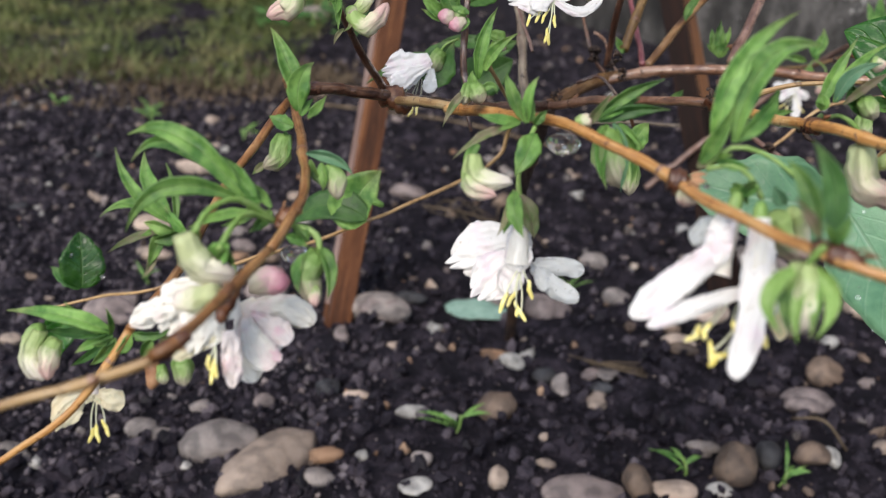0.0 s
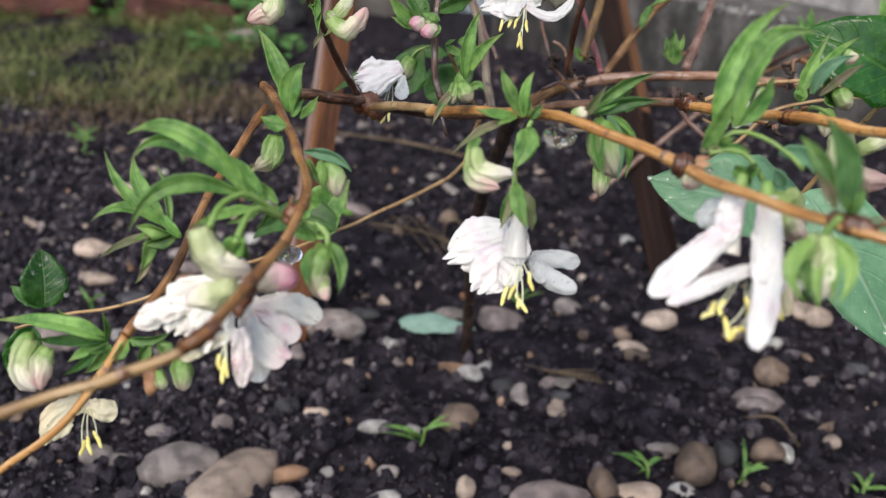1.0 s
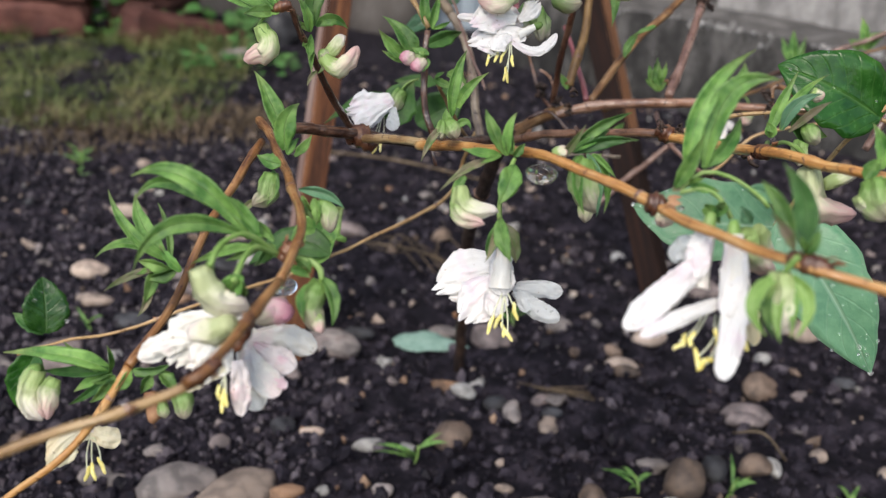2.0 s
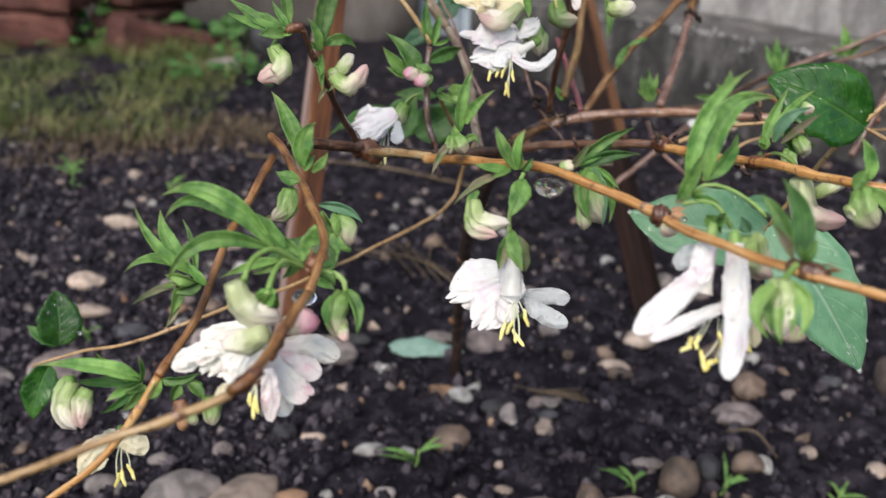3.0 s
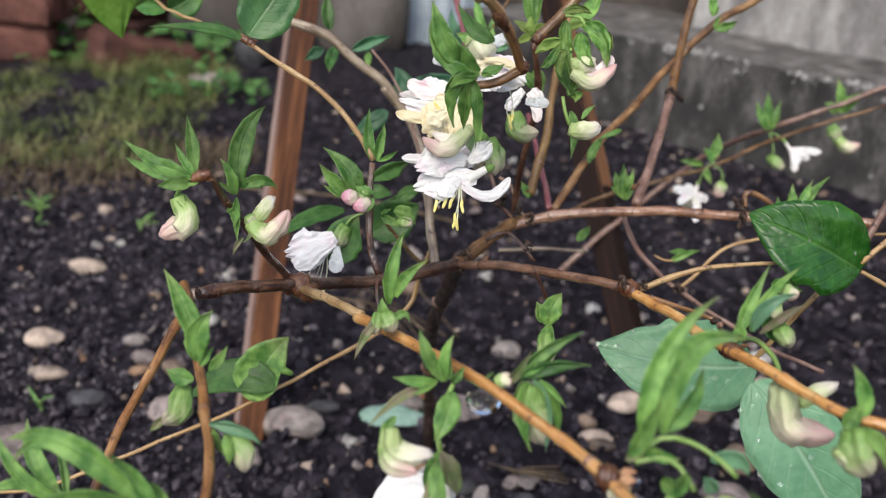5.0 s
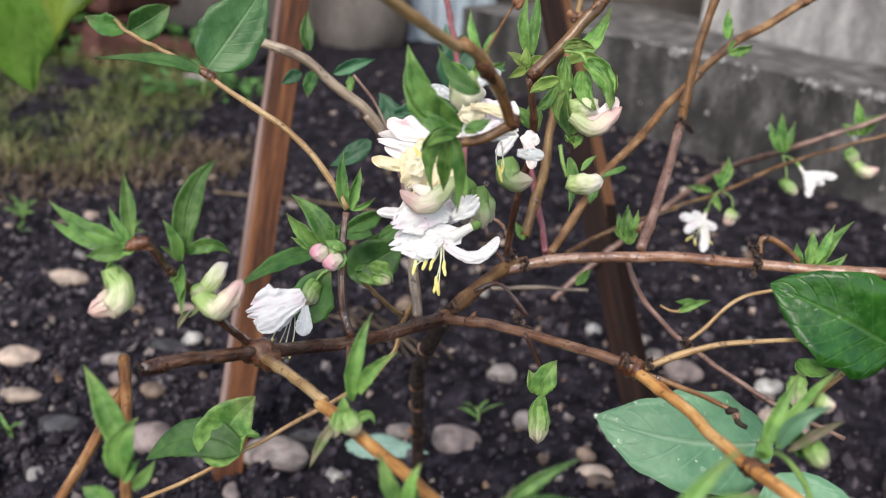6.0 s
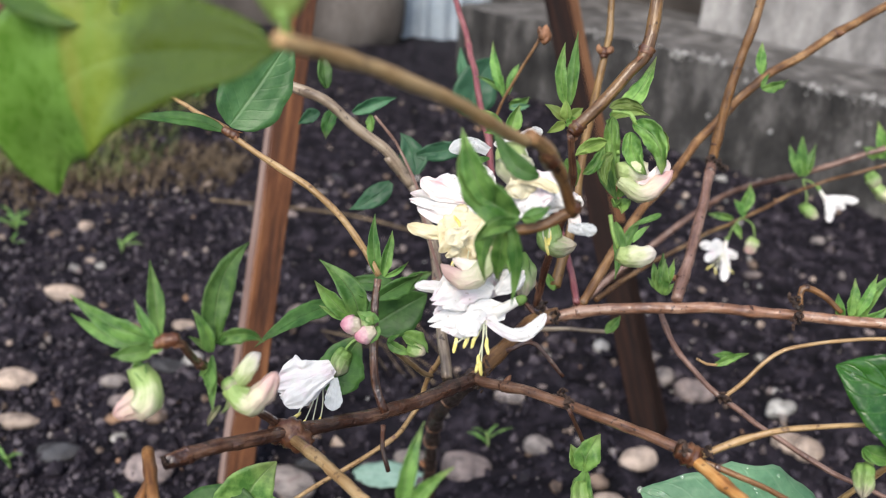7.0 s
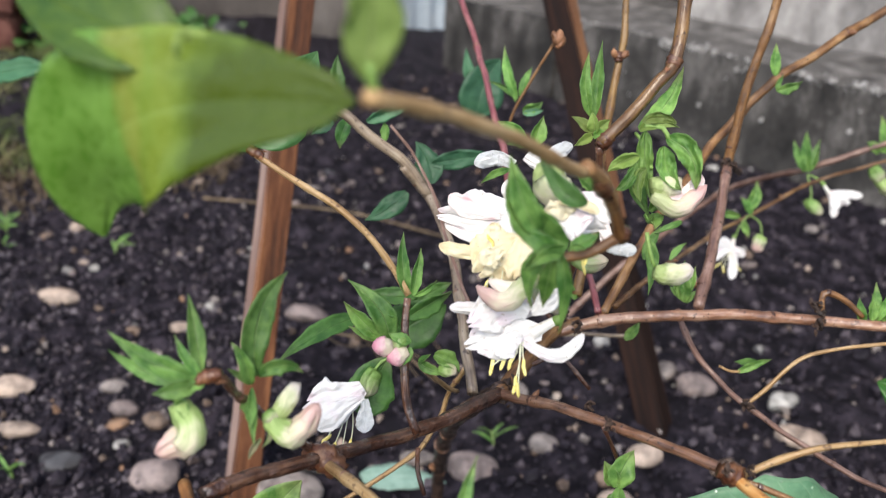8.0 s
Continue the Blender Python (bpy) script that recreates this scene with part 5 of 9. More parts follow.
stem("twig", [(0.0042, 0.2896, 0.2387), (0.0031, 0.2861, 0.2305), (0.0029, 0.2819, 0.2207), (0.0036, 0.2781, 0.2124), (0.0058, 0.2754, 0.2067)], 1.00, 1.15, BARK_DARK)
knot((-0.0398, 0.2341, 0.2500), (-0.0352, 0.2340, 0.2512), 0.0014, 3)
stem("twig", [(-0.0400, 0.2340, 0.2498), (-0.0354, 0.234, 0.251), (-0.033, 0.2404, 0.2421), (-0.0295, 0.2481, 0.2322), (-0.0245, 0.2586, 0.2189), (-0.0203, 0.2665, 0.21)], 0.80, 1.20, BARK_DARK)
stem("twig", [(0.0075, 0.2824, 0.2222), (0.0152, 0.2982, 0.207), (0.0214, 0.31, 0.1966)], 0.60, 0.80, BARK_STRAW)
stem("twig", [(0.0051, 0.2643, 0.2113), (0.0049, 0.2622, 0.206), (0.0065, 0.2598, 0.2007)], 0.60, 0.50, BARK_DARK)
stem("branch", [(-0.0321, 0.3810, 0.2689), (-0.0138, 0.3795, 0.2623), (-0.0001, 0.3794, 0.2511), (0.0101, 0.3789, 0.2434), (0.0185, 0.3775, 0.2325)], 1.6, 2.0, BARK_GREY)
stem("branch", [(0.0101, 0.3789, 0.2434), (0.0185, 0.3775, 0.2325), (0.0232, 0.3604, 0.2242), (0.0252, 0.3419, 0.2144), (0.0258, 0.3211, 0.2031), (0.0262, 0.3096, 0.1968)], 1.9, 1.60, BARK_GREY)
stem("twig", [(-0.0749, 0.375, 0.2743), (-0.0653, 0.3558, 0.2721), (-0.0474, 0.3258, 0.2715), (-0.0342, 0.304, 0.2715)], 0.60, 0.70, BARK_STRAW)
stem("twig", [(0.0049, 0.3770, 0.2576), (0.0139, 0.3740, 0.2461), (0.0192, 0.3600, 0.2363), (0.0218, 0.3430, 0.2273), (0.0275, 0.3172, 0.2139)], 0.5, 0.6, BARK_PURPLE)
stem("twig", [(0.0398, 0.5022, 0.2947), (0.0434, 0.4956, 0.2811), (0.0464, 0.4519, 0.2653), (0.0469, 0.4108, 0.2497), (0.0465, 0.3849, 0.2397), (0.0426, 0.3538, 0.227)], 1.35, 1.2, BARK_PINK)
stem("twig", [(0.0755, 0.4145, 0.2248), (0.0733, 0.3779, 0.2152), (0.0726, 0.3565, 0.2098), (0.0714, 0.3405, 0.2055)], 1.00, 1.20, BARK_PINK)
stem("twig", [(0.1061, 0.3565, 0.1985), (0.107, 0.3428, 0.1898), (0.1122, 0.3313, 0.1846), (0.1178, 0.3219, 0.1813), (0.1298, 0.3143, 0.1746), (0.1443, 0.306, 0.1681), (0.1664, 0.2952, 0.1613)], 1.00, 0.80, BARK_PURPLE)
stem("twig", [(0.1178, 0.3219, 0.1813), (0.1244, 0.3223, 0.1867), (0.1336, 0.3235, 0.1963), (0.1454, 0.3222, 0.2009), (0.1653, 0.3186, 0.2051), (0.1946, 0.3118, 0.208)], 0.70, 0.55, BARK_STRAW)
stem("twig", [(0.0733, 0.2414, 0.2176), (0.0828, 0.2418, 0.221), (0.0934, 0.2418, 0.2238), (0.104, 0.2412, 0.2252), (0.1133, 0.2404, 0.2257)], 0.90, 0.50, BARK_STRAW)
stem("twig", [(0.0733, 0.2414, 0.2176), (0.0764, 0.2390, 0.2170), (0.0848, 0.2330, 0.2158), (0.0893, 0.2256, 0.2165)], 0.75, 0.60, BARK_TAN)
stem("twig", [(0.0893, 0.2256, 0.2165), (0.0903, 0.2240, 0.2172), (0.0906, 0.2225, 0.2150), (0.0925, 0.2215, 0.2140)], 0.9, 0.5, BARK_BLACK)
stem("twig", [(0.0514, 0.2681, 0.2130), (0.0544, 0.2690, 0.2066), (0.0573, 0.2700, 0.2000)], 0.60, 0.40, BARK_DARK)
stem("twig", [(0.1436, 0.3313, 0.2081), (0.1445, 0.3342, 0.2152), (0.1498, 0.3331, 0.2141), (0.1564, 0.33, 0.2082)], 1.0, 0.95, BARK_TAN)
# upright shoots behind
stem("branch", [(0.1034, 0.3365, 0.2102), (0.114, 0.3565, 0.2214), (0.1314, 0.3917, 0.2412)], 1.90, 1.75, BARK_PURPLE)
stem("branch", [(0.1314, 0.3917, 0.2412), (0.1337, 0.3932, 0.2656), (0.1381, 0.3942, 0.2884), (0.1403, 0.395, 0.3044)], 1.75, 1.50, BARK_TAN)
stem("branch", [(0.0733, 0.3405, 0.206), (0.0942, 0.3655, 0.2239), (0.1125, 0.383, 0.2352), (0.1298, 0.4009, 0.2474), (0.1544, 0.4134, 0.266), (0.172, 0.4198, 0.2746), (0.1926, 0.4277, 0.2857), (0.2246, 0.4388, 0.3007)], 1.50, 1.80, BARK_TAN)
stem("branch", [(0.1415, 0.6055, 0.0623), (0.1864, 0.6161, 0.1007), (0.2339, 0.6081, 0.1479), (0.2461, 0.5366, 0.1896), (0.2838, 0.5246, 0.2084), (0.3014, 0.5193, 0.218), (0.3356, 0.51, 0.2334), (0.3683, 0.5011, 0.2481)], 2.10, 1.30, BARK_PURPLE)
stem("branch", [(0.0842, 0.3597, 0.1986), (0.1297, 0.4177, 0.1906), (0.1866, 0.4859, 0.1781), (0.2445, 0.5214, 0.1867), (0.2647, 0.514, 0.1974), (0.2928, 0.5037, 0.2119), (0.3207, 0.4954, 0.2259), (0.352, 0.4857, 0.2402)], 1.10, 0.80, BARK_TAN)
stem("branch", [(0.0644, 0.3437, 0.2113), (0.072, 0.3593, 0.2287), (0.0772, 0.3759, 0.247), (0.0861, 0.3964, 0.2698), (0.0892, 0.4025, 0.2847), (0.0902, 0.4097, 0.3012)], 1.80, 1.15, BARK_GOLD)
knot((0.0868, 0.3985, 0.2755), (0.0872, 0.3996, 0.2790), 0.0017, 2)
bud((0.0868, 0.3990, 0.2772), (0.0852, 0.3985, 0.2782), (0.0843, 0.3985, 0.2800), 0.0012, BUD_BROWN)
bud((0.0872, 0.3990, 0.2772), (0.0888, 0.3985, 0.2780), (0.0900, 0.3985, 0.2796), 0.0012, BUD_BROWN)
stem("twig", [(0.0501, 0.4078, 0.2341), (0.0519, 0.4076, 0.2517), (0.0595, 0.406, 0.2701), (0.0653, 0.4046, 0.2817)], 0.60, 0.50, BARK_TAN)
stem("branch", [(0.1564, 0.2801, 0.2052), (0.1701, 0.2846, 0.232), (0.1787, 0.2859, 0.2433), (0.1938, 0.2884, 0.2637)], 1.30, 1.20, BARK_PURPLE)
stem("twig", [(0.1205, 0.263, 0.1825), (0.1252, 0.253, 0.2012), (0.1287, 0.2453, 0.2156), (0.1334, 0.2375, 0.2274), (0.1429, 0.2365, 0.2379), (0.1585, 0.2347, 0.2546)], 0.80, 0.80, BARK_STRAW)
stem("twig", [(0.11, 0.3285, 0.1924), (0.1133, 0.3275, 0.1908), (0.1167, 0.3271, 0.1907)], 0.45, 0.40, BARK_STRAW)
stem("twig", [(0.1338, 0.2368, 0.2257), (0.1446, 0.2333, 0.2201), (0.1639, 0.2293, 0.216)], 0.60, 0.60, BARK_STRAW)
# drooping shoot with the flower cluster, and the near twig
stem("branch", [(0.0783, 0.3243, 0.3163), (0.0762, 0.3192, 0.3041), (0.0736, 0.3139, 0.2926), (0.0688, 0.312, 0.2875), (0.0614, 0.309, 0.2795), (0.0542, 0.3066, 0.2728)], 1.75, 1.7, BARK_OLIVE)
knot((0.0746, 0.3155, 0.2955), (0.0730, 0.3132, 0.2915), 0.0021, 1)
knot((0.0572, 0.3076, 0.2755), (0.0540, 0.3066, 0.2726), 0.0020, 1)
stem("branch", [(0.0542, 0.3066, 0.2728), (0.0573, 0.3128, 0.2594), (0.0586, 0.32, 0.2449), (0.0576, 0.3305, 0.2257), (0.058, 0.3415, 0.2042)], 1.10, 1.25, BARK_DARK)
stem("twig", [(0.0627, 0.3929, 0.1688), (0.0834, 0.3908, 0.1692), (0.1019, 0.3888, 0.1691)], 0.90, 0.80, BARK_GREY)
stem("twig", [(0.0599, 0.3396, 0.2004), (0.053, 0.3435, 0.2081), (0.0494, 0.3475, 0.2169), (0.0481, 0.3502, 0.2231)], 0.80, 0.60, BARK_DARK)
stem("twig", [(0.0638, 0.3397, 0.2015), (0.0598, 0.3422, 0.2067), (0.0568, 0.3454, 0.2137), (0.0525, 0.3469, 0.2161)], 0.55, 0.50, BARK_BROWN)
stem("twig", [(0.0435, 0.3111, 0.205), (0.0505, 0.3115, 0.2078), (0.0549, 0.3098, 0.2048), (0.0602, 0.3067, 0.1986)], 0.70, 0.60, BARK_DARK)
stem("branch", [(0.0248, 0.2220, 0.2949), (0.0195, 0.2152, 0.2984), (0.0074, 0.2004, 0.306), (-0.0049, 0.1852, 0.3141), (-0.0097, 0.1793, 0.3168), (-0.0122, 0.1763, 0.3181)], 1.05, 0.90, BARK_STRAW)
stem("branch", [(0.0262, 0.2365, 0.2736), (0.0323, 0.2365, 0.2747), (0.0379, 0.2365, 0.2773)], 1.0, 1.15, BARK_TAN)
stem("branch", [(0.0381, 0.2365, 0.2768), (0.0348, 0.2335, 0.2835), (0.0294, 0.2275, 0.2909), (0.0248, 0.2220, 0.2949)], 1.15, 1.3, BARK_TAN)
knot((0.0371, 0.2365, 0.2763), (0.0383, 0.2365, 0.2791), 0.0014, 1)
knot((0.0321, 0.2305, 0.2871), (0.0285, 0.2265, 0.2917), 0.0014, 1)
knot((-0.0192, 0.266, 0.2096), (-0.0124, 0.2633, 0.2054), 0.0031, 0)
knot((-0.0219, 0.2654, 0.2074), (-0.0139, 0.2654, 0.2098), 0.0030, 0)
knot((0.0694, 0.2423, 0.2192), (0.0744, 0.2407, 0.2171), 0.0025, 1)
# broad leaves
leaf((0.1227, 0.2626, 0.1822), (0.0962, 0.2602, 0.1844), (0.0741, 0.27, 0.1862), 0.0285, (-0.08, -0.82, 0.57), 0.12, 0.1, LEAF_PALE)
leaf((0.1046, 0.227, 0.1974), (0.116, 0.213, 0.1811), (0.1307, 0.2079, 0.1579), 0.0244, (-0.2, -0.93, 0.32), 0.12, 0.1, LEAF_PALE)
leaf((0.1334, 0.2368, 0.2257), (0.1178, 0.2375, 0.2338), (0.1039, 0.2457, 0.2383), 0.0232, (-0.13, -0.93, 0.34), 0.20, 0.1, LEAF_DARK)
leaf((0.1724, 0.2652, 0.208), (0.1829, 0.2702, 0.2199), (0.1928, 0.2723, 0.2319), 0.0231, (-0.35, -0.77, 0.53), 0.20, 0.1, LEAF_DARK)
leaf((0.1851, 0.2602, 0.1997), (0.1746, 0.263, 0.2024), (0.1633, 0.2643, 0.2029), 0.0159, (-0.08, -0.85, 0.52), 0.20, 0.1, LEAF_DARK)
verts, faces, uvs = blade((-0.0131, 0.1865, 0.3145), (-0.0429, 0.2070, 0.3053), (-0.0493, 0.2190, 0.2847), 0.0215, (-0.1, -0.93, 0.35), 0.06, 0.1, drooping_shape, 30, 16, 0.00025, 0.08)
# its outer half is the broader one
for k, (u, v) in enumerate(uvs):
    mid = verts[k - k % 17 + 8].copy()
    verts[k] = mid + (verts[k] - mid) * (1 + (0.42 if v > 0.5 else 0.02) * u)
mesh("leaf", verts, faces, LEAF_SCALD, shrub, "green leaf with a yellow scalded band across it", uvs=uvs)
stem("petiole", [(-0.0110, 0.1800, 0.3160), (-0.0117, 0.1797, 0.3181), (-0.0121, 0.1795, 0.3204)], 0.6, 0.45, CALYX)
leaf((-0.0122, 0.1795, 0.3188), (-0.0116, 0.1792, 0.3255), (-0.0116, 0.1790, 0.3329), 0.0052, (0.04, -1., -0.06), 0.25, 0.1, LEAF_LIME)
leaf((-0.0345, 0.2079, 0.316), (-0.0461, 0.2125, 0.3182), (-0.0594, 0.2248, 0.3214), 0.0127, (-0.35, -0.71, 0.61), 0.20, 0.1, LEAF_OLIVE)
leaf((-0.0331, 0.2018, 0.3152), (-0.0313, 0.2005, 0.317), (-0.0291, 0.1984, 0.3186), 0.0055, (-0.47, -0.83, -0.29), 0.20, -0.6, LEAF_LIME)
leaf((-0.0673, 0.2600, 0.3010), (-0.0745, 0.2620, 0.2994), (-0.0839, 0.2650, 0.2962), 0.0040, (0, -0.8, 0.6), 0.2, 0.1, LEAF_BLUE)
leaf((-0.0345, 0.304, 0.2712), (-0.0450, 0.3030, 0.2745), (-0.0610, 0.2990, 0.2752), 0.0034, (0.1, -0.7, 0.72), 0.30, 0.1, LEAF)
leaf((-0.0336, 0.3044, 0.2727), (-0.0262, 0.3081, 0.2826), (-0.0182, 0.3117, 0.2944), 0.0168, (0.09, -0.96, 0.26), 0.22, 0.1, LEAF_VEINED)
knot((-0.0352, 0.3044, 0.2718), (-0.0312, 0.3034, 0.2700), 0.0012, 2)
leaf((-0.0693, 0.3727, 0.2702), (-0.0626, 0.3737, 0.2741), (-0.0563, 0.3748, 0.2787), 0.0115, (0.2, -0.98, -0.07), 0.44, -0.3, LEAF)
leaf((-0.0702, 0.3731, 0.271), (-0.0775, 0.3737, 0.2713), (-0.0843, 0.3758, 0.2738), 0.0069, (-0.09, -0.91, 0.4), 0.73, 0.5, LEAF)
leaf((-0.1263, 0.2808, 0.1297), (-0.1263, 0.2837, 0.1393), (-0.1281, 0.2882, 0.1480), 0.0153, (0.38, -0.84, 0.38), 0.30, 0.1, LEAF_DARK)
leaf((-0.1269, 0.2809, 0.1297), (-0.1319, 0.2812, 0.1334), (-0.1381, 0.2845, 0.1358), 0.0050, (0.24, -0.58, 0.78), 0.30, -0.5, LEAF)
leaf((-0.1295, 0.2785, 0.1229), (-0.1336, 0.2750, 0.1145), (-0.1354, 0.2719, 0.1047), 0.0118, (0.24, -0.94, 0.26), 0.30, 0.6, LEAF_DARK)
leaf((-0.028, 0.2988, 0.1543), (-0.0422, 0.3022, 0.1577), (-0.0585, 0.3056, 0.147), 0.0125, (-0.31, -0.69, 0.66), 0.20, 0.1, LEAF)
leaf((-0.028, 0.2987, 0.154), (-0.0319, 0.3025, 0.1601), (-0.0236, 0.3051, 0.1708), 0.0197, (-0.03, -0.93, 0.36), 0.25, 0.1, LEAF_YOUNG)
leaf((0.02, 0.3789, 0.2364), (0.0183, 0.3826, 0.2432), (0.0143, 0.3854, 0.2494), 0.0081, (-0.06, -0.9, 0.43), 0.20, 0.1, LEAF_BLUE)
leaf((0.02, 0.3816, 0.2426), (0.0308, 0.3806, 0.245), (0.0417, 0.3801, 0.2463), 0.0061, (-0.08, -1., 0.06), 0.20, 0.0, LEAF_BLUE)
leaf((0.0113, 0.3787, 0.2333), (0.0047, 0.3759, 0.2282), (-0.0031, 0.3765, 0.2238), 0.0065, (-0.18, -0.86, 0.47), 0.20, -0.1, LEAF_BLUE)
leaf((0.054, 0.4927, 0.228), (0.0561, 0.4946, 0.2425), (0.0646, 0.5026, 0.2538), 0.0201, (0.05, -0.94, 0.34), 0.20, 0.4, LEAF_BLUE)
leaf((0.0528, 0.4982, 0.24), (0.0499, 0.5018, 0.2488), (0.0489, 0.5066, 0.2578), 0.0050, (-0.03, -0.91, 0.42), 0.20, 0.2, LEAF_BLUE)
leaf((0.015, 0.3553, 0.2039), (0.0201, 0.3566, 0.2068), (0.0253, 0.3564, 0.2096), 0.0047, (-0.06, -0.95, 0.29), 0.30, -0.0, LEAF)
leaf((0.0122, 0.347, 0.2092), (0.0035, 0.3466, 0.2097), (-0.0049, 0.3495, 0.2092), 0.0054, (-0.11, -0.74, 0.67), 0.40, -0.4, LEAF)
leaf((-0.0023, 0.3891, 0.2551), (0.0051, 0.3897, 0.2583), (0.0129, 0.3897, 0.2607), 0.0045, (0.04, -1., 0.02), 0.63, -0.3, LEAF_BLUE)
leaf((-0.0085, 0.39, 0.2557), (-0.0107, 0.3871, 0.2514), (-0.0114, 0.3863, 0.2461), 0.0045, (-0.08, -0.92, 0.38), 0.49, 0.1, LEAF)
leaf((-0.0136, 0.39, 0.2545), (-0.0175, 0.3896, 0.2528), (-0.0211, 0.3891, 0.2503), 0.0042, (-0.07, -0.94, 0.33), 0.38, -0.4, LEAF_BLUE)
leaf((-0.0112, 0.3956, 0.2618), (-0.0125, 0.3977, 0.2685), (-0.012, 0.4012, 0.2751), 0.0048, (0.21, -0.9, 0.39), 0.46, -0.2, LEAF)
leaf((0.0041, 0.3866, 0.2489), (0.0043, 0.3881, 0.2521), (0.0034, 0.3895, 0.2551), 0.0032, (-0.55, -0.78, 0.29), 0.66, 0.6, LEAF_YOUNG)
leaf((-0.0074, 0.2832, 0.2078), (-0.0044, 0.2868, 0.2147), (-0.0002, 0.2884, 0.222), 0.0125, (0.03, -0.94, 0.33), 0.30, -0.7, LEAF)
leaf((0.0047, 0.3512, 0.1914), (0.014, 0.3535, 0.1968), (0.0234, 0.3535, 0.2026), 0.0172, (-0.07, -0.95, 0.31), 0.30, 0.4, LEAF)
leaf((-0.0051, 0.3450, 0.2030), (-0.0183, 0.3370, 0.2022), (-0.0316, 0.3280, 0.1963), 0.0056, (-0.2, -0.75, 0.62), 0.30, 0.2, LEAF)
leaf((0.009, 0.3616, 0.1911), (0.0132, 0.363, 0.198), (0.019, 0.3654, 0.2031), 0.0075, (0.08, -0.97, 0.24), 0.72, -0.3, LEAF)
# young leaf tufts of the lower left
leaf((-0.0377, 0.1563, 0.2167), (-0.0489, 0.1584, 0.227), (-0.0605, 0.1621, 0.226), 0.0038, (0.02, -0.83, 0.56), 0.50, 0.4, LEAF_YOUNG)
leaf((-0.042, 0.158, 0.2198), (-0.0532, 0.1636, 0.2246), (-0.0606, 0.163, 0.2204), 0.0025, (-0.26, -0.96, -0.08), 0.60, 0.5, LEAF_YOUNG)
leaf((-0.0388, 0.1564, 0.2166), (-0.0512, 0.1531, 0.2192), (-0.0586, 0.1512, 0.2106), 0.0032, (0.14, -0.93, 0.33), 0.50, -0.3, LEAF_YOUNG)
leaf((-0.0354, 0.1559, 0.2161), (-0.0389, 0.1581, 0.2204), (-0.0437, 0.1617, 0.2232), 0.0028, (0.03, -0.76, 0.65), 0.70, -0.5, LEAF_YOUNG)
leaf((-0.0354, 0.1559, 0.2161), (-0.0383, 0.1589, 0.2157), (-0.0413, 0.1609, 0.2154), 0.0015, (-0.65, -0.76, -0.03), 0.38, 0.3, LEAF_YOUNG)
leaf((-0.0346, 0.1559, 0.2164), (-0.0377, 0.1552, 0.2133), (-0.0417, 0.1545, 0.2116), 0.0020, (-0.02, -0.95, 0.31), 0.61, -0.2, LEAF_YOUNG)
leaf((-0.0346, 0.1559, 0.2164), (-0.0364, 0.1553, 0.2169), (-0.0382, 0.1547, 0.2175), 0.0010, (0.36, -0.91, 0.21), 0.57, -0.4, LEAF_YOUNG)
leaf((-0.0324, 0.1552, 0.215), (-0.0338, 0.1528, 0.2135), (-0.0356, 0.151, 0.2121), 0.0022, (0.59, -0.71, 0.39), 0.43, -0.6, LEAF_YOUNG)
leaf((-0.0366, 0.1552, 0.2143), (-0.0418, 0.1552, 0.2133), (-0.0489, 0.1566, 0.2098), 0.0019, (-0.28, -0.79, 0.54), 0.54, -0.3, LEAF_YOUNG)
leaf((-0.0324, 0.1554, 0.2155), (-0.035, 0.1584, 0.2171), (-0.0383, 0.1612, 0.2178), 0.0018, (-0.52, -0.71, 0.48), 0.40, 0.1, LEAF_YOUNG)
leaf((-0.0574, 0.1768, 0.2019), (-0.0657, 0.1772, 0.2085), (-0.0715, 0.1838, 0.2159), 0.0024, (0.21, -0.78, 0.6), 0.50, 0.3, LEAF_YOUNG)
leaf((-0.0574, 0.1768, 0.2019), (-0.0584, 0.1804, 0.2076), (-0.0609, 0.1843, 0.2128), 0.0014, (0.57, -0.58, 0.58), 0.50, 0.2, LEAF_YOUNG)
leaf((-0.0586, 0.1776, 0.2035), (-0.0644, 0.1827, 0.2085), (-0.0667, 0.1879, 0.2138), 0.0031, (0, -0.7, 0.71), 0.40, 0.0, LEAF_YOUNG)
leaf((-0.0562, 0.1763, 0.2009), (-0.0662, 0.1781, 0.2053), (-0.0731, 0.1753, 0.203), 0.0022, (0.12, -0.73, 0.67), 0.50, -0.3, LEAF_YOUNG)
leaf((-0.0574, 0.1761, 0.2003), (-0.0606, 0.1759, 0.2015), (-0.0645, 0.1773, 0.2016), 0.0027, (-0.16, -0.99, -0.02), 0.79, 0.6, LEAF_YOUNG)
leaf((-0.0562, 0.1761, 0.2004), (-0.0593, 0.175, 0.1991), (-0.0632, 0.1758, 0.1983), 0.0026, (0.06, -0.99, -0.09), 0.79, 0.2, LEAF_YOUNG)
leaf((-0.055, 0.1758, 0.1999), (-0.0575, 0.176, 0.2026), (-0.0599, 0.1784, 0.2051), 0.0021, (0.15, -0.83, 0.54), 0.69, 0.6, LEAF_YOUNG)
leaf((-0.0597, 0.1763, 0.2002), (-0.0659, 0.1746, 0.199), (-0.0721, 0.1751, 0.1949), 0.0016, (-0.16, -0.82, 0.55), 0.40, -0.7, BRACT)
leaf((-0.0621, 0.176, 0.1989), (-0.0623, 0.1742, 0.1938), (-0.0644, 0.1726, 0.1903), 0.0019, (0.22, -0.93, 0.3), 0.71, 0.4, BRACT)
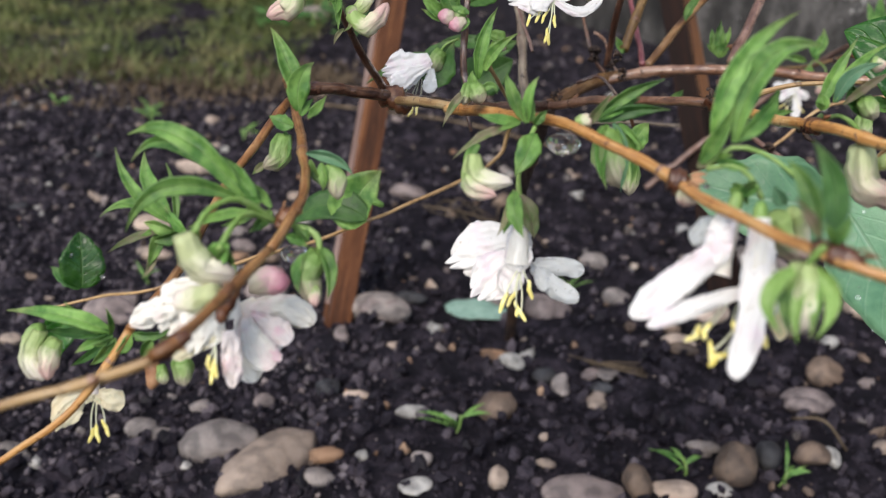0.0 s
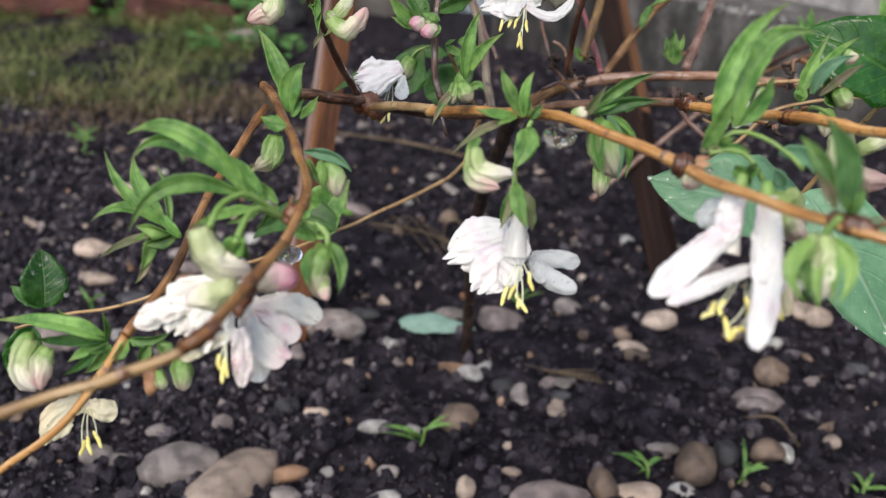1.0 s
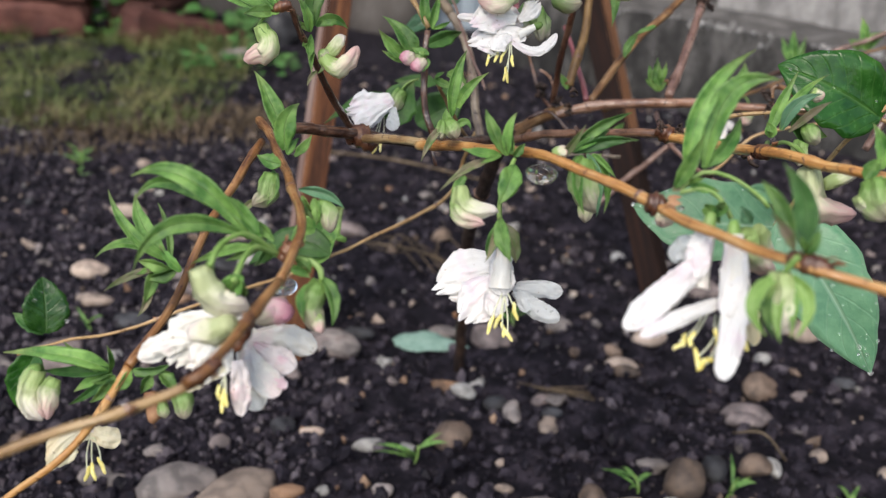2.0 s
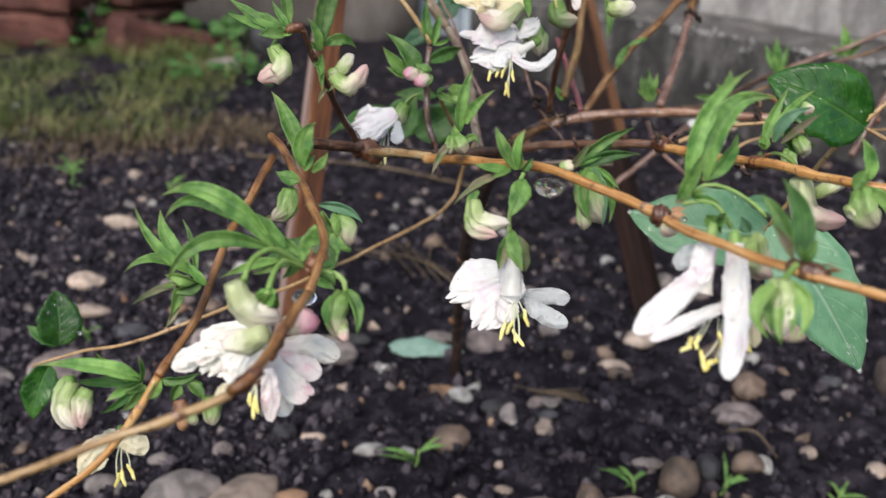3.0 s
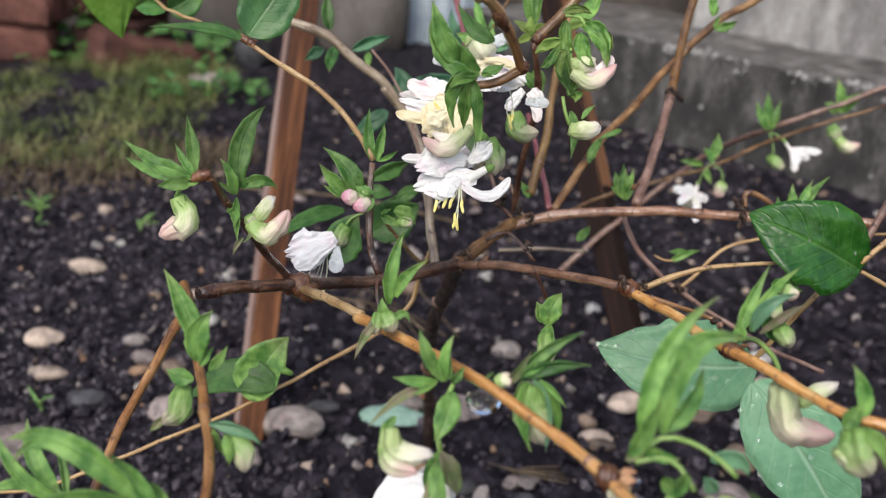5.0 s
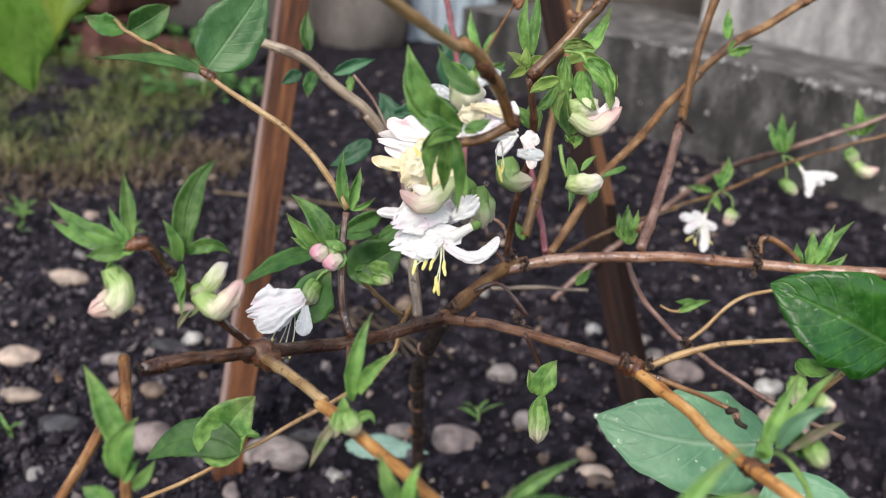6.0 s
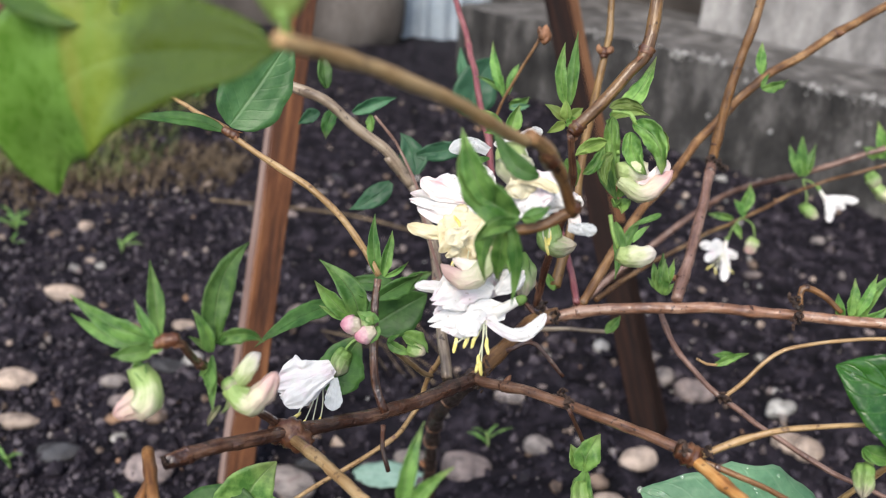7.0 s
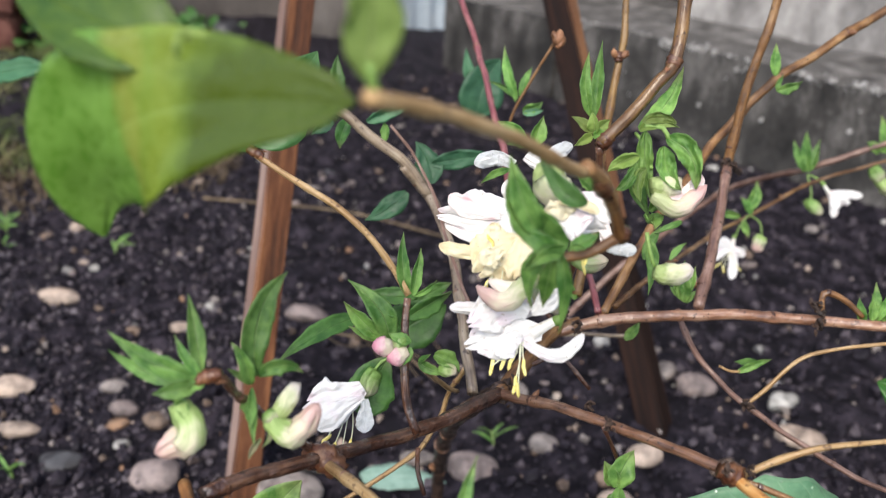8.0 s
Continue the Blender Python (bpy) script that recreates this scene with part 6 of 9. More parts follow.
leaf((-0.0609, 0.1766, 0.2007), (-0.0615, 0.1749, 0.1967), (-0.0631, 0.1735, 0.1928), 0.0026, (0.22, -0.93, 0.3), 0.60, 0.5, LEAF_YOUNG)
leaf((-0.0609, 0.1766, 0.2007), (-0.0626, 0.1752, 0.2001), (-0.0643, 0.1738, 0.1999), 0.0013, (0.41, -0.67, 0.62), 0.40, 0.1, LEAF_YOUNG)
leaf((-0.0686, 0.163, 0.1823), (-0.0775, 0.1622, 0.1861), (-0.0911, 0.1658, 0.1847), 0.0034, (0, -0.62, 0.78), 0.40, 0.3, LEAF_YOUNG)
leaf((-0.0681, 0.1629, 0.1823), (-0.0753, 0.1627, 0.1818), (-0.0841, 0.1665, 0.18), 0.0025, (-0.26, -0.76, 0.6), 0.76, -0.3, LEAF)
leaf((-0.0686, 0.1627, 0.1817), (-0.0737, 0.1634, 0.1845), (-0.0775, 0.1632, 0.189), 0.0023, (0.31, -0.84, 0.44), 0.78, -0.1, LEAF_YOUNG)
leaf((-0.0686, 0.1627, 0.1817), (-0.0674, 0.1609, 0.1861), (-0.0676, 0.16, 0.1898), 0.0013, (0.68, -0.67, -0.31), 0.71, -0.2, LEAF_YOUNG)
leaf((-0.068, 0.1627, 0.1818), (-0.0723, 0.1626, 0.1797), (-0.076, 0.1616, 0.1776), 0.0023, (-0.01, -0.96, 0.27), 0.63, 0.6, LEAF_YOUNG)
leaf((-0.0675, 0.1624, 0.1813), (-0.0696, 0.1613, 0.1782), (-0.0725, 0.1605, 0.1757), 0.0026, (0.38, -0.92, -0.03), 0.60, -0.2, LEAF_YOUNG)
leaf((-0.0675, 0.1624, 0.1813), (-0.0693, 0.1609, 0.1808), (-0.0712, 0.1595, 0.1811), 0.0013, (0.61, -0.78, 0.15), 0.64, -0.5, LEAF_YOUNG)
leaf((-0.068, 0.1625, 0.1812), (-0.0724, 0.1616, 0.1776), (-0.0781, 0.1633, 0.1733), 0.0018, (-0.21, -0.96, 0.17), 0.58, -0.1, LEAF)
leaf((-0.064, 0.1627, 0.1825), (-0.0656, 0.162, 0.1798), (-0.0679, 0.1611, 0.178), 0.0023, (0.34, -0.94, 0.03), 0.74, -0.7, LEAF_YOUNG)
leaf((-0.0635, 0.1626, 0.1825), (-0.0593, 0.1621, 0.1828), (-0.0554, 0.1626, 0.184), 0.0022, (0, -1., -0.01), 0.70, 0.1, LEAF_YOUNG)
leaf((-0.0635, 0.1626, 0.1825), (-0.0619, 0.1624, 0.1816), (-0.0602, 0.1623, 0.1809), 0.0012, (-0.07, -1., 0.06), 0.50, -0.1, LEAF_YOUNG)
bud((-0.0836, 0.1639, 0.1815), (-0.0854, 0.1617, 0.176), (-0.0825, 0.1597, 0.1717), 0.0025, BUD)
bud((-0.0801, 0.163, 0.18), (-0.0809, 0.1602, 0.177), (-0.0805, 0.1571, 0.1736), 0.0023, BUD_PINK)
bud((-0.083, 0.164, 0.182), (-0.0855, 0.1636, 0.1805), (-0.0863, 0.1622, 0.177), 0.0015, BUD_GREEN)
bud((-0.0597, 0.1606, 0.1785), (-0.0592, 0.1592, 0.1752), (-0.0588, 0.1578, 0.1719), 0.0018, BUD_BROWN)
bud((-0.0532, 0.1605, 0.1794), (-0.0527, 0.1592, 0.1763), (-0.0521, 0.1579, 0.1733), 0.0022, BUD_GREEN)
bud((-0.0575, 0.1598, 0.177), (-0.0569, 0.159, 0.1752), (-0.0563, 0.1582, 0.1733), 0.0014, BUD_GREEN)
leaf((-0.0594, 0.1619, 0.1817), (-0.0607, 0.1613, 0.1799), (-0.0616, 0.1605, 0.1778), 0.0026, (0.33, -0.93, 0.16), 0.77, -0.4, LEAF_YOUNG)
leaf((-0.0577, 0.1618, 0.1818), (-0.0557, 0.1608, 0.1806), (-0.0541, 0.1603, 0.1788), 0.0028, (0.42, -0.51, 0.75), 0.64, 0.6, LEAF_YOUNG)
leaf((-0.0577, 0.1618, 0.1818), (-0.0565, 0.1623, 0.1817), (-0.0554, 0.163, 0.181), 0.0014, (0.48, -0.46, 0.75), 0.51, 0.4, LEAF_YOUNG)
# tuft on the curved twig
leaf((-0.0332, 0.1976, 0.2231), (-0.037, 0.2013, 0.2315), (-0.0415, 0.2051, 0.2391), 0.0041, (0.11, -0.88, 0.47), 0.50, 0.3, LEAF_YOUNG)
leaf((-0.0336, 0.1944, 0.2231), (-0.0333, 0.1944, 0.2298), (-0.0304, 0.1961, 0.2337), 0.0044, (0.08, -0.99, 0.14), 0.30, 0.2, LEAF_YOUNG)
leaf((-0.0343, 0.1912, 0.2205), (-0.0372, 0.1916, 0.2211), (-0.0399, 0.1926, 0.2222), 0.0032, (-0.07, -0.87, 0.49), 0.40, 0.7, LEAF_YOUNG)
leaf((-0.0312, 0.1916, 0.2224), (-0.029, 0.1922, 0.2245), (-0.0274, 0.1931, 0.2272), 0.0020, (-0.21, -0.88, 0.43), 0.70, 0.2, LEAF_YOUNG)
leaf((-0.0332, 0.1939, 0.2221), (-0.032, 0.1946, 0.224), (-0.0305, 0.1951, 0.2259), 0.0020, (-0.19, -0.89, 0.42), 0.57, -0.4, LEAF_YOUNG)
bud((-0.0369, 0.1927, 0.218), (-0.0376, 0.191, 0.2139), (-0.041, 0.1899, 0.2106), 0.0025, BUD_GREEN)
leaf((-0.0407, 0.1905, 0.212), (-0.0421, 0.1902, 0.2105), (-0.0435, 0.1896, 0.2093), 0.0016, (0.05, -0.96, 0.27), 0.55, 0.4, BRACT)
leaf((-0.0363, 0.1919, 0.2188), (-0.036, 0.19, 0.2149), (-0.0376, 0.1888, 0.2113), 0.0022, (0.12, -0.93, 0.35), 0.49, -0.1, LEAF_YOUNG)
leaf((-0.0291, 0.1763, 0.2194), (-0.0231, 0.1752, 0.2188), (-0.0193, 0.1741, 0.216), 0.0022, (-0.15, -0.97, 0.19), 0.75, -0.1, LEAF_PALE)
bud((-0.0251, 0.1751, 0.2173), (-0.0228, 0.174, 0.2151), (-0.0222, 0.1723, 0.2112), 0.0021, BUD_GREEN)
leaf((-0.0259, 0.1744, 0.2181), (-0.025, 0.1731, 0.2156), (-0.0252, 0.1722, 0.2128), 0.0021, (-0.31, -0.89, 0.34), 0.53, -0.2, LEAF_YOUNG)
leaf((-0.0284, 0.1767, 0.2179), (-0.0269, 0.1757, 0.215), (-0.0247, 0.1743, 0.2127), 0.0021, (-0.43, -0.89, 0.12), 0.63, -0.2, LEAF_YOUNG)
bud((-0.0231, 0.1518, 0.2088), (-0.0248, 0.1501, 0.2043), (-0.0236, 0.148, 0.1996), 0.0025, BUD_GREEN)
leaf((-0.0229, 0.152, 0.2093), (-0.0204, 0.1485, 0.2063), (-0.0206, 0.1455, 0.202), 0.0024, (0.31, -0.66, 0.68), 0.60, 0.2, LEAF_YOUNG)
leaf((-0.0237, 0.1516, 0.2083), (-0.0263, 0.1489, 0.206), (-0.0258, 0.1462, 0.2027), 0.0022, (-0.18, -0.67, 0.72), 0.60, 0.2, LEAF_YOUNG)
leaf((-0.0277, 0.1537, 0.2124), (-0.0261, 0.1527, 0.2116), (-0.025, 0.1525, 0.2101), 0.0022, (0.31, -0.65, 0.7), 0.77, -0.6, LEAF_YOUNG)
leaf((-0.0277, 0.1537, 0.2124), (-0.0273, 0.1542, 0.2114), (-0.0271, 0.1545, 0.2104), 0.0010, (0.59, -0.8, -0.14), 0.78, -0.6, LEAF_YOUNG)
leaf((-0.0292, 0.1532, 0.2109), (-0.0269, 0.1525, 0.2104), (-0.025, 0.1521, 0.2092), 0.0018, (-0.1, -0.94, 0.33), 0.63, -0.5, LEAF_YOUNG)
leaf((-0.0292, 0.1532, 0.2109), (-0.0279, 0.1537, 0.2109), (-0.0267, 0.1545, 0.2111), 0.0009, (0.42, -0.83, 0.37), 0.58, -0.5, LEAF_YOUNG)
bud((-0.0235, 0.1492, 0.2025), (-0.0231, 0.1472, 0.2016), (-0.0226, 0.1452, 0.2007), 0.0013, BUD_PINK)
# tufts along the front branch
leaf((0.0154, 0.1759, 0.2285), (0.0122, 0.1771, 0.2336), (0.0108, 0.1801, 0.2375), 0.0025, (-0.04, -0.92, 0.4), 0.50, 0.2, LEAF_YOUNG)
leaf((0.0157, 0.1759, 0.2285), (0.0155, 0.1762, 0.2339), (0.0172, 0.1774, 0.2376), 0.0020, (-0.34, -0.92, 0.21), 0.60, 0.2, LEAF_YOUNG)
leaf((0.0142, 0.176, 0.2284), (0.0098, 0.175, 0.229), (0.0056, 0.1752, 0.2299), 0.0021, (0.16, -0.88, 0.44), 0.66, 0.5, LEAF_YOUNG)
leaf((0.0142, 0.176, 0.2284), (0.0116, 0.1735, 0.2282), (0.0093, 0.1726, 0.2274), 0.0011, (0.32, -0.64, 0.7), 0.39, -0.5, LEAF_YOUNG)
leaf((0.0165, 0.176, 0.2287), (0.0166, 0.1777, 0.231), (0.0159, 0.18, 0.2331), 0.0021, (-0.71, -0.57, 0.42), 0.76, 0.0, LEAF_YOUNG)
leaf((0.0171, 0.1757, 0.2282), (0.018, 0.1758, 0.2298), (0.0193, 0.1767, 0.231), 0.0018, (0.26, -0.96, 0.13), 0.66, 0.3, LEAF_YOUNG)
leaf((0.0171, 0.175, 0.2266), (0.0155, 0.171, 0.2233), (0.0134, 0.1691, 0.2194), 0.0043, (0, -0.77, 0.64), 0.25, 0.1, LEAF_YOUNG)
leaf((0.0123, 0.1758, 0.2274), (0.0067, 0.1744, 0.2256), (0.0009, 0.171, 0.2216), 0.0017, (0.06, -0.83, 0.55), 0.40, 0.2, BRACT)
leaf((0.0131, 0.164, 0.2184), (0.0125, 0.1631, 0.2142), (0.0103, 0.1616, 0.2094), 0.0018, (-0.16, -0.94, 0.3), 0.51, 0.6, BRACT)
leaf((0.0133, 0.1638, 0.2181), (0.0135, 0.1602, 0.2147), (0.0152, 0.1575, 0.2112), 0.0030, (-0.25, -0.75, 0.61), 0.30, 0.1, LEAF_YOUNG)
stem("twig", [(0.0171, 0.1756, 0.228), (0.0159, 0.1764, 0.2232), (0.015, 0.1773, 0.2167), (0.0156, 0.178, 0.2108), (0.0164, 0.1785, 0.2064)], 0.45, 0.60, CALYX)
leaf((0.0062, 0.2098, 0.2287), (0.0066, 0.2115, 0.2371), (0.0098, 0.2161, 0.2444), 0.0030, (0.11, -0.93, 0.34), 0.60, 0.4, LEAF_YOUNG)
leaf((0.0077, 0.2085, 0.231), (0.0096, 0.2084, 0.2358), (0.0146, 0.2085, 0.2401), 0.0025, (-0.29, -0.93, 0.22), 0.50, 0.4, LEAF_YOUNG)
leaf((0.0061, 0.2066, 0.226), (0.0048, 0.2071, 0.2284), (0.0046, 0.2087, 0.2308), 0.0025, (-0.16, -0.92, 0.36), 0.73, 0.4, LEAF_YOUNG)
leaf((0.0061, 0.2066, 0.226), (0.0046, 0.2072, 0.2264), (0.0034, 0.208, 0.2273), 0.0013, (-0.3, -0.88, 0.36), 0.79, -0.2, LEAF_YOUNG)
leaf((0.0037, 0.206, 0.2267), (0.0006, 0.203, 0.2239), (-0.0016, 0.2011, 0.2191), 0.0018, (0.09, -0.87, 0.49), 0.60, 0.1, BRACT)
leaf((0.0056, 0.2044, 0.2258), (0.0089, 0.2053, 0.2284), (0.0106, 0.2043, 0.2267), 0.0017, (-0.05, -0.97, 0.23), 0.44, -0.6, LEAF_YOUNG)
bud((0.005, 0.2064, 0.228), (0.006, 0.2055, 0.2261), (0.0071, 0.2046, 0.2242), 0.0023, BUD_GREEN)
bud((0.0041, 0.2065, 0.228), (0.0035, 0.2056, 0.2258), (0.0029, 0.2047, 0.2236), 0.0017, BUD_GREEN)
leaf((0.0291, 0.174, 0.2305), (0.0347, 0.1755, 0.2354), (0.0418, 0.1763, 0.2386), 0.0025, (0.14, -0.99, 0.07), 0.70, 0.2, LEAF_YOUNG)
leaf((0.0296, 0.1738, 0.2301), (0.0361, 0.174, 0.2327), (0.0427, 0.172, 0.2336), 0.0026, (-0.13, -0.99, -0.01), 0.60, 0.2, LEAF)
leaf((0.0271, 0.1736, 0.2294), (0.0287, 0.1719, 0.2325), (0.0314, 0.173, 0.2366), 0.0017, (-0.3, -0.95, 0.1), 0.72, 0.0, BRACT)
leaf((0.0292, 0.1739, 0.2303), (0.0333, 0.1745, 0.2325), (0.0381, 0.1781, 0.2344), 0.0019, (0.01, -0.7, 0.71), 0.73, 0.2, LEAF_YOUNG)
leaf((0.0312, 0.1734, 0.2296), (0.03, 0.1692, 0.2244), (0.0313, 0.1658, 0.2188), 0.0025, (-0.26, -0.79, 0.55), 0.90, 0.3, LEAF_YOUNG)
leaf((0.0323, 0.1735, 0.23), (0.0348, 0.1708, 0.2243), (0.0342, 0.167, 0.2181), 0.0023, (-0.28, -0.86, 0.42), 0.90, 0.3, LEAF_PALE)
leaf((0.0328, 0.1733, 0.2297), (0.0368, 0.1716, 0.2247), (0.0363, 0.169, 0.2182), 0.0021, (-0.26, -0.93, 0.26), 0.90, 0.3, LEAF_YOUNG)
leaf((0.0334, 0.1734, 0.23), (0.0361, 0.1717, 0.2282), (0.0382, 0.1701, 0.2258), 0.0013, (-0.34, -0.89, 0.31), 0.90, 0.3, LEAF_YOUNG)
bud((0.0248, 0.1729, 0.2298), (0.0265, 0.1729, 0.2302), (0.0282, 0.1729, 0.2305), 0.0015, BUD_PINK)
bud((0.0322, 0.1741, 0.229), (0.0316, 0.172, 0.2236), (0.0346, 0.1694, 0.218), 0.0033, BUD_GREEN)
knot((0.0373, 0.1447, 0.2289), (0.0408, 0.1442, 0.2284), 0.0022, 4)
knot((0.0520, 0.1158, 0.2301), (0.0565, 0.1112, 0.2300), 0.0017, 3)
knot((0.0722, 0.1024, 0.2277), (0.0760, 0.0996, 0.2271), 0.0014, 2)
knot((-0.0413, 0.1104, 0.2094), (-0.0361, 0.1135, 0.212), 0.0013, 3)
knot((-0.0345, 0.1235, 0.2119), (-0.0332, 0.1290, 0.2126), 0.0011, 2)
knot((-0.0366, 0.1311, 0.2048), (-0.0336, 0.1333, 0.2108), 0.0012, 1)
knot((-0.0308, 0.1536, 0.2123), (-0.0285, 0.1548, 0.2156), 0.0016, 4)
leaf((0.0449, 0.1465, 0.2338), (0.0476, 0.1502, 0.2475), (0.0575, 0.1547, 0.2562), 0.0033, (-0.1, -0.91, 0.39), 0.40, 0.2, LEAF_YOUNG)
leaf((0.048, 0.1468, 0.2353), (0.0518, 0.1496, 0.2487), (0.0598, 0.1474, 0.252), 0.0040, (-0.47, -0.81, 0.35), 0.35, 0.3, LEAF_YOUNG)
leaf((0.0485, 0.1469, 0.2356), (0.0528, 0.1492, 0.2395), (0.0562, 0.1538, 0.2432), 0.0027, (0.24, -0.83, 0.5), 0.60, 0.2, LEAF_YOUNG)
leaf((0.0427, 0.1458, 0.2317), (0.0451, 0.1461, 0.2364), (0.0469, 0.1464, 0.2419), 0.0027, (-0.36, -0.91, 0.21), 0.70, 0.2, LEAF_YOUNG)
leaf((0.0422, 0.1456, 0.2311), (0.0436, 0.1461, 0.2322), (0.0443, 0.1465, 0.2338), 0.0016, (-0.25, -0.83, 0.49), 0.43, -0.7, BRACT)
leaf((0.0452, 0.1459, 0.2324), (0.0482, 0.1455, 0.2317), (0.0511, 0.145, 0.2314), 0.0018, (-0.06, -0.9, 0.44), 0.69, -0.1, LEAF_YOUNG)
leaf((0.0452, 0.1459, 0.2324), (0.0461, 0.1448, 0.2335), (0.0471, 0.1434, 0.2342), 0.0009, (-0.84, -0.5, 0.21), 0.48, 0.6, LEAF_YOUNG)
leaf((0.0482, 0.144, 0.2285), (0.0492, 0.1416, 0.228), (0.05, 0.1399, 0.2268), 0.0024, (-0.67, -0.51, 0.53), 0.79, -0.5, LEAF_YOUNG)
leaf((0.0522, 0.1439, 0.2292), (0.0496, 0.141, 0.2287), (0.0477, 0.1394, 0.2279), 0.0021, (0.33, -0.55, 0.77), 0.65, 0.5, LEAF_YOUNG)
leaf((0.0522, 0.1439, 0.2292), (0.0501, 0.1412, 0.2299), (0.0478, 0.138, 0.2309), 0.0011, (0.81, -0.54, 0.2), 0.39, 0.4, LEAF_YOUNG)
leaf((0.056, 0.1447, 0.2317), (0.0607, 0.1456, 0.231), (0.0635, 0.1456, 0.2275), 0.0028, (0.1, -0.99, -0.04), 0.42, 0.3, LEAF_PALE)
leaf((0.0551, 0.1436, 0.2289), (0.0565, 0.1439, 0.2271), (0.0581, 0.1442, 0.2256), 0.0026, (-0.03, -0.98, -0.2), 0.80, 0.6, LEAF_PALE)
stem("twig", [(0.0437, 0.1457, 0.2317), (0.0481, 0.1466, 0.2347), (0.053, 0.146, 0.2342), (0.058, 0.1443, 0.2313), (0.0601, 0.1433, 0.2291)], 0.45, 0.40, CALYX)
stem("twig", [(0.0437, 0.1455, 0.2312), (0.0481, 0.1454, 0.232), (0.0511, 0.1446, 0.2305), (0.0532, 0.1429, 0.2269)], 0.50, 0.50, CALYX)
leaf((0.0527, 0.1139, 0.2323), (0.053, 0.1168, 0.2386), (0.0496, 0.1192, 0.2445), 0.0033, (-0.31, -0.9, 0.31), 0.40, 0.2, LEAF)
leaf((0.0514, 0.1143, 0.233), (0.0502, 0.1184, 0.2376), (0.0478, 0.1221, 0.2407), 0.0024, (-0.68, -0.65, 0.34), 0.50, 0.2, LEAF_YOUNG)
leaf((0.0514, 0.114, 0.2322), (0.0493, 0.1139, 0.2353), (0.0466, 0.1136, 0.2381), 0.0015, (-0.13, -0.98, -0.18), 0.62, 0.2, BRACT)
leaf((0.0531, 0.1136, 0.2316), (0.0541, 0.1136, 0.2336), (0.0554, 0.115, 0.2354), 0.0015, (-0.05, -0.93, 0.37), 0.79, -0.5, LEAF_YOUNG)
leaf((0.0531, 0.1136, 0.2316), (0.0519, 0.1125, 0.2336), (0.0509, 0.1123, 0.2351), 0.0008, (0.22, -0.95, -0.2), 0.67, 0.2, LEAF_YOUNG)
bud((0.0502, 0.114, 0.2283), (0.0501, 0.1121, 0.2239), (0.0501, 0.1103, 0.2195), 0.0025, BUD)
leaf((0.0503, 0.1139, 0.2281), (0.0446, 0.1101, 0.2249), (0.0466, 0.1077, 0.2204), 0.0021, (-0.34, -0.65, 0.68), 0.50, 0.1, CALYX)
leaf((0.0503, 0.1139, 0.2281), (0.0534, 0.1103, 0.2251), (0.051, 0.1073, 0.2202), 0.0021, (-0.49, -0.69, 0.53), 0.50, 0.1, CALYX)
leaf((0.0503, 0.1139, 0.2281), (0.0486, 0.1105, 0.2244), (0.0486, 0.1072, 0.2195), 0.0022, (-0.43, -0.67, 0.61), 0.50, 0.1, CALYX)
leaf((0.0503, 0.1139, 0.2281), (0.051, 0.1105, 0.2249), (0.0502, 0.1073, 0.2202), 0.0018, (-0.47, -0.67, 0.57), 0.50, 0.1, LEAF_YOUNG)
leaf((0.0503, 0.1139, 0.2281), (0.0472, 0.1111, 0.2246), (0.0478, 0.1075, 0.2201), 0.0018, (-0.4, -0.65, 0.64), 0.50, 0.1, LEAF_YOUNG)
stem("twig", [(0.0503, 0.1139, 0.2281), (0.0511, 0.1137, 0.2297), (0.0521, 0.1135, 0.2312)], 0.50, 0.50, CALYX)
bud((0.0405, 0.1446, 0.2285), (0.0405, 0.1438, 0.2266), (0.0404, 0.143, 0.2246), 0.0021, BUD_PINK)
bud((0.056, 0.1418, 0.2248), (0.0582, 0.1428, 0.2197), (0.064, 0.1439, 0.2157), 0.0026, BUD_PINK)
bud((0.0582, 0.1419, 0.2254), (0.0611, 0.1443, 0.2214), (0.0641, 0.1467, 0.2173), 0.0017, BUD)
# tufts along the inner right branch
leaf((0.0778, 0.1866, 0.2330), (0.0799, 0.1888, 0.2385), (0.0842, 0.1913, 0.2464), 0.0027, (-0.16, -0.91, 0.39), 0.60, 0.2, LEAF_YOUNG)
leaf((0.0801, 0.1865, 0.2334), (0.0838, 0.1887, 0.2406), (0.0929, 0.1938, 0.2453), 0.0018, (-0.13, -0.78, 0.61), 0.60, 0.2, LEAF_YOUNG)
leaf((0.0805, 0.1864, 0.2334), (0.0825, 0.1859, 0.2394), (0.0882, 0.1859, 0.2422), 0.0026, (-0.4, -0.86, 0.3), 0.50, 0.2, LEAF_PALE)
leaf((0.0820, 0.1861, 0.2331), (0.0858, 0.1848, 0.2377), (0.0892, 0.1833, 0.2411), 0.0017, (-0.53, -0.83, 0.19), 0.61, -0.4, BRACT)
leaf((0.0780, 0.1860, 0.2317), (0.0777, 0.1864, 0.2335), (0.0770, 0.1875, 0.2348), 0.0025, (-0.48, -0.85, 0.22), 0.51, 0.3, LEAF_YOUNG)
leaf((0.0780, 0.1860, 0.2317), (0.0774, 0.1859, 0.2325), (0.0766, 0.1856, 0.2332), 0.0013, (0.3, -0.95, -0.05), 0.49, 0.1, LEAF_YOUNG)
leaf((0.0835, 0.1875, 0.2368), (0.0855, 0.1876, 0.2330), (0.0888, 0.1881, 0.2298), 0.0035, (-0.04, -0.99, -0.13), 0.71, -0.5, LEAF)
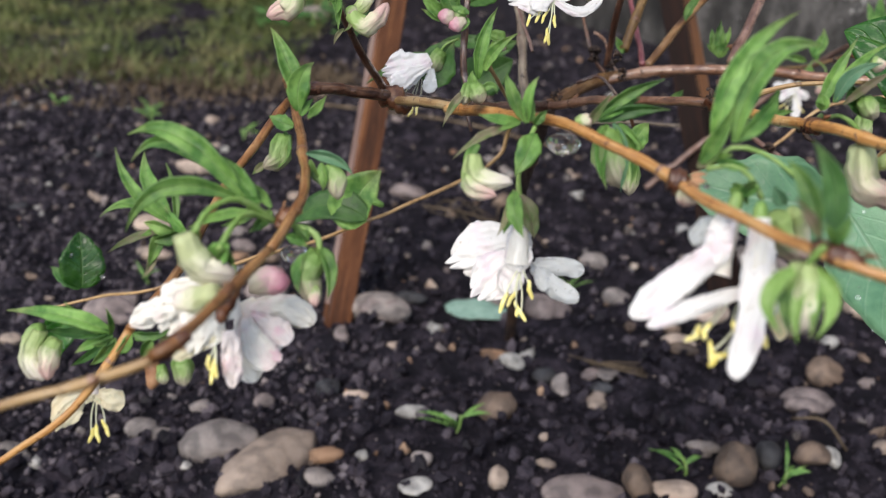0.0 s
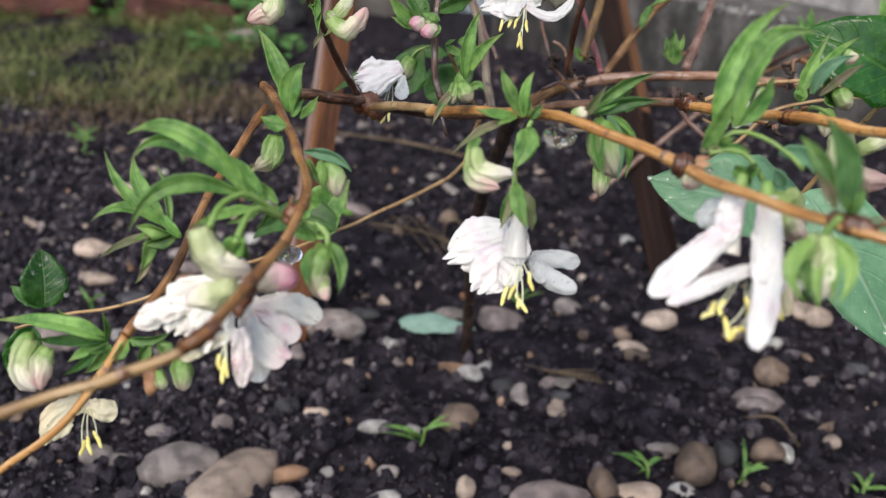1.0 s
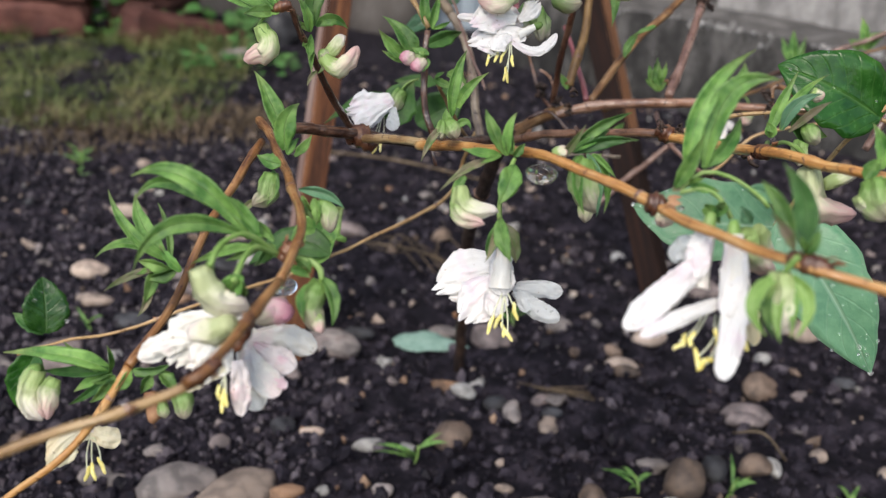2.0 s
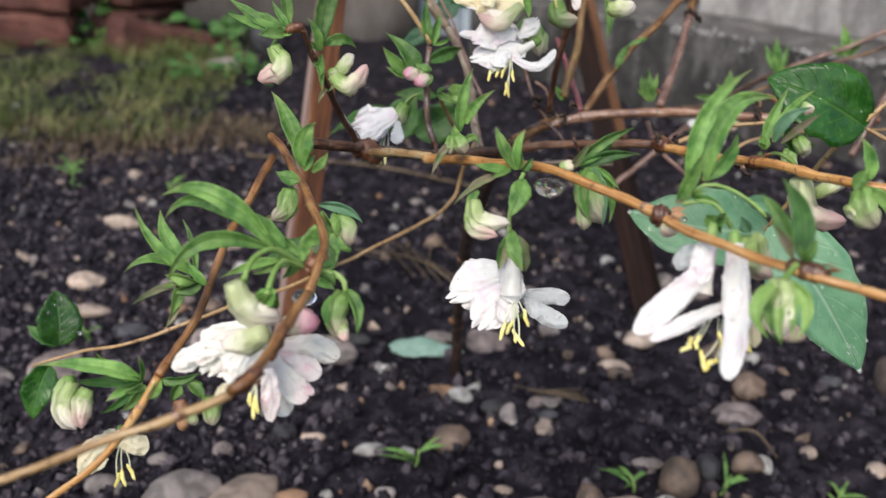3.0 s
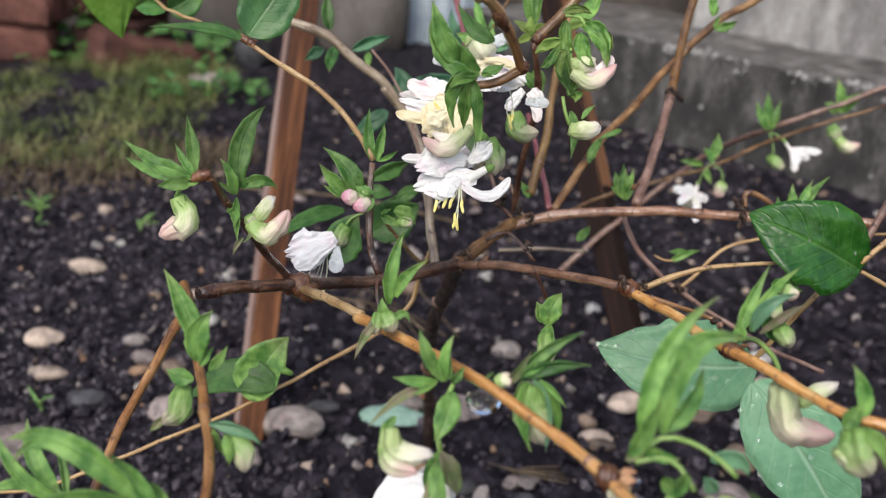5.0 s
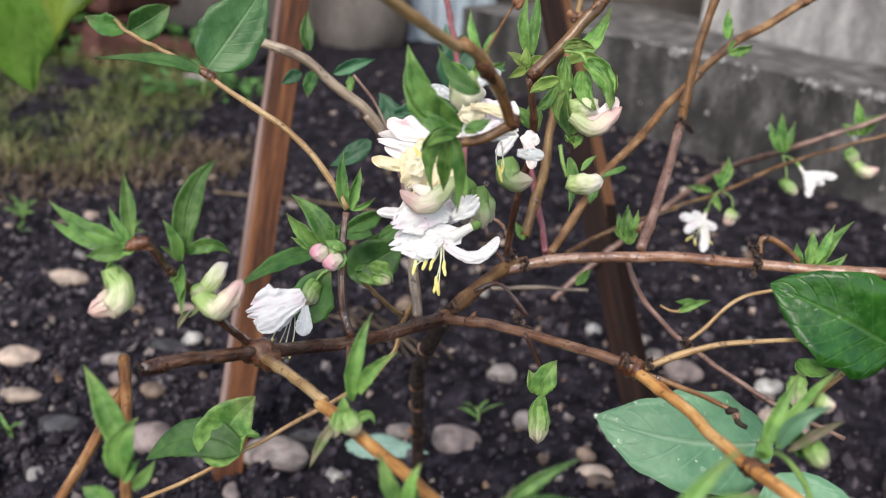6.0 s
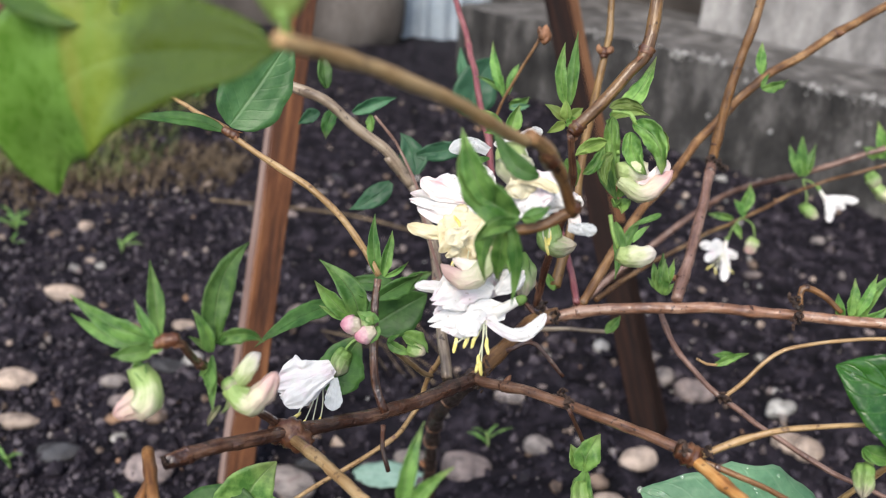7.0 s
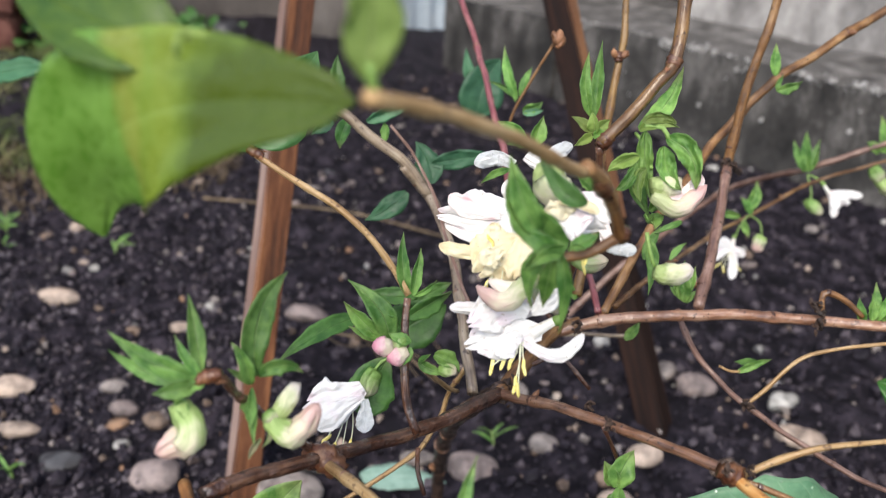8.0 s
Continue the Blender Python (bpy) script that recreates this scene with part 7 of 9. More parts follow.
bud((0.0861, 0.1863, 0.2350), (0.0870, 0.1854, 0.2328), (0.0880, 0.1844, 0.2306), 0.0021, BUD_GREEN)
bud((0.0869, 0.1891, 0.2418), (0.0882, 0.1886, 0.2412), (0.0896, 0.1882, 0.2406), 0.0017, BUD_PINK)
stem("twig", [(0.0819, 0.1953, 0.2267), (0.0832, 0.1901, 0.2299), (0.0837, 0.1822, 0.2297), (0.0819, 0.1742, 0.2282)], 0.50, 0.50, CALYX)
bud((0.082, 0.1741, 0.2281), (0.0838, 0.1707, 0.2204), (0.0926, 0.1692, 0.2193), 0.0033, BUD_BLUSH)
bud((0.0854, 0.1724, 0.225), (0.0894, 0.1738, 0.2255), (0.0948, 0.1755, 0.2275), 0.0018, BUD)
bud((0.0836, 0.1513, 0.2325), (0.0843, 0.1497, 0.2288), (0.0871, 0.1481, 0.2257), 0.0030, BUD_GREEN)
leaf((0.0842, 0.1512, 0.2325), (0.0874, 0.1486, 0.2311), (0.0882, 0.1466, 0.2271), 0.0026, (-0.42, -0.82, 0.39), 0.50, 0.1, LEAF_YOUNG)
leaf((0.0854, 0.1519, 0.2346), (0.0855, 0.1537, 0.2388), (0.0836, 0.1554, 0.2429), 0.0026, (-0.42, -0.86, 0.28), 0.66, -0.1, LEAF_YOUNG)
leaf((0.0822, 0.1515, 0.2325), (0.0836, 0.1520, 0.2346), (0.0855, 0.1526, 0.2364), 0.0028, (-0.34, -0.79, 0.52), 0.67, -0.4, LEAF_YOUNG)
bud((0.0807, 0.1503, 0.2293), (0.0818, 0.1497, 0.2280), (0.0829, 0.1490, 0.2267), 0.0013, BUD)
bud((0.0943, 0.1502, 0.2330), (0.0908, 0.1480, 0.2313), (0.0912, 0.1453, 0.2297), 0.0023, BUD)
bud((0.0959, 0.1507, 0.2345), (0.0981, 0.1476, 0.2324), (0.0992, 0.1445, 0.2299), 0.0027, BUD_GREEN)
leaf((0.0960, 0.1515, 0.2365), (0.0996, 0.1463, 0.2378), (0.1001, 0.1422, 0.2341), 0.0035, (-0.7, -0.46, 0.55), 0.50, 0.1, LEAF_YOUNG)
leaf((0.0965, 0.1510, 0.2355), (0.0964, 0.1461, 0.2336), (0.0982, 0.1432, 0.2310), 0.0027, (-0.72, -0.46, 0.52), 0.60, 0.1, LEAF_YOUNG)
leaf((0.0950, 0.1516, 0.2370), (0.0990, 0.1474, 0.2387), (0.1009, 0.1430, 0.2340), 0.0033, (-0.65, -0.6, 0.46), 0.50, 0.1, LEAF_YOUNG)
leaf((0.0916, 0.1522, 0.2374), (0.0939, 0.1499, 0.2414), (0.0987, 0.1489, 0.2456), 0.0022, (-0.62, -0.76, 0.22), 0.36, 0.2, BRACT)
leaf((0.0962, 0.1523, 0.2391), (0.1007, 0.1500, 0.2436), (0.1062, 0.1469, 0.2454), 0.0024, (-0.6, -0.75, 0.3), 0.45, 0.1, LEAF_PALE)
leaf((0.0988, 0.1492, 0.2323), (0.0980, 0.1456, 0.2310), (0.0964, 0.1418, 0.2299), 0.0037, (-0.41, -0.16, 0.9), 0.41, 0.1, LEAF_YOUNG)
bud((0.1066, 0.1462, 0.2271), (0.1062, 0.1438, 0.2259), (0.1057, 0.1415, 0.2246), 0.0022, BUD)
bud((0.1072, 0.1466, 0.2282), (0.1070, 0.1441, 0.2270), (0.1069, 0.1417, 0.2257), 0.0023, BUD_GREEN)
flower((0.1898, 0.2586, 0.1971), (0.184, 0.2576, 0.1929), 0.0021, "small white honeysuckle blossom at the shrub's edge")
strap((0.184, 0.2576, 0.1929), (0.1795, 0.2569, 0.1895), (0.1746, 0.2563, 0.1867), 0.0027, (-0.27, -0.78, 0.57), -0.30, 0.2, PETAL)
strap((0.1844, 0.2574, 0.1926), (0.1856, 0.2562, 0.1896), (0.1876, 0.2549, 0.1873), 0.0031, (-0.44, -0.89, 0.16), -0.30, 0.2, PETAL)
stamen((0.184, 0.2575, 0.1925), (0.181, 0.2564, 0.1889))
stamen((0.1844, 0.2574, 0.1926), (0.1829, 0.256, 0.1886))
# tufts of the left twig
leaf((-0.0387, 0.2342, 0.2504), (-0.0469, 0.2357, 0.2521), (-0.0558, 0.2392, 0.2576), 0.0038, (0, -0.82, 0.57), 0.50, 0.2, LEAF_YOUNG)
leaf((-0.0387, 0.2342, 0.2504), (-0.0416, 0.2355, 0.2537), (-0.0438, 0.2379, 0.2574), 0.0018, (0.04, -0.87, 0.49), 0.51, 0.5, LEAF_YOUNG)
leaf((-0.0389, 0.2346, 0.2513), (-0.0402, 0.2387, 0.2567), (-0.0418, 0.2439, 0.2626), 0.0030, (0.08, -0.76, 0.64), 0.60, 0.5, LEAF_YOUNG)
leaf((-0.0402, 0.2341, 0.2499), (-0.0482, 0.2347, 0.2513), (-0.0562, 0.2397, 0.2533), 0.0028, (-0.19, -0.84, 0.5), 0.40, 0.1, LEAF_YOUNG)
leaf((-0.0399, 0.2338, 0.249), (-0.0435, 0.2316, 0.2493), (-0.0473, 0.2314, 0.2488), 0.0031, (0.27, -0.87, 0.41), 0.30, 0.0, LEAF_YOUNG)
leaf((-0.0384, 0.2336, 0.2491), (-0.0406, 0.2339, 0.2493), (-0.0429, 0.2341, 0.249), 0.0024, (-0.1, -0.78, 0.62), 0.39, 0.6, LEAF_YOUNG)
stem("twig", [(-0.0391, 0.2339, 0.2495), (-0.0422, 0.2337, 0.248), (-0.0436, 0.2329, 0.2456)], 0.45, 0.45, CALYX)
bud((-0.0430, 0.2332, 0.2452), (-0.0410, 0.2308, 0.2402), (-0.0476, 0.23, 0.2371), 0.0030, BUD_PINK)
leaf((-0.0431, 0.2334, 0.2464), (-0.0423, 0.2318, 0.2451), (-0.0414, 0.2299, 0.2439), 0.0022, (0.01, -0.58, 0.82), 0.47, -0.6, LEAF_YOUNG)
leaf((-0.0302, 0.2437, 0.2445), (-0.0291, 0.2473, 0.2563), (-0.0237, 0.2507, 0.2638), 0.0050, (0.13, -0.95, 0.3), 0.40, 0.2, LEAF_YOUNG)
leaf((-0.0311, 0.2433, 0.243), (-0.032, 0.2429, 0.248), (-0.0345, 0.2441, 0.252), 0.0027, (0.16, -0.98, 0.15), 0.66, 0.6, LEAF_YOUNG)
leaf((-0.0311, 0.2433, 0.243), (-0.0332, 0.244, 0.2446), (-0.0356, 0.2444, 0.2458), 0.0014, (-0.11, -0.97, 0.23), 0.44, 0.2, LEAF_YOUNG)
leaf((-0.0295, 0.2437, 0.2445), (-0.0249, 0.2445, 0.2464), (-0.0208, 0.2456, 0.2438), 0.0030, (0.22, -0.97, 0.07), 0.44, 0.2, LEAF_YOUNG)
leaf((-0.0295, 0.2437, 0.2445), (-0.0287, 0.2441, 0.246), (-0.0274, 0.2445, 0.2473), 0.0015, (-0.09, -0.93, 0.36), 0.58, -0.1, LEAF_YOUNG)
leaf((-0.0308, 0.2429, 0.2423), (-0.0307, 0.2398, 0.2375), (-0.0303, 0.2368, 0.2327), 0.0018, (0.11, -0.83, 0.54), 0.63, 0.0, LEAF_YOUNG)
leaf((-0.032, 0.2425, 0.2408), (-0.0311, 0.24, 0.2387), (-0.031, 0.2374, 0.2366), 0.0025, (0.05, -0.63, 0.78), 0.55, -0.5, LEAF_YOUNG)
leaf((-0.032, 0.2425, 0.2408), (-0.0323, 0.2404, 0.2402), (-0.0331, 0.2395, 0.2397), 0.0013, (0.44, -0.45, 0.77), 0.63, 0.1, LEAF_YOUNG)
bud((-0.0277, 0.2402, 0.237), (-0.0231, 0.2382, 0.234), (-0.0178, 0.2401, 0.2401), 0.0027, BUD_PINK)
bud((-0.0264, 0.24, 0.2371), (-0.0242, 0.2425, 0.2398), (-0.0212, 0.2448, 0.2422), 0.0019, BUD)
bud((-0.0281, 0.2407, 0.2382), (-0.0271, 0.2397, 0.2373), (-0.0261, 0.2386, 0.2365), 0.0017, BUD_GREEN)
leaf((-0.0277, 0.2399, 0.2365), (-0.0272, 0.2378, 0.2344), (-0.0289, 0.2363, 0.2329), 0.0011, (0.1, -0.72, 0.69), 0.30, 0.2, BRACT)
leaf((-0.0291, 0.239, 0.2331), (-0.0307, 0.2379, 0.2314), (-0.0316, 0.2377, 0.229), 0.0012, (0.09, -0.96, 0.26), 0.70, 0.1, BRACT)
leaf((0.0042, 0.2896, 0.2387), (0.0026, 0.2915, 0.2458), (0.003, 0.2957, 0.2534), 0.0032, (-0.03, -0.92, 0.38), 0.60, 0.2, LEAF_YOUNG)
leaf((0.0042, 0.2896, 0.2387), (0.0054, 0.2919, 0.2422), (0.0075, 0.293, 0.2457), 0.0016, (0.11, -0.91, 0.39), 0.61, 0.1, LEAF_YOUNG)
leaf((0.0053, 0.2894, 0.2387), (0.0063, 0.292, 0.2438), (0.0076, 0.2964, 0.2485), 0.0027, (0.05, -0.82, 0.57), 0.68, 0.6, LEAF_YOUNG)
leaf((0.0053, 0.2894, 0.2387), (0.0087, 0.2907, 0.2395), (0.0118, 0.2941, 0.2408), 0.0014, (0.45, -0.8, 0.39), 0.63, -0.3, LEAF_YOUNG)
leaf((-0.0006, 0.2857, 0.2277), (-0.0033, 0.2875, 0.236), (-0.0109, 0.2927, 0.2417), 0.0055, (0.06, -0.88, 0.48), 0.40, 0.2, LEAF_YOUNG)
leaf((-0.0029, 0.2862, 0.2281), (-0.0076, 0.2879, 0.2327), (-0.012, 0.2881, 0.2379), 0.0040, (0.05, -0.97, 0.23), 0.64, -0.4, LEAF_YOUNG)
leaf((-0.0029, 0.2862, 0.2281), (-0.007, 0.2868, 0.2295), (-0.0108, 0.2877, 0.2313), 0.0021, (0.02, -0.88, 0.47), 0.43, 0.6, LEAF_YOUNG)
leaf((0.0037, 0.2875, 0.2334), (0.0095, 0.2904, 0.2357), (0.0157, 0.2942, 0.2374), 0.0049, (0.41, -0.88, 0.23), 0.63, 0.6, LEAF)
leaf((0.0018, 0.2871, 0.2317), (-0.0019, 0.2875, 0.2329), (-0.0056, 0.289, 0.2342), 0.0041, (-0.2, -0.97, 0.15), 0.37, -0.4, LEAF)
leaf((0.0105, 0.2834, 0.2251), (0.014, 0.2819, 0.2238), (0.0169, 0.2811, 0.2213), 0.0042, (0.15, -0.72, 0.67), 0.66, -0.6, LEAF_YOUNG)
bud((-0.0004, 0.2778, 0.2309), (-0.0028, 0.278, 0.2309), (-0.0052, 0.2783, 0.2309), 0.0024, BUD_ROSE)
bud((0.0031, 0.277, 0.23), (0.0007, 0.2768, 0.2289), (-0.0018, 0.2766, 0.2279), 0.0022, BUD_ROSE)
bud((0.003, 0.2779, 0.2322), (0.001, 0.2783, 0.2312), (-0.001, 0.2786, 0.2302), 0.0016, BUD_GREEN)
leaf((0.004, 0.2778, 0.2323), (0.0011, 0.278, 0.2329), (-0.0015, 0.2791, 0.234), 0.0028, (0.07, -0.68, 0.73), 0.41, -0.2, LEAF_YOUNG)
leaf((0.0037, 0.2773, 0.2309), (0.0027, 0.2759, 0.2288), (0.0009, 0.2759, 0.2266), 0.0021, (0.11, -0.96, 0.25), 0.61, 0.1, LEAF_YOUNG)
leaf((0.0569, 0.2677, 0.1943), (0.0582, 0.2684, 0.1997), (0.0616, 0.2709, 0.2033), 0.0060, (-0.22, -0.88, 0.43), 0.40, 0.4, LEAF_YOUNG)
leaf((0.0569, 0.2680, 0.1949), (0.0551, 0.2689, 0.1978), (0.0538, 0.2705, 0.2005), 0.0039, (-0.18, -0.93, 0.33), 0.51, 0.6, LEAF_YOUNG)
bud((0.0569, 0.2668, 0.1921), (0.0567, 0.2648, 0.1871), (0.0563, 0.2627, 0.1822), 0.0031, BUD_GREEN)
leaf((0.0577, 0.2676, 0.1943), (0.0573, 0.2648, 0.1896), (0.0586, 0.2633, 0.1841), 0.0046, (-0.49, -0.82, 0.3), 0.75, 0.3, LEAF_YOUNG)
leaf((0.0065, 0.2826, 0.2237), (0.0096, 0.281, 0.2222), (0.0135, 0.2806, 0.2214), 0.0024, (-0.09, -0.86, 0.5), 0.38, -0.0, LEAF_YOUNG)
leaf((0.0065, 0.2826, 0.2237), (0.008, 0.282, 0.2249), (0.0094, 0.2822, 0.226), 0.0014, (-0.58, -0.51, 0.64), 0.75, 0.2, LEAF_YOUNG)
bud((0.0114, 0.2815, 0.2226), (0.0137, 0.2809, 0.2221), (0.016, 0.2803, 0.2215), 0.0018, BUD_GREEN)
# tufts of the far right shoots
leaf((0.242, 0.5246, 0.1924), (0.2409, 0.5277, 0.2028), (0.2417, 0.533, 0.2127), 0.0054, (-0.46, -0.82, 0.33), 0.74, -0.2, LEAF_YOUNG)
leaf((0.243, 0.5245, 0.1924), (0.2468, 0.5276, 0.2003), (0.2489, 0.5306, 0.2087), 0.0049, (-0.7, -0.55, 0.46), 0.74, -0.7, LEAF_YOUNG)
leaf((0.2405, 0.5247, 0.1923), (0.2363, 0.5268, 0.2003), (0.2346, 0.5318, 0.2079), 0.0042, (-0.19, -0.92, 0.34), 0.48, -0.5, LEAF_YOUNG)
leaf((0.1934, 0.4871, 0.1839), (0.1964, 0.4899, 0.1908), (0.1975, 0.4925, 0.1981), 0.0055, (-0.29, -0.87, 0.41), 0.65, 0.7, LEAF_YOUNG)
leaf((0.1949, 0.4864, 0.1827), (0.1923, 0.4884, 0.1865), (0.1896, 0.4902, 0.1904), 0.0042, (0.06, -0.88, 0.47), 0.68, -0.2, LEAF_YOUNG)
leaf((0.0986, 0.3379, 0.2123), (0.098, 0.3401, 0.2179), (0.0988, 0.3425, 0.2235), 0.0040, (0.15, -0.92, 0.37), 0.68, 0.2, LEAF_YOUNG)
leaf((0.0986, 0.3379, 0.2123), (0.096, 0.3389, 0.2138), (0.0942, 0.3409, 0.2155), 0.0018, (-0.27, -0.86, 0.43), 0.41, -0.7, LEAF_YOUNG)
leaf((0.0989, 0.3382, 0.2132), (0.1011, 0.3397, 0.2174), (0.1022, 0.3415, 0.2219), 0.0025, (-0.44, -0.78, 0.45), 0.55, -0.4, LEAF_YOUNG)
leaf((0.0989, 0.3382, 0.2132), (0.0969, 0.3378, 0.2158), (0.096, 0.3388, 0.2182), 0.0013, (0.16, -0.97, 0.21), 0.38, 0.2, LEAF_YOUNG)
leaf((0.0966, 0.3384, 0.2131), (0.0959, 0.3395, 0.2171), (0.0955, 0.3417, 0.2208), 0.0026, (0.03, -0.92, 0.4), 0.45, -0.7, LEAF_YOUNG)
leaf((0.1486, 0.4021, 0.271), (0.1483, 0.4043, 0.2766), (0.1489, 0.4067, 0.2821), 0.0035, (-0.31, -0.88, 0.37), 0.67, 0.6, LEAF_YOUNG)
leaf((0.1486, 0.4021, 0.271), (0.1502, 0.4043, 0.273), (0.1524, 0.4063, 0.2746), 0.0019, (0.39, -0.78, 0.5), 0.38, 0.4, LEAF_YOUNG)
leaf((0.1491, 0.4, 0.266), (0.1542, 0.4, 0.2673), (0.1589, 0.4004, 0.2695), 0.0036, (0.03, -1., 0.05), 0.52, 0.6, LEAF_YOUNG)
leaf((0.1491, 0.4, 0.266), (0.1499, 0.4009, 0.2689), (0.1523, 0.4031, 0.2712), 0.0017, (-0.26, -0.75, 0.61), 0.72, 0.6, LEAF_YOUNG)
leaf((0.284, 0.5246, 0.2033), (0.2837, 0.5272, 0.2132), (0.2821, 0.5325, 0.2221), 0.0054, (-0.55, -0.79, 0.28), 0.74, 0.0, LEAF_YOUNG)
leaf((0.2856, 0.5244, 0.2034), (0.2905, 0.5256, 0.2102), (0.2988, 0.5275, 0.2142), 0.0061, (-0.38, -0.66, 0.65), 0.64, -0.3, LEAF_YOUNG)
leaf((0.2809, 0.5248, 0.2031), (0.2776, 0.5255, 0.2065), (0.2745, 0.5278, 0.2086), 0.0055, (-0.07, -0.91, 0.4), 0.48, 0.6, LEAF_YOUNG)
leaf((0.1599, 0.3294, 0.2075), (0.1603, 0.3313, 0.2135), (0.1616, 0.334, 0.2192), 0.0041, (0, -0.93, 0.37), 0.78, 0.3, LEAF_YOUNG)
leaf((0.1618, 0.3292, 0.2076), (0.1644, 0.3297, 0.2149), (0.1689, 0.3339, 0.2208), 0.0031, (-0.3, -0.84, 0.46), 0.44, 0.5, LEAF_YOUNG)
leaf((0.1618, 0.3292, 0.2076), (0.1611, 0.3304, 0.2119), (0.1605, 0.3335, 0.2153), 0.0018, (-0.86, -0.5, 0.13), 0.47, -0.4, LEAF_YOUNG)
leaf((0.1637, 0.3287, 0.2068), (0.1676, 0.3305, 0.2158), (0.1753, 0.3337, 0.2222), 0.0031, (-0.44, -0.7, 0.56), 0.59, -0.3, LEAF_YOUNG)
leaf((0.1618, 0.3285, 0.2058), (0.1681, 0.3287, 0.2078), (0.1732, 0.3297, 0.2118), 0.0034, (-0.07, -0.94, 0.33), 0.62, 0.3, LEAF_YOUNG)
leaf((0.158, 0.3292, 0.2065), (0.1564, 0.3309, 0.2103), (0.156, 0.3326, 0.2144), 0.0028, (-0.45, -0.86, 0.26), 0.46, 0.6, LEAF_YOUNG)
leaf((0.0864, 0.3457, 0.2224), (0.0887, 0.3475, 0.2278), (0.0919, 0.3495, 0.2327), 0.0034, (-0.57, -0.62, 0.53), 0.59, 0.6, LEAF_YOUNG)
leaf((0.1222, 0.3271, 0.1944), (0.1187, 0.3278, 0.1938), (0.1149, 0.3279, 0.1941), 0.0024, (-0.13, -0.8, 0.58), 0.54, 0.3, LEAF_YOUNG)
leaf((0.1162, 0.3271, 0.1906), (0.121, 0.3264, 0.1937), (0.1272, 0.3276, 0.1948), 0.0026, (-0.05, -0.97, 0.25), 0.39, -0.1, LEAF_YOUNG)
leaf((0.0873, 0.3541, 0.1877), (0.0899, 0.3549, 0.1907), (0.0923, 0.356, 0.1937), 0.0034, (-0.4, -0.72, 0.57), 0.55, 0.7, LEAF_YOUNG)
leaf((0.099, 0.3373, 0.2111), (0.098, 0.3386, 0.2166), (0.0994, 0.3415, 0.2219), 0.0043, (-0.36, -0.87, 0.35), 0.47, 0.3, LEAF_YOUNG)
leaf((0.099, 0.3373, 0.2111), (0.1003, 0.3371, 0.2132), (0.1021, 0.3378, 0.215), 0.0023, (-0.48, -0.74, 0.47), 0.49, 0.2, LEAF_YOUNG)
leaf((0.1089, 0.2349, 0.2145), (0.11, 0.2358, 0.217), (0.1112, 0.2367, 0.2195), 0.0033, (-0.28, -0.85, 0.44), 0.49, -0.3, LEAF_YOUNG)
leaf((0.1089, 0.2349, 0.2145), (0.1089, 0.2362, 0.2154), (0.1083, 0.2373, 0.2163), 0.0018, (-0.16, -0.62, 0.77), 0.59, -0.2, LEAF_YOUNG)
leaf((0.1101, 0.2378, 0.2219), (0.1135, 0.2361, 0.2208), (0.1181, 0.2361, 0.2199), 0.0039, (-0.06, -0.87, 0.49), 0.67, -0.1, LEAF_YOUNG)
leaf((0.1101, 0.2378, 0.2219), (0.1106, 0.2362, 0.2206), (0.1112, 0.2344, 0.2198), 0.0019, (-0.53, -0.56, 0.64), 0.79, 0.4, LEAF_YOUNG)
leaf((0.1891, 0.4864, 0.181), (0.1822, 0.4864, 0.1831), (0.1761, 0.4886, 0.183), 0.0034, (-0.15, -0.98, 0.11), 0.71, -0.6, LEAF_YOUNG)
leaf((0.0636, 0.343, 0.2096), (0.0626, 0.3445, 0.2124), (0.061, 0.3456, 0.2152), 0.0028, (-0.16, -0.92, 0.35), 0.70, -0.6, LEAF_YOUNG)
leaf((0.0636, 0.343, 0.2096), (0.0645, 0.3443, 0.2105), (0.0649, 0.3455, 0.2117), 0.0014, (-0.07, -0.62, 0.78), 0.47, -0.5, LEAF_YOUNG)
leaf((0.098, 0.3482, 0.2348), (0.0935, 0.3473, 0.2327), (0.0889, 0.3476, 0.2309), 0.0024, (-0.29, -0.59, 0.75), 0.79, 0.5, LEAF_YOUNG)
bud((0.1104, 0.2365, 0.2188), (0.1102, 0.2351, 0.2153), (0.11, 0.2336, 0.2118), 0.0023, BUD_GREEN)
bud((0.2805, 0.5195, 0.1901), (0.2875, 0.5165, 0.1846), (0.2952, 0.5167, 0.1871), 0.0038, BUD_PINK)
bud((0.2779, 0.5221, 0.1957), (0.2803, 0.5204, 0.1922), (0.2827, 0.5187, 0.1887), 0.0041, BUD_GREEN)
bud((0.2003, 0.4819, 0.173), (0.1985, 0.4805, 0.1691), (0.1967, 0.4791, 0.1653), 0.0035, BUD_PINK)
leaf((0.1906, 0.4857, 0.1797), (0.1922, 0.4842, 0.1756), (0.1937, 0.4821, 0.1718), 0.0031, (-0.61, -0.78, 0.12), 0.38, -0.2, LEAF_YOUNG)
stem("twig", [(0.1935, 0.4865, 0.1826), (0.1886, 0.4847, 0.1769), (0.1864, 0.4824, 0.1706)], 0.40, 0.40, CALYX)
stem("twig", [(0.1935, 0.4865, 0.1826), (0.1993, 0.4844, 0.1789), (0.2003, 0.4819, 0.173)], 0.40, 0.40, CALYX)
bud((0.0650, 0.4034, 0.2800), (0.0648, 0.4045, 0.2822), (0.0640, 0.406, 0.2846), 0.0014, BUD_BROWN)
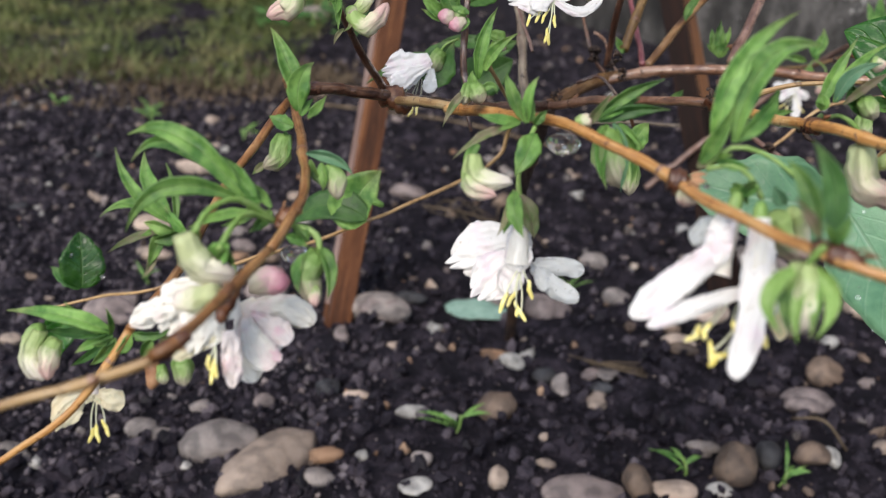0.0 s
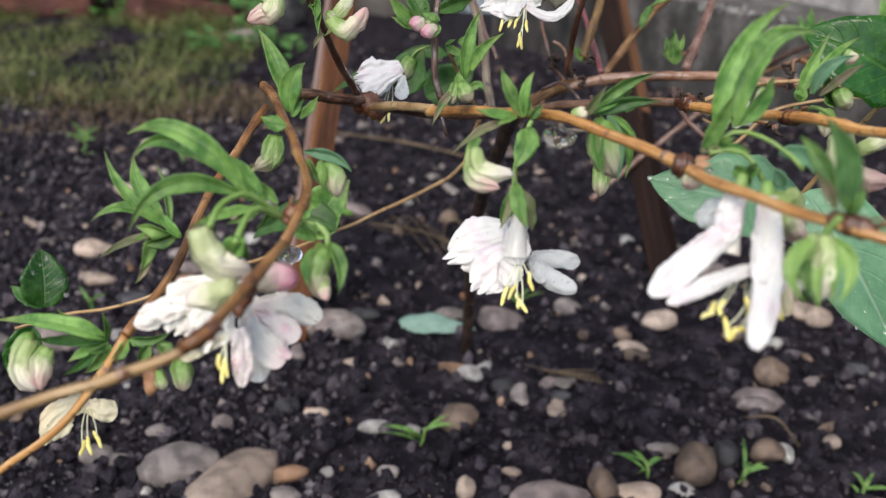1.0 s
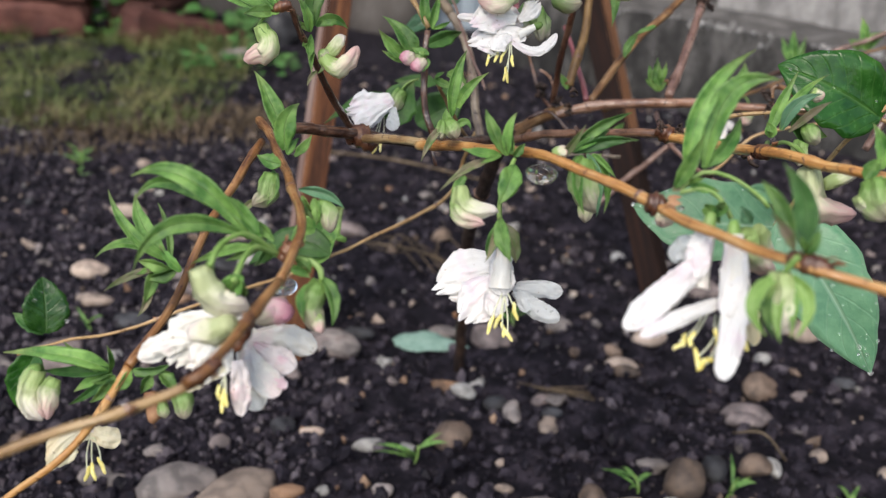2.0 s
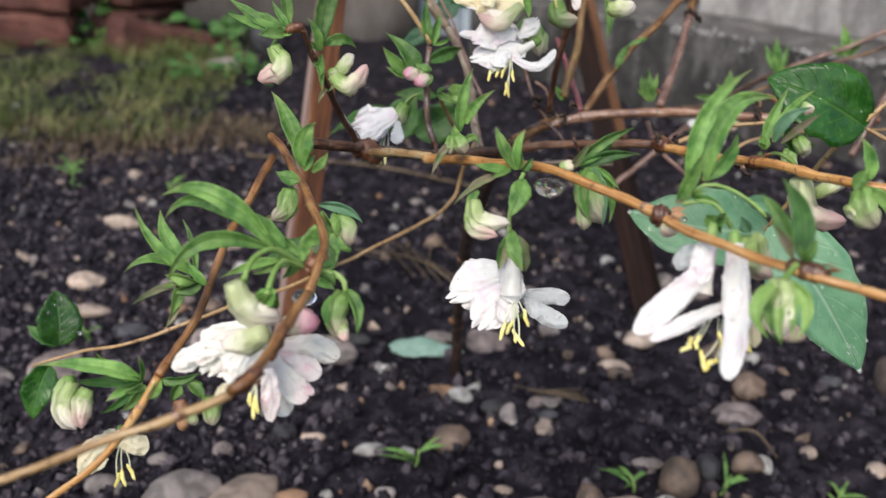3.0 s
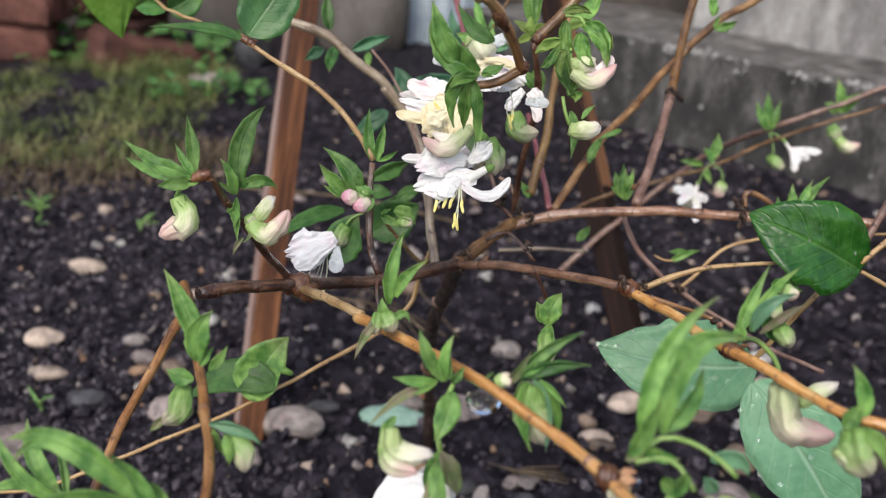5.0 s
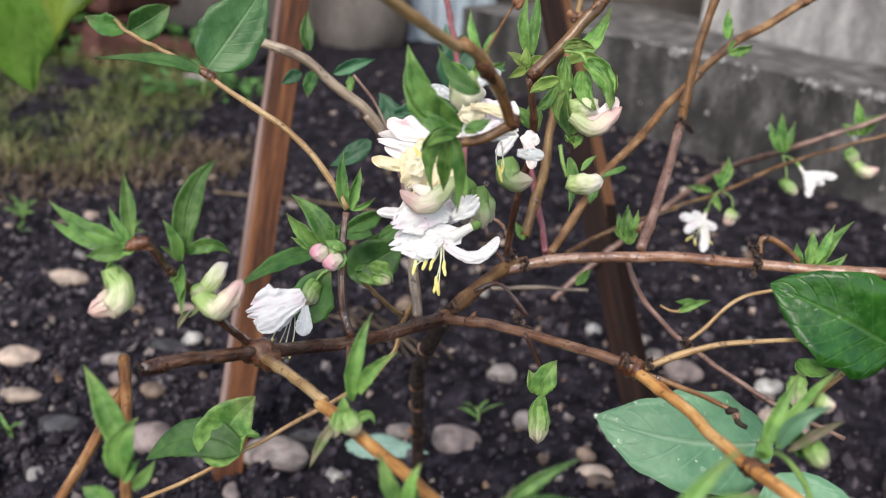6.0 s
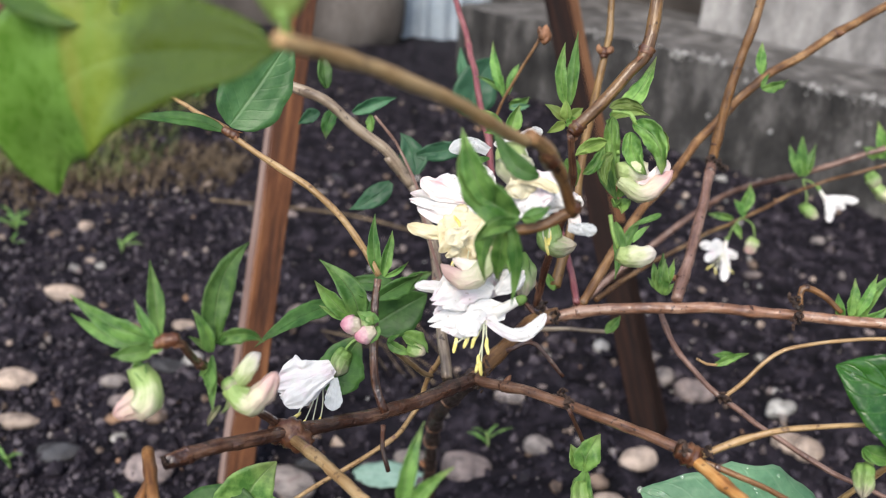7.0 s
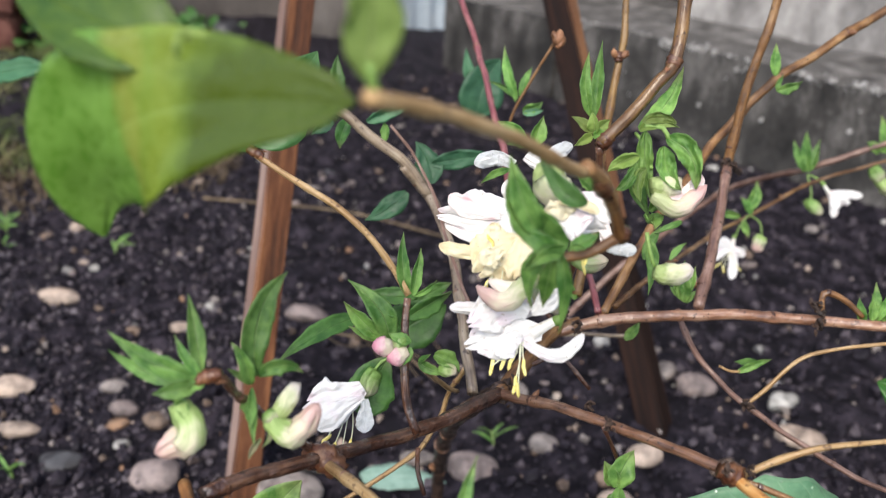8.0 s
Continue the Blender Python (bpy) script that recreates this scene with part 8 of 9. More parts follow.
bud((0.0653, 0.4034, 0.2800), (0.0660, 0.404, 0.2826), (0.0661, 0.4047, 0.2853), 0.0015, BUD_BROWN)
bud((0.0653, 0.4034, 0.2789), (0.0668, 0.404, 0.2808), (0.0682, 0.4047, 0.2826), 0.0014, BUD_BROWN)
# tufts round the flower cluster
leaf((0.0568, 0.3259, 0.2755), (0.0549, 0.328, 0.2837), (0.0564, 0.3331, 0.2917), 0.0032, (-0.36, -0.86, 0.37), 0.75, 0.5, LEAF_YOUNG)
leaf((0.0578, 0.3258, 0.2755), (0.0589, 0.3294, 0.285), (0.0594, 0.332, 0.2951), 0.0032, (-0.45, -0.84, 0.3), 0.61, -0.5, LEAF_YOUNG)
leaf((0.0647, 0.3088, 0.2769), (0.072, 0.3111, 0.2828), (0.0776, 0.3168, 0.2917), 0.0045, (-0.12, -0.83, 0.55), 0.46, -0.6, LEAF_YOUNG)
leaf((0.065, 0.3085, 0.2763), (0.0691, 0.3069, 0.279), (0.0741, 0.3049, 0.2784), 0.0030, (-0.42, -0.84, 0.34), 0.68, 0.7, LEAF_LIME)
leaf((0.0545, 0.3145, 0.274), (0.0517, 0.3155, 0.2761), (0.0488, 0.317, 0.2777), 0.0026, (-0.16, -0.92, 0.36), 0.61, 0.6, LEAF_LIME)
leaf((0.0548, 0.3145, 0.274), (0.0542, 0.314, 0.277), (0.0536, 0.3149, 0.2796), 0.0032, (-0.57, -0.82, -0.06), 0.73, 0.5, LEAF_LIME)
leaf((0.0552, 0.3144, 0.274), (0.057, 0.3153, 0.2758), (0.059, 0.3154, 0.2774), 0.0031, (-0.07, -0.94, 0.34), 0.68, 0.0, LEAF_LIME)
leaf((0.0542, 0.3142, 0.2733), (0.0513, 0.3123, 0.2724), (0.0486, 0.3109, 0.2714), 0.0024, (0.26, -0.77, 0.59), 0.71, -0.3, LEAF_LIME)
leaf((0.0545, 0.3142, 0.2733), (0.056, 0.3122, 0.2739), (0.0574, 0.31, 0.2746), 0.0027, (-0.74, -0.33, 0.58), 0.70, -0.1, LEAF_YOUNG)
leaf((0.0545, 0.3142, 0.2733), (0.0552, 0.3138, 0.2742), (0.0559, 0.3136, 0.2751), 0.0014, (-0.09, -0.97, -0.24), 0.54, -0.1, LEAF_YOUNG)
leaf((0.0629, 0.2952, 0.2703), (0.0614, 0.2941, 0.2662), (0.064, 0.2902, 0.2594), 0.0047, (-0.35, -0.87, 0.36), 0.53, 0.5, LEAF_YOUNG)
leaf((0.0629, 0.2881, 0.2618), (0.0665, 0.2875, 0.2654), (0.0717, 0.2838, 0.2648), 0.0035, (-0.45, -0.89, 0.03), 0.75, -0.3, LEAF_YOUNG)
leaf((0.0629, 0.2878, 0.2611), (0.063, 0.2851, 0.2604), (0.0628, 0.2827, 0.2595), 0.0044, (-0.07, -0.3, 0.95), 0.57, -0.5, LEAF_YOUNG)
leaf((0.0629, 0.2878, 0.2611), (0.0615, 0.2847, 0.2612), (0.0603, 0.2815, 0.2614), 0.0020, (-0.05, 0.06, 1.), 0.38, -0.2, LEAF_YOUNG)
leaf((0.0622, 0.2856, 0.256), (0.0635, 0.2829, 0.2504), (0.0623, 0.2799, 0.243), 0.0028, (-0.35, -0.86, 0.38), 0.40, 0.6, LEAF_YOUNG)
leaf((0.0272, 0.2349, 0.2763), (0.0197, 0.2361, 0.2811), (0.0161, 0.2383, 0.2904), 0.0066, (-0.09, -0.98, 0.17), 0.66, -0.4, LEAF_YOUNG)
leaf((0.0272, 0.2348, 0.276), (0.0232, 0.2378, 0.2759), (0.0193, 0.2409, 0.2774), 0.0026, (-0.56, -0.79, 0.26), 0.74, 0.4, LEAF_YOUNG)
leaf((0.0267, 0.2347, 0.2756), (0.0227, 0.2329, 0.2749), (0.0197, 0.2322, 0.2728), 0.0027, (0.09, -0.85, 0.52), 0.71, 0.3, LEAF_YOUNG)
leaf((0.0267, 0.2347, 0.2756), (0.0246, 0.2339, 0.276), (0.0226, 0.2336, 0.276), 0.0014, (0.27, -0.95, 0.19), 0.77, 0.4, LEAF_YOUNG)
leaf((0.0277, 0.2347, 0.276), (0.0306, 0.2349, 0.2769), (0.033, 0.2351, 0.2785), 0.0025, (-0.27, -0.7, 0.66), 0.49, -0.1, LEAF_YOUNG)
leaf((0.0277, 0.2347, 0.276), (0.029, 0.234, 0.2761), (0.0303, 0.2338, 0.2756), 0.0012, (-0.32, -0.94, 0.14), 0.68, -0.4, LEAF_YOUNG)
leaf((0.0252, 0.2346, 0.275), (0.027, 0.2331, 0.2695), (0.027, 0.2336, 0.2584), 0.0027, (-0.56, -0.83, -0.01), 0.39, -0.5, LEAF_YOUNG)
leaf((0.0242, 0.2348, 0.275), (0.0214, 0.2368, 0.2701), (0.0219, 0.2363, 0.2627), 0.0035, (-0.79, -0.61, 0.07), 0.38, 0.1, LEAF_YOUNG)
leaf((0.0242, 0.2348, 0.275), (0.0229, 0.2363, 0.2724), (0.0215, 0.2391, 0.2695), 0.0015, (-0.85, -0.52, -0.01), 0.40, -0.3, LEAF_YOUNG)
leaf((0.0247, 0.2345, 0.2745), (0.0244, 0.2356, 0.2686), (0.0245, 0.2377, 0.2619), 0.0032, (-0.32, -0.92, -0.23), 0.49, 0.0, LEAF_YOUNG)
leaf((0.0257, 0.2348, 0.2755), (0.0242, 0.2362, 0.2769), (0.0237, 0.2385, 0.2784), 0.0020, (-0.61, -0.66, 0.43), 0.35, 0.0, LEAF_YOUNG)
leaf((0.0411, 0.3243, 0.2668), (0.0423, 0.3258, 0.2709), (0.0438, 0.3274, 0.2749), 0.0042, (0.06, -0.94, 0.35), 0.70, 0.4, LEAF_YOUNG)
leaf((0.041, 0.3346, 0.2653), (0.0371, 0.3357, 0.2683), (0.0329, 0.3379, 0.2701), 0.0038, (-0.23, -0.94, 0.25), 0.56, 0.5, LEAF_YOUNG)
leaf((0.041, 0.3346, 0.2653), (0.0381, 0.3341, 0.2652), (0.0355, 0.3343, 0.2644), 0.0019, (0.04, -0.99, 0.1), 0.74, -0.2, LEAF_YOUNG)
leaf((0.0415, 0.3294, 0.2661), (0.0384, 0.3302, 0.2667), (0.0351, 0.3305, 0.2665), 0.0032, (-0.17, -0.98, -0.03), 0.54, -0.2, LEAF_YOUNG)
leaf((0.0555, 0.417, 0.2568), (0.0519, 0.4192, 0.2659), (0.0509, 0.4258, 0.2751), 0.0038, (-0.5, -0.82, 0.27), 0.68, -0.1, LEAF_YOUNG)
leaf((0.0555, 0.417, 0.2568), (0.0506, 0.4192, 0.2607), (0.0444, 0.4205, 0.2625), 0.0021, (-0.37, -0.91, -0.17), 0.78, 0.1, LEAF_YOUNG)
leaf((0.057, 0.4169, 0.2569), (0.0581, 0.4177, 0.2631), (0.0612, 0.4213, 0.2682), 0.0031, (-0.57, -0.67, 0.48), 0.41, 0.3, LEAF_YOUNG)
leaf((0.0548, 0.4167, 0.2558), (0.054, 0.4179, 0.2595), (0.0523, 0.42, 0.2625), 0.0022, (-0.03, -0.9, 0.44), 0.72, 0.6, LEAF_YOUNG)
leaf((0.0565, 0.4103, 0.2543), (0.0603, 0.4094, 0.2555), (0.0638, 0.4107, 0.2575), 0.0043, (0.07, -1., -0.05), 0.58, 0.6, LEAF_YOUNG)
leaf((0.0565, 0.4098, 0.2533), (0.0602, 0.4088, 0.2539), (0.0642, 0.4093, 0.2547), 0.0027, (-0.12, -0.94, 0.32), 0.69, 0.0, LEAF_PALE)
leaf((0.0389, 0.3412, 0.2545), (0.0339, 0.3402, 0.2532), (0.0297, 0.3406, 0.2502), 0.0023, (-0.22, -0.79, 0.57), 0.79, -0.3, LEAF_YOUNG)
leaf((0.0589, 0.3168, 0.2555), (0.0554, 0.3177, 0.2587), (0.0527, 0.3203, 0.2617), 0.0037, (0.05, -0.84, 0.54), 0.50, -0.5, LEAF_YOUNG)
leaf((0.058, 0.3216, 0.2613), (0.059, 0.3197, 0.2578), (0.0603, 0.3182, 0.2542), 0.0047, (-0.05, -0.9, 0.43), 0.78, -0.0, LEAF_YOUNG)
bud((0.0376, 0.2885, 0.2472), (0.0345, 0.2869, 0.2425), (0.0356, 0.2845, 0.2374), 0.0035, BUD_GREEN)
bud((0.0387, 0.2851, 0.2472), (0.0394, 0.2827, 0.2421), (0.04, 0.2804, 0.2371), 0.0028, BUD_GREEN)
leaf((0.0218, 0.2359, 0.278), (0.0181, 0.2354, 0.2848), (0.0159, 0.238, 0.2921), 0.0044, (-0.04, -0.99, 0.13), 0.50, 0.1, LEAF_YOUNG)
leaf((0.0307, 0.2373, 0.2837), (0.0262, 0.2388, 0.2855), (0.0225, 0.2454, 0.2907), 0.0034, (-0.4, -0.8, 0.45), 0.40, 0.1, LEAF)
leaf((0.0252, 0.2345, 0.2755), (0.0214, 0.2344, 0.2772), (0.0178, 0.2364, 0.2783), 0.0030, (-0.09, -0.91, 0.4), 0.56, 0.4, LEAF_YOUNG)
leaf((0.0241, 0.2348, 0.276), (0.0211, 0.2337, 0.2744), (0.0191, 0.2336, 0.2716), 0.0031, (0.17, -0.98, 0.09), 0.73, -0.5, LEAF_YOUNG)
leaf((0.0241, 0.2348, 0.276), (0.023, 0.2335, 0.2745), (0.0225, 0.2323, 0.2728), 0.0017, (0.51, -0.78, 0.36), 0.73, -0.5, LEAF_YOUNG)
# hanging white flower in the middle
flower((0.0161, 0.1753, 0.2089), (0.0157, 0.1713, 0.1992), 0.0050, "white hanging honeysuckle blossom with yellow anthers")
lip((0.0181, 0.1767, 0.2023), (0.0099, 0.1768, 0.2), (0.0013, 0.1764, 0.1957), 0.0137, (-0.13, -0.92, 0.37), -0.25, 0.2, PETAL)
lip((0.0178, 0.1758, 0.2), (0.012, 0.1717, 0.197), (0.007, 0.1688, 0.1916), 0.0111, (0, -0.77, 0.63), -0.15, 0.2, PETAL)
petal((0.0166, 0.1756, 0.1994), (0.0148, 0.1705, 0.1972), (0.0129, 0.1673, 0.1944), 0.0061, (0.07, -0.54, 0.84), 0.18, -0.5, PETAL)
strap((0.017, 0.1786, 0.2068), (0.0157, 0.1733, 0.2028), (0.0163, 0.1697, 0.1982), 0.0061, (-0.15, -0.68, 0.72), -0.40, 0.2, PETAL)
strap((0.0197, 0.1747, 0.1979), (0.0251, 0.1737, 0.198), (0.0303, 0.1736, 0.1972), 0.0042, (-0.08, -0.92, 0.38), -0.30, 0.2, PETAL_WET)
strap((0.0198, 0.1745, 0.1973), (0.0233, 0.1715, 0.1944), (0.0288, 0.1678, 0.1934), 0.0045, (-0.46, -0.82, 0.34), -0.30, 0.2, PETAL_WET)
strap((0.0195, 0.1749, 0.1982), (0.021, 0.173, 0.196), (0.022, 0.1706, 0.1937), 0.0032, (-0.28, -0.77, 0.58), -0.30, 0.2, PETAL_WET)
stamen((0.0154, 0.1669, 0.1998), (0.013, 0.1645, 0.1935))
stamen((0.0158, 0.1667, 0.1993), (0.0147, 0.1647, 0.1943))
stamen((0.016, 0.1667, 0.1993), (0.0167, 0.1635, 0.1917))
stamen((0.0166, 0.1669, 0.1999), (0.0184, 0.1653, 0.1964))
stamen((0.016, 0.1667, 0.1993), (0.0156, 0.1639, 0.1925))
bud((0.0047, 0.167, 0.2241), (0.0061, 0.1652, 0.2201), (0.0128, 0.1644, 0.2194), 0.0022, BUD)
bud((0.0039, 0.1661, 0.2217), (0.0048, 0.1637, 0.2187), (0.0097, 0.1618, 0.2178), 0.0017, BUD_PINK)
leaf((0.006, 0.1677, 0.2259), (0.004, 0.1664, 0.2235), (0.0041, 0.1654, 0.2202), 0.0019, (-0.08, -0.92, 0.38), 0.40, -0.6, LEAF_YOUNG)
leaf((0.0150, 0.1745, 0.2134), (0.0134, 0.1738, 0.2090), (0.0125, 0.1735, 0.2050), 0.0026, (-0.2, -0.9, 0.3), 0.35, 0.2, LEAF_YOUNG)
leaf((0.0154, 0.1740, 0.2137), (0.0177, 0.1722, 0.2092), (0.0186, 0.1712, 0.2053), 0.0034, (0.2, -0.9, 0.3), 0.30, 0.1, BRACT)
# pair of white flowers on the right
flower((0.047, 0.1375, 0.2283), (0.0446, 0.1330, 0.2172), 0.0044, "white honeysuckle blossom with long strap petals")
strap((0.0465, 0.1350, 0.2222), (0.0380, 0.128, 0.2187), (0.0297, 0.124, 0.2133), 0.0052, (0.07, -0.71, 0.7), -0.08, 0.2, PETAL)
strap((0.0488, 0.1283, 0.217), (0.0397, 0.1234, 0.2162), (0.0318, 0.1216, 0.2131), 0.0028, (0.1, -0.68, 0.73), -0.08, 0.2, PETAL)
strap((0.046, 0.1356, 0.2236), (0.0432, 0.1378, 0.223), (0.0417, 0.1386, 0.2196), 0.0042, (-0.63, -0.76, 0.11), -0.30, 0.2, PETAL_WET)
strap((0.0455, 0.1343, 0.2281), (0.0438, 0.1325, 0.2241), (0.0436, 0.131, 0.2198), 0.0045, (-0.36, -0.84, 0.41), -0.30, 0.2, PETAL)
stamen((0.0463, 0.1314, 0.2135), (0.0398, 0.1243, 0.2108))
stamen((0.0473, 0.1315, 0.214), (0.042, 0.1243, 0.2113))
stamen((0.0492, 0.1309, 0.2128), (0.0428, 0.123, 0.2082))
stamen((0.0482, 0.1309, 0.2128), (0.0461, 0.124, 0.2114))
flower((0.0497, 0.1331, 0.2286), (0.0500, 0.1285, 0.2180), 0.0047, "white honeysuckle blossom with long strap petals")
strap((0.0498, 0.1302, 0.2243), (0.0477, 0.1224, 0.2162), (0.0436, 0.1137, 0.2095), 0.0046, (-0.32, -0.56, 0.76), -0.08, 0.2, PETAL)
strap((0.0495, 0.1324, 0.2244), (0.0481, 0.1276, 0.2203), (0.0468, 0.1228, 0.2165), 0.0042, (-0.57, -0.42, 0.71), -0.30, 0.2, PETAL)
strap((0.0525, 0.1343, 0.2218), (0.0518, 0.1315, 0.2167), (0.0529, 0.1281, 0.2121), 0.0044, (-0.58, -0.7, 0.43), -0.30, 0.2, PETAL)
strap((0.0544, 0.1355, 0.2172), (0.0552, 0.1327, 0.2121), (0.0564, 0.1309, 0.2066), 0.0033, (-0.56, -0.8, 0.24), -0.30, 0.2, PETAL_OLD)
strap((0.0497, 0.1327, 0.2278), (0.0494, 0.1294, 0.2233), (0.0491, 0.1259, 0.2191), 0.0044, (-0.41, -0.7, 0.58), -0.30, 0.2, PETAL)
stamen((0.0485, 0.1266, 0.2127), (0.043, 0.1191, 0.2093))
stamen((0.0508, 0.1268, 0.2137), (0.0489, 0.1199, 0.2125))
# large flower on the lower left
flower((-0.0393, 0.1506, 0.2049), (-0.038, 0.1469, 0.1963), 0.0028, "white pink-tinged honeysuckle blossom, petals spread")
lip((-0.0402, 0.1461, 0.2035), (-0.0465, 0.1464, 0.1987), (-0.0513, 0.146, 0.193), 0.0127, (-0.14, -0.98, 0.16), -0.20, 0.2, PETAL_WARM)
strap((-0.0467, 0.1448, 0.1989), (-0.0518, 0.1452, 0.1982), (-0.0575, 0.1459, 0.1943), 0.0049, (-0.23, -0.93, 0.3), -0.30, 0.2, PETAL_WARM)
lip((-0.0386, 0.1453, 0.2017), (-0.0427, 0.1428, 0.1976), (-0.045, 0.1415, 0.1914), 0.0092, (0.07, -0.95, 0.3), -0.20, 0.2, PETAL_WARM)
strap((-0.0371, 0.1553, 0.1939), (-0.0306, 0.155, 0.1945), (-0.0242, 0.1537, 0.1924), 0.0057, (-0.06, -0.88, 0.47), -0.30, 0.2, PETAL_WARM)
petal((-0.0371, 0.1549, 0.1928), (-0.0325, 0.1518, 0.192), (-0.0281, 0.1489, 0.1907), 0.0055, (-0.32, -0.71, 0.63), -0.08, -0.4, PETAL_BLUSH)
petal((-0.0377, 0.1547, 0.1923), (-0.0347, 0.1484, 0.1899), (-0.0306, 0.1455, 0.1871), 0.0057, (-0.19, -0.59, 0.79), 0.13, 0.1, PETAL_WARM)
strap((-0.034, 0.1535, 0.19), (-0.0319, 0.1479, 0.1897), (-0.0292, 0.145, 0.189), 0.0022, (-0.41, -0.34, 0.85), -0.30, 0.2, PETAL_BLUSH)
petal((-0.0382, 0.1543, 0.1913), (-0.0372, 0.1505, 0.1867), (-0.0348, 0.1471, 0.1824), 0.0059, (0.07, -0.76, 0.65), -0.08, -0.1, PETAL_WARM)
strap((-0.038, 0.1429, 0.196), (-0.0376, 0.1413, 0.1909), (-0.0378, 0.1414, 0.1846), 0.0041, (0.16, -0.98, 0.13), -0.30, 0.2, PETAL_BLUSH)
lip((-0.0383, 0.156, 0.1953), (-0.0355, 0.1544, 0.1895), (-0.0326, 0.1519, 0.184), 0.0121, (0.15, -0.9, 0.4), -0.20, 0.2, PETAL_WARM)
strap((-0.0405, 0.1422, 0.194), (-0.0449, 0.1423, 0.1924), (-0.0491, 0.1431, 0.1892), 0.0031, (-0.25, -0.92, 0.29), -0.30, 0.2, PETAL_CREAM)
bud((-0.0435, 0.1372, 0.2173), (-0.0406, 0.1368, 0.2117), (-0.0348, 0.1376, 0.2096), 0.0028, BUD_PALE)
bud((-0.0374, 0.1332, 0.209), (-0.0417, 0.1354, 0.2055), (-0.0462, 0.1386, 0.2044), 0.0024, BUD_PALE)
bud((-0.0349, 0.1492, 0.2025), (-0.0315, 0.1494, 0.2036), (-0.028, 0.1489, 0.2032), 0.0028, BUD_ROSE)
leaf((-0.0414, 0.1376, 0.2187), (-0.0422, 0.138, 0.2155), (-0.0429, 0.1383, 0.2122), 0.0020, (0.07, -0.99, -0.13), 0.41, -0.4, LEAF_YOUNG)
leaf((-0.0359, 0.1362, 0.2164), (-0.0377, 0.1372, 0.2141), (-0.0399, 0.1398, 0.2112), 0.0034, (-0.43, -0.86, -0.26), 0.47, -0.1, LEAF_YOUNG)
leaf((-0.0359, 0.1358, 0.2155), (-0.0367, 0.1376, 0.2128), (-0.0371, 0.14, 0.2096), 0.0027, (0, -0.82, -0.57), 0.40, 0.0, LEAF_YOUNG)
stamen((-0.0405, 0.1422, 0.194), (-0.0409, 0.1401, 0.1888))
stamen((-0.0403, 0.1422, 0.194), (-0.0416, 0.1407, 0.1902))
stamen((-0.0407, 0.1423, 0.194), (-0.0403, 0.1403, 0.1893))
stem("twig", [(-0.0308, 0.1543, 0.2132), (-0.0365, 0.148, 0.2197), (-0.0401, 0.1429, 0.2198), (-0.0413, 0.1372, 0.2178)], 0.50, 0.60, CALYX)
stem("twig", [(-0.0308, 0.1543, 0.2132), (-0.0354, 0.1469, 0.2174), (-0.0373, 0.1359, 0.2154)], 0.50, 0.60, CALYX)
stem("twig", [(-0.0282, 0.154, 0.213), (-0.025, 0.1535, 0.2125), (-0.0232, 0.1526, 0.2107), (-0.023, 0.1516, 0.2083)], 0.55, 0.60, CALYX)
# small flower on the lower left twig
flower((-0.0755, 0.1696, 0.166), (-0.076, 0.1685, 0.1632), 0.0022, "small cream honeysuckle blossom below a twig")
lip((-0.0754, 0.1686, 0.1635), (-0.081, 0.1665, 0.1615), (-0.085, 0.1657, 0.1547), 0.0069, (0.02, -0.96, 0.29), -0.20, 0.2, PETAL_CREAM)
strap((-0.0754, 0.1684, 0.1632), (-0.0722, 0.1674, 0.1624), (-0.0689, 0.1674, 0.1621), 0.0049, (-0.02, -0.8, 0.6), -0.30, 0.2, PETAL_CREAM)
strap((-0.0761, 0.1689, 0.1643), (-0.0778, 0.1682, 0.1635), (-0.0797, 0.1682, 0.1618), 0.0050, (-0.13, -0.88, 0.45), -0.30, 0.2, PETAL_CREAM)
stamen((-0.0758, 0.168, 0.162), (-0.0763, 0.1648, 0.1544))
stamen((-0.0754, 0.168, 0.1621), (-0.0748, 0.1649, 0.1549))
stamen((-0.075, 0.1679, 0.1621), (-0.0731, 0.1653, 0.1562))
# back flower on the left of the trunk
flower((-0.0048, 0.2868, 0.2168), (-0.0085, 0.2851, 0.2115), 0.0028, "white honeysuckle blossom in side view")
lip((-0.0072, 0.2815, 0.2172), (-0.0143, 0.2795, 0.2142), (-0.0222, 0.2790, 0.2122), 0.0125, (0.05, -0.92, 0.38), -0.2, 0.1, PETAL)
petal((-0.0071, 0.2808, 0.2150), (-0.0135, 0.2775, 0.2126), (-0.0192, 0.2765, 0.2092), 0.0066, (0.18, -0.9, 0.4), -0.26, 0.2, PETAL)
petal((-0.0067, 0.2807, 0.2143), (-0.0068, 0.2785, 0.2108), (-0.0072, 0.2759, 0.2076), 0.0046, (0.07, -0.82, 0.57), 0.12, 0.1, PETAL_WET)
stamen((-0.0106, 0.2848, 0.2099), (-0.0147, 0.2785, 0.2013))
stamen((-0.0103, 0.2847, 0.2099), (-0.0126, 0.278, 0.2006))
stamen((-0.0097, 0.2847, 0.2099), (-0.0105, 0.2782, 0.2017))
stamen((-0.0106, 0.2848, 0.2099), (-0.0165, 0.2794, 0.2029))
bud((-0.0038, 0.2874, 0.2186), (-0.0054, 0.2862, 0.2152), (-0.007, 0.285, 0.2119), 0.0025, BUD_GREEN)
stem("twig", [(0.0016, 0.2883, 0.2226), (-0.0022, 0.288, 0.2208), (-0.0042, 0.2872, 0.2181)], 0.40, 0.40, CALYX)
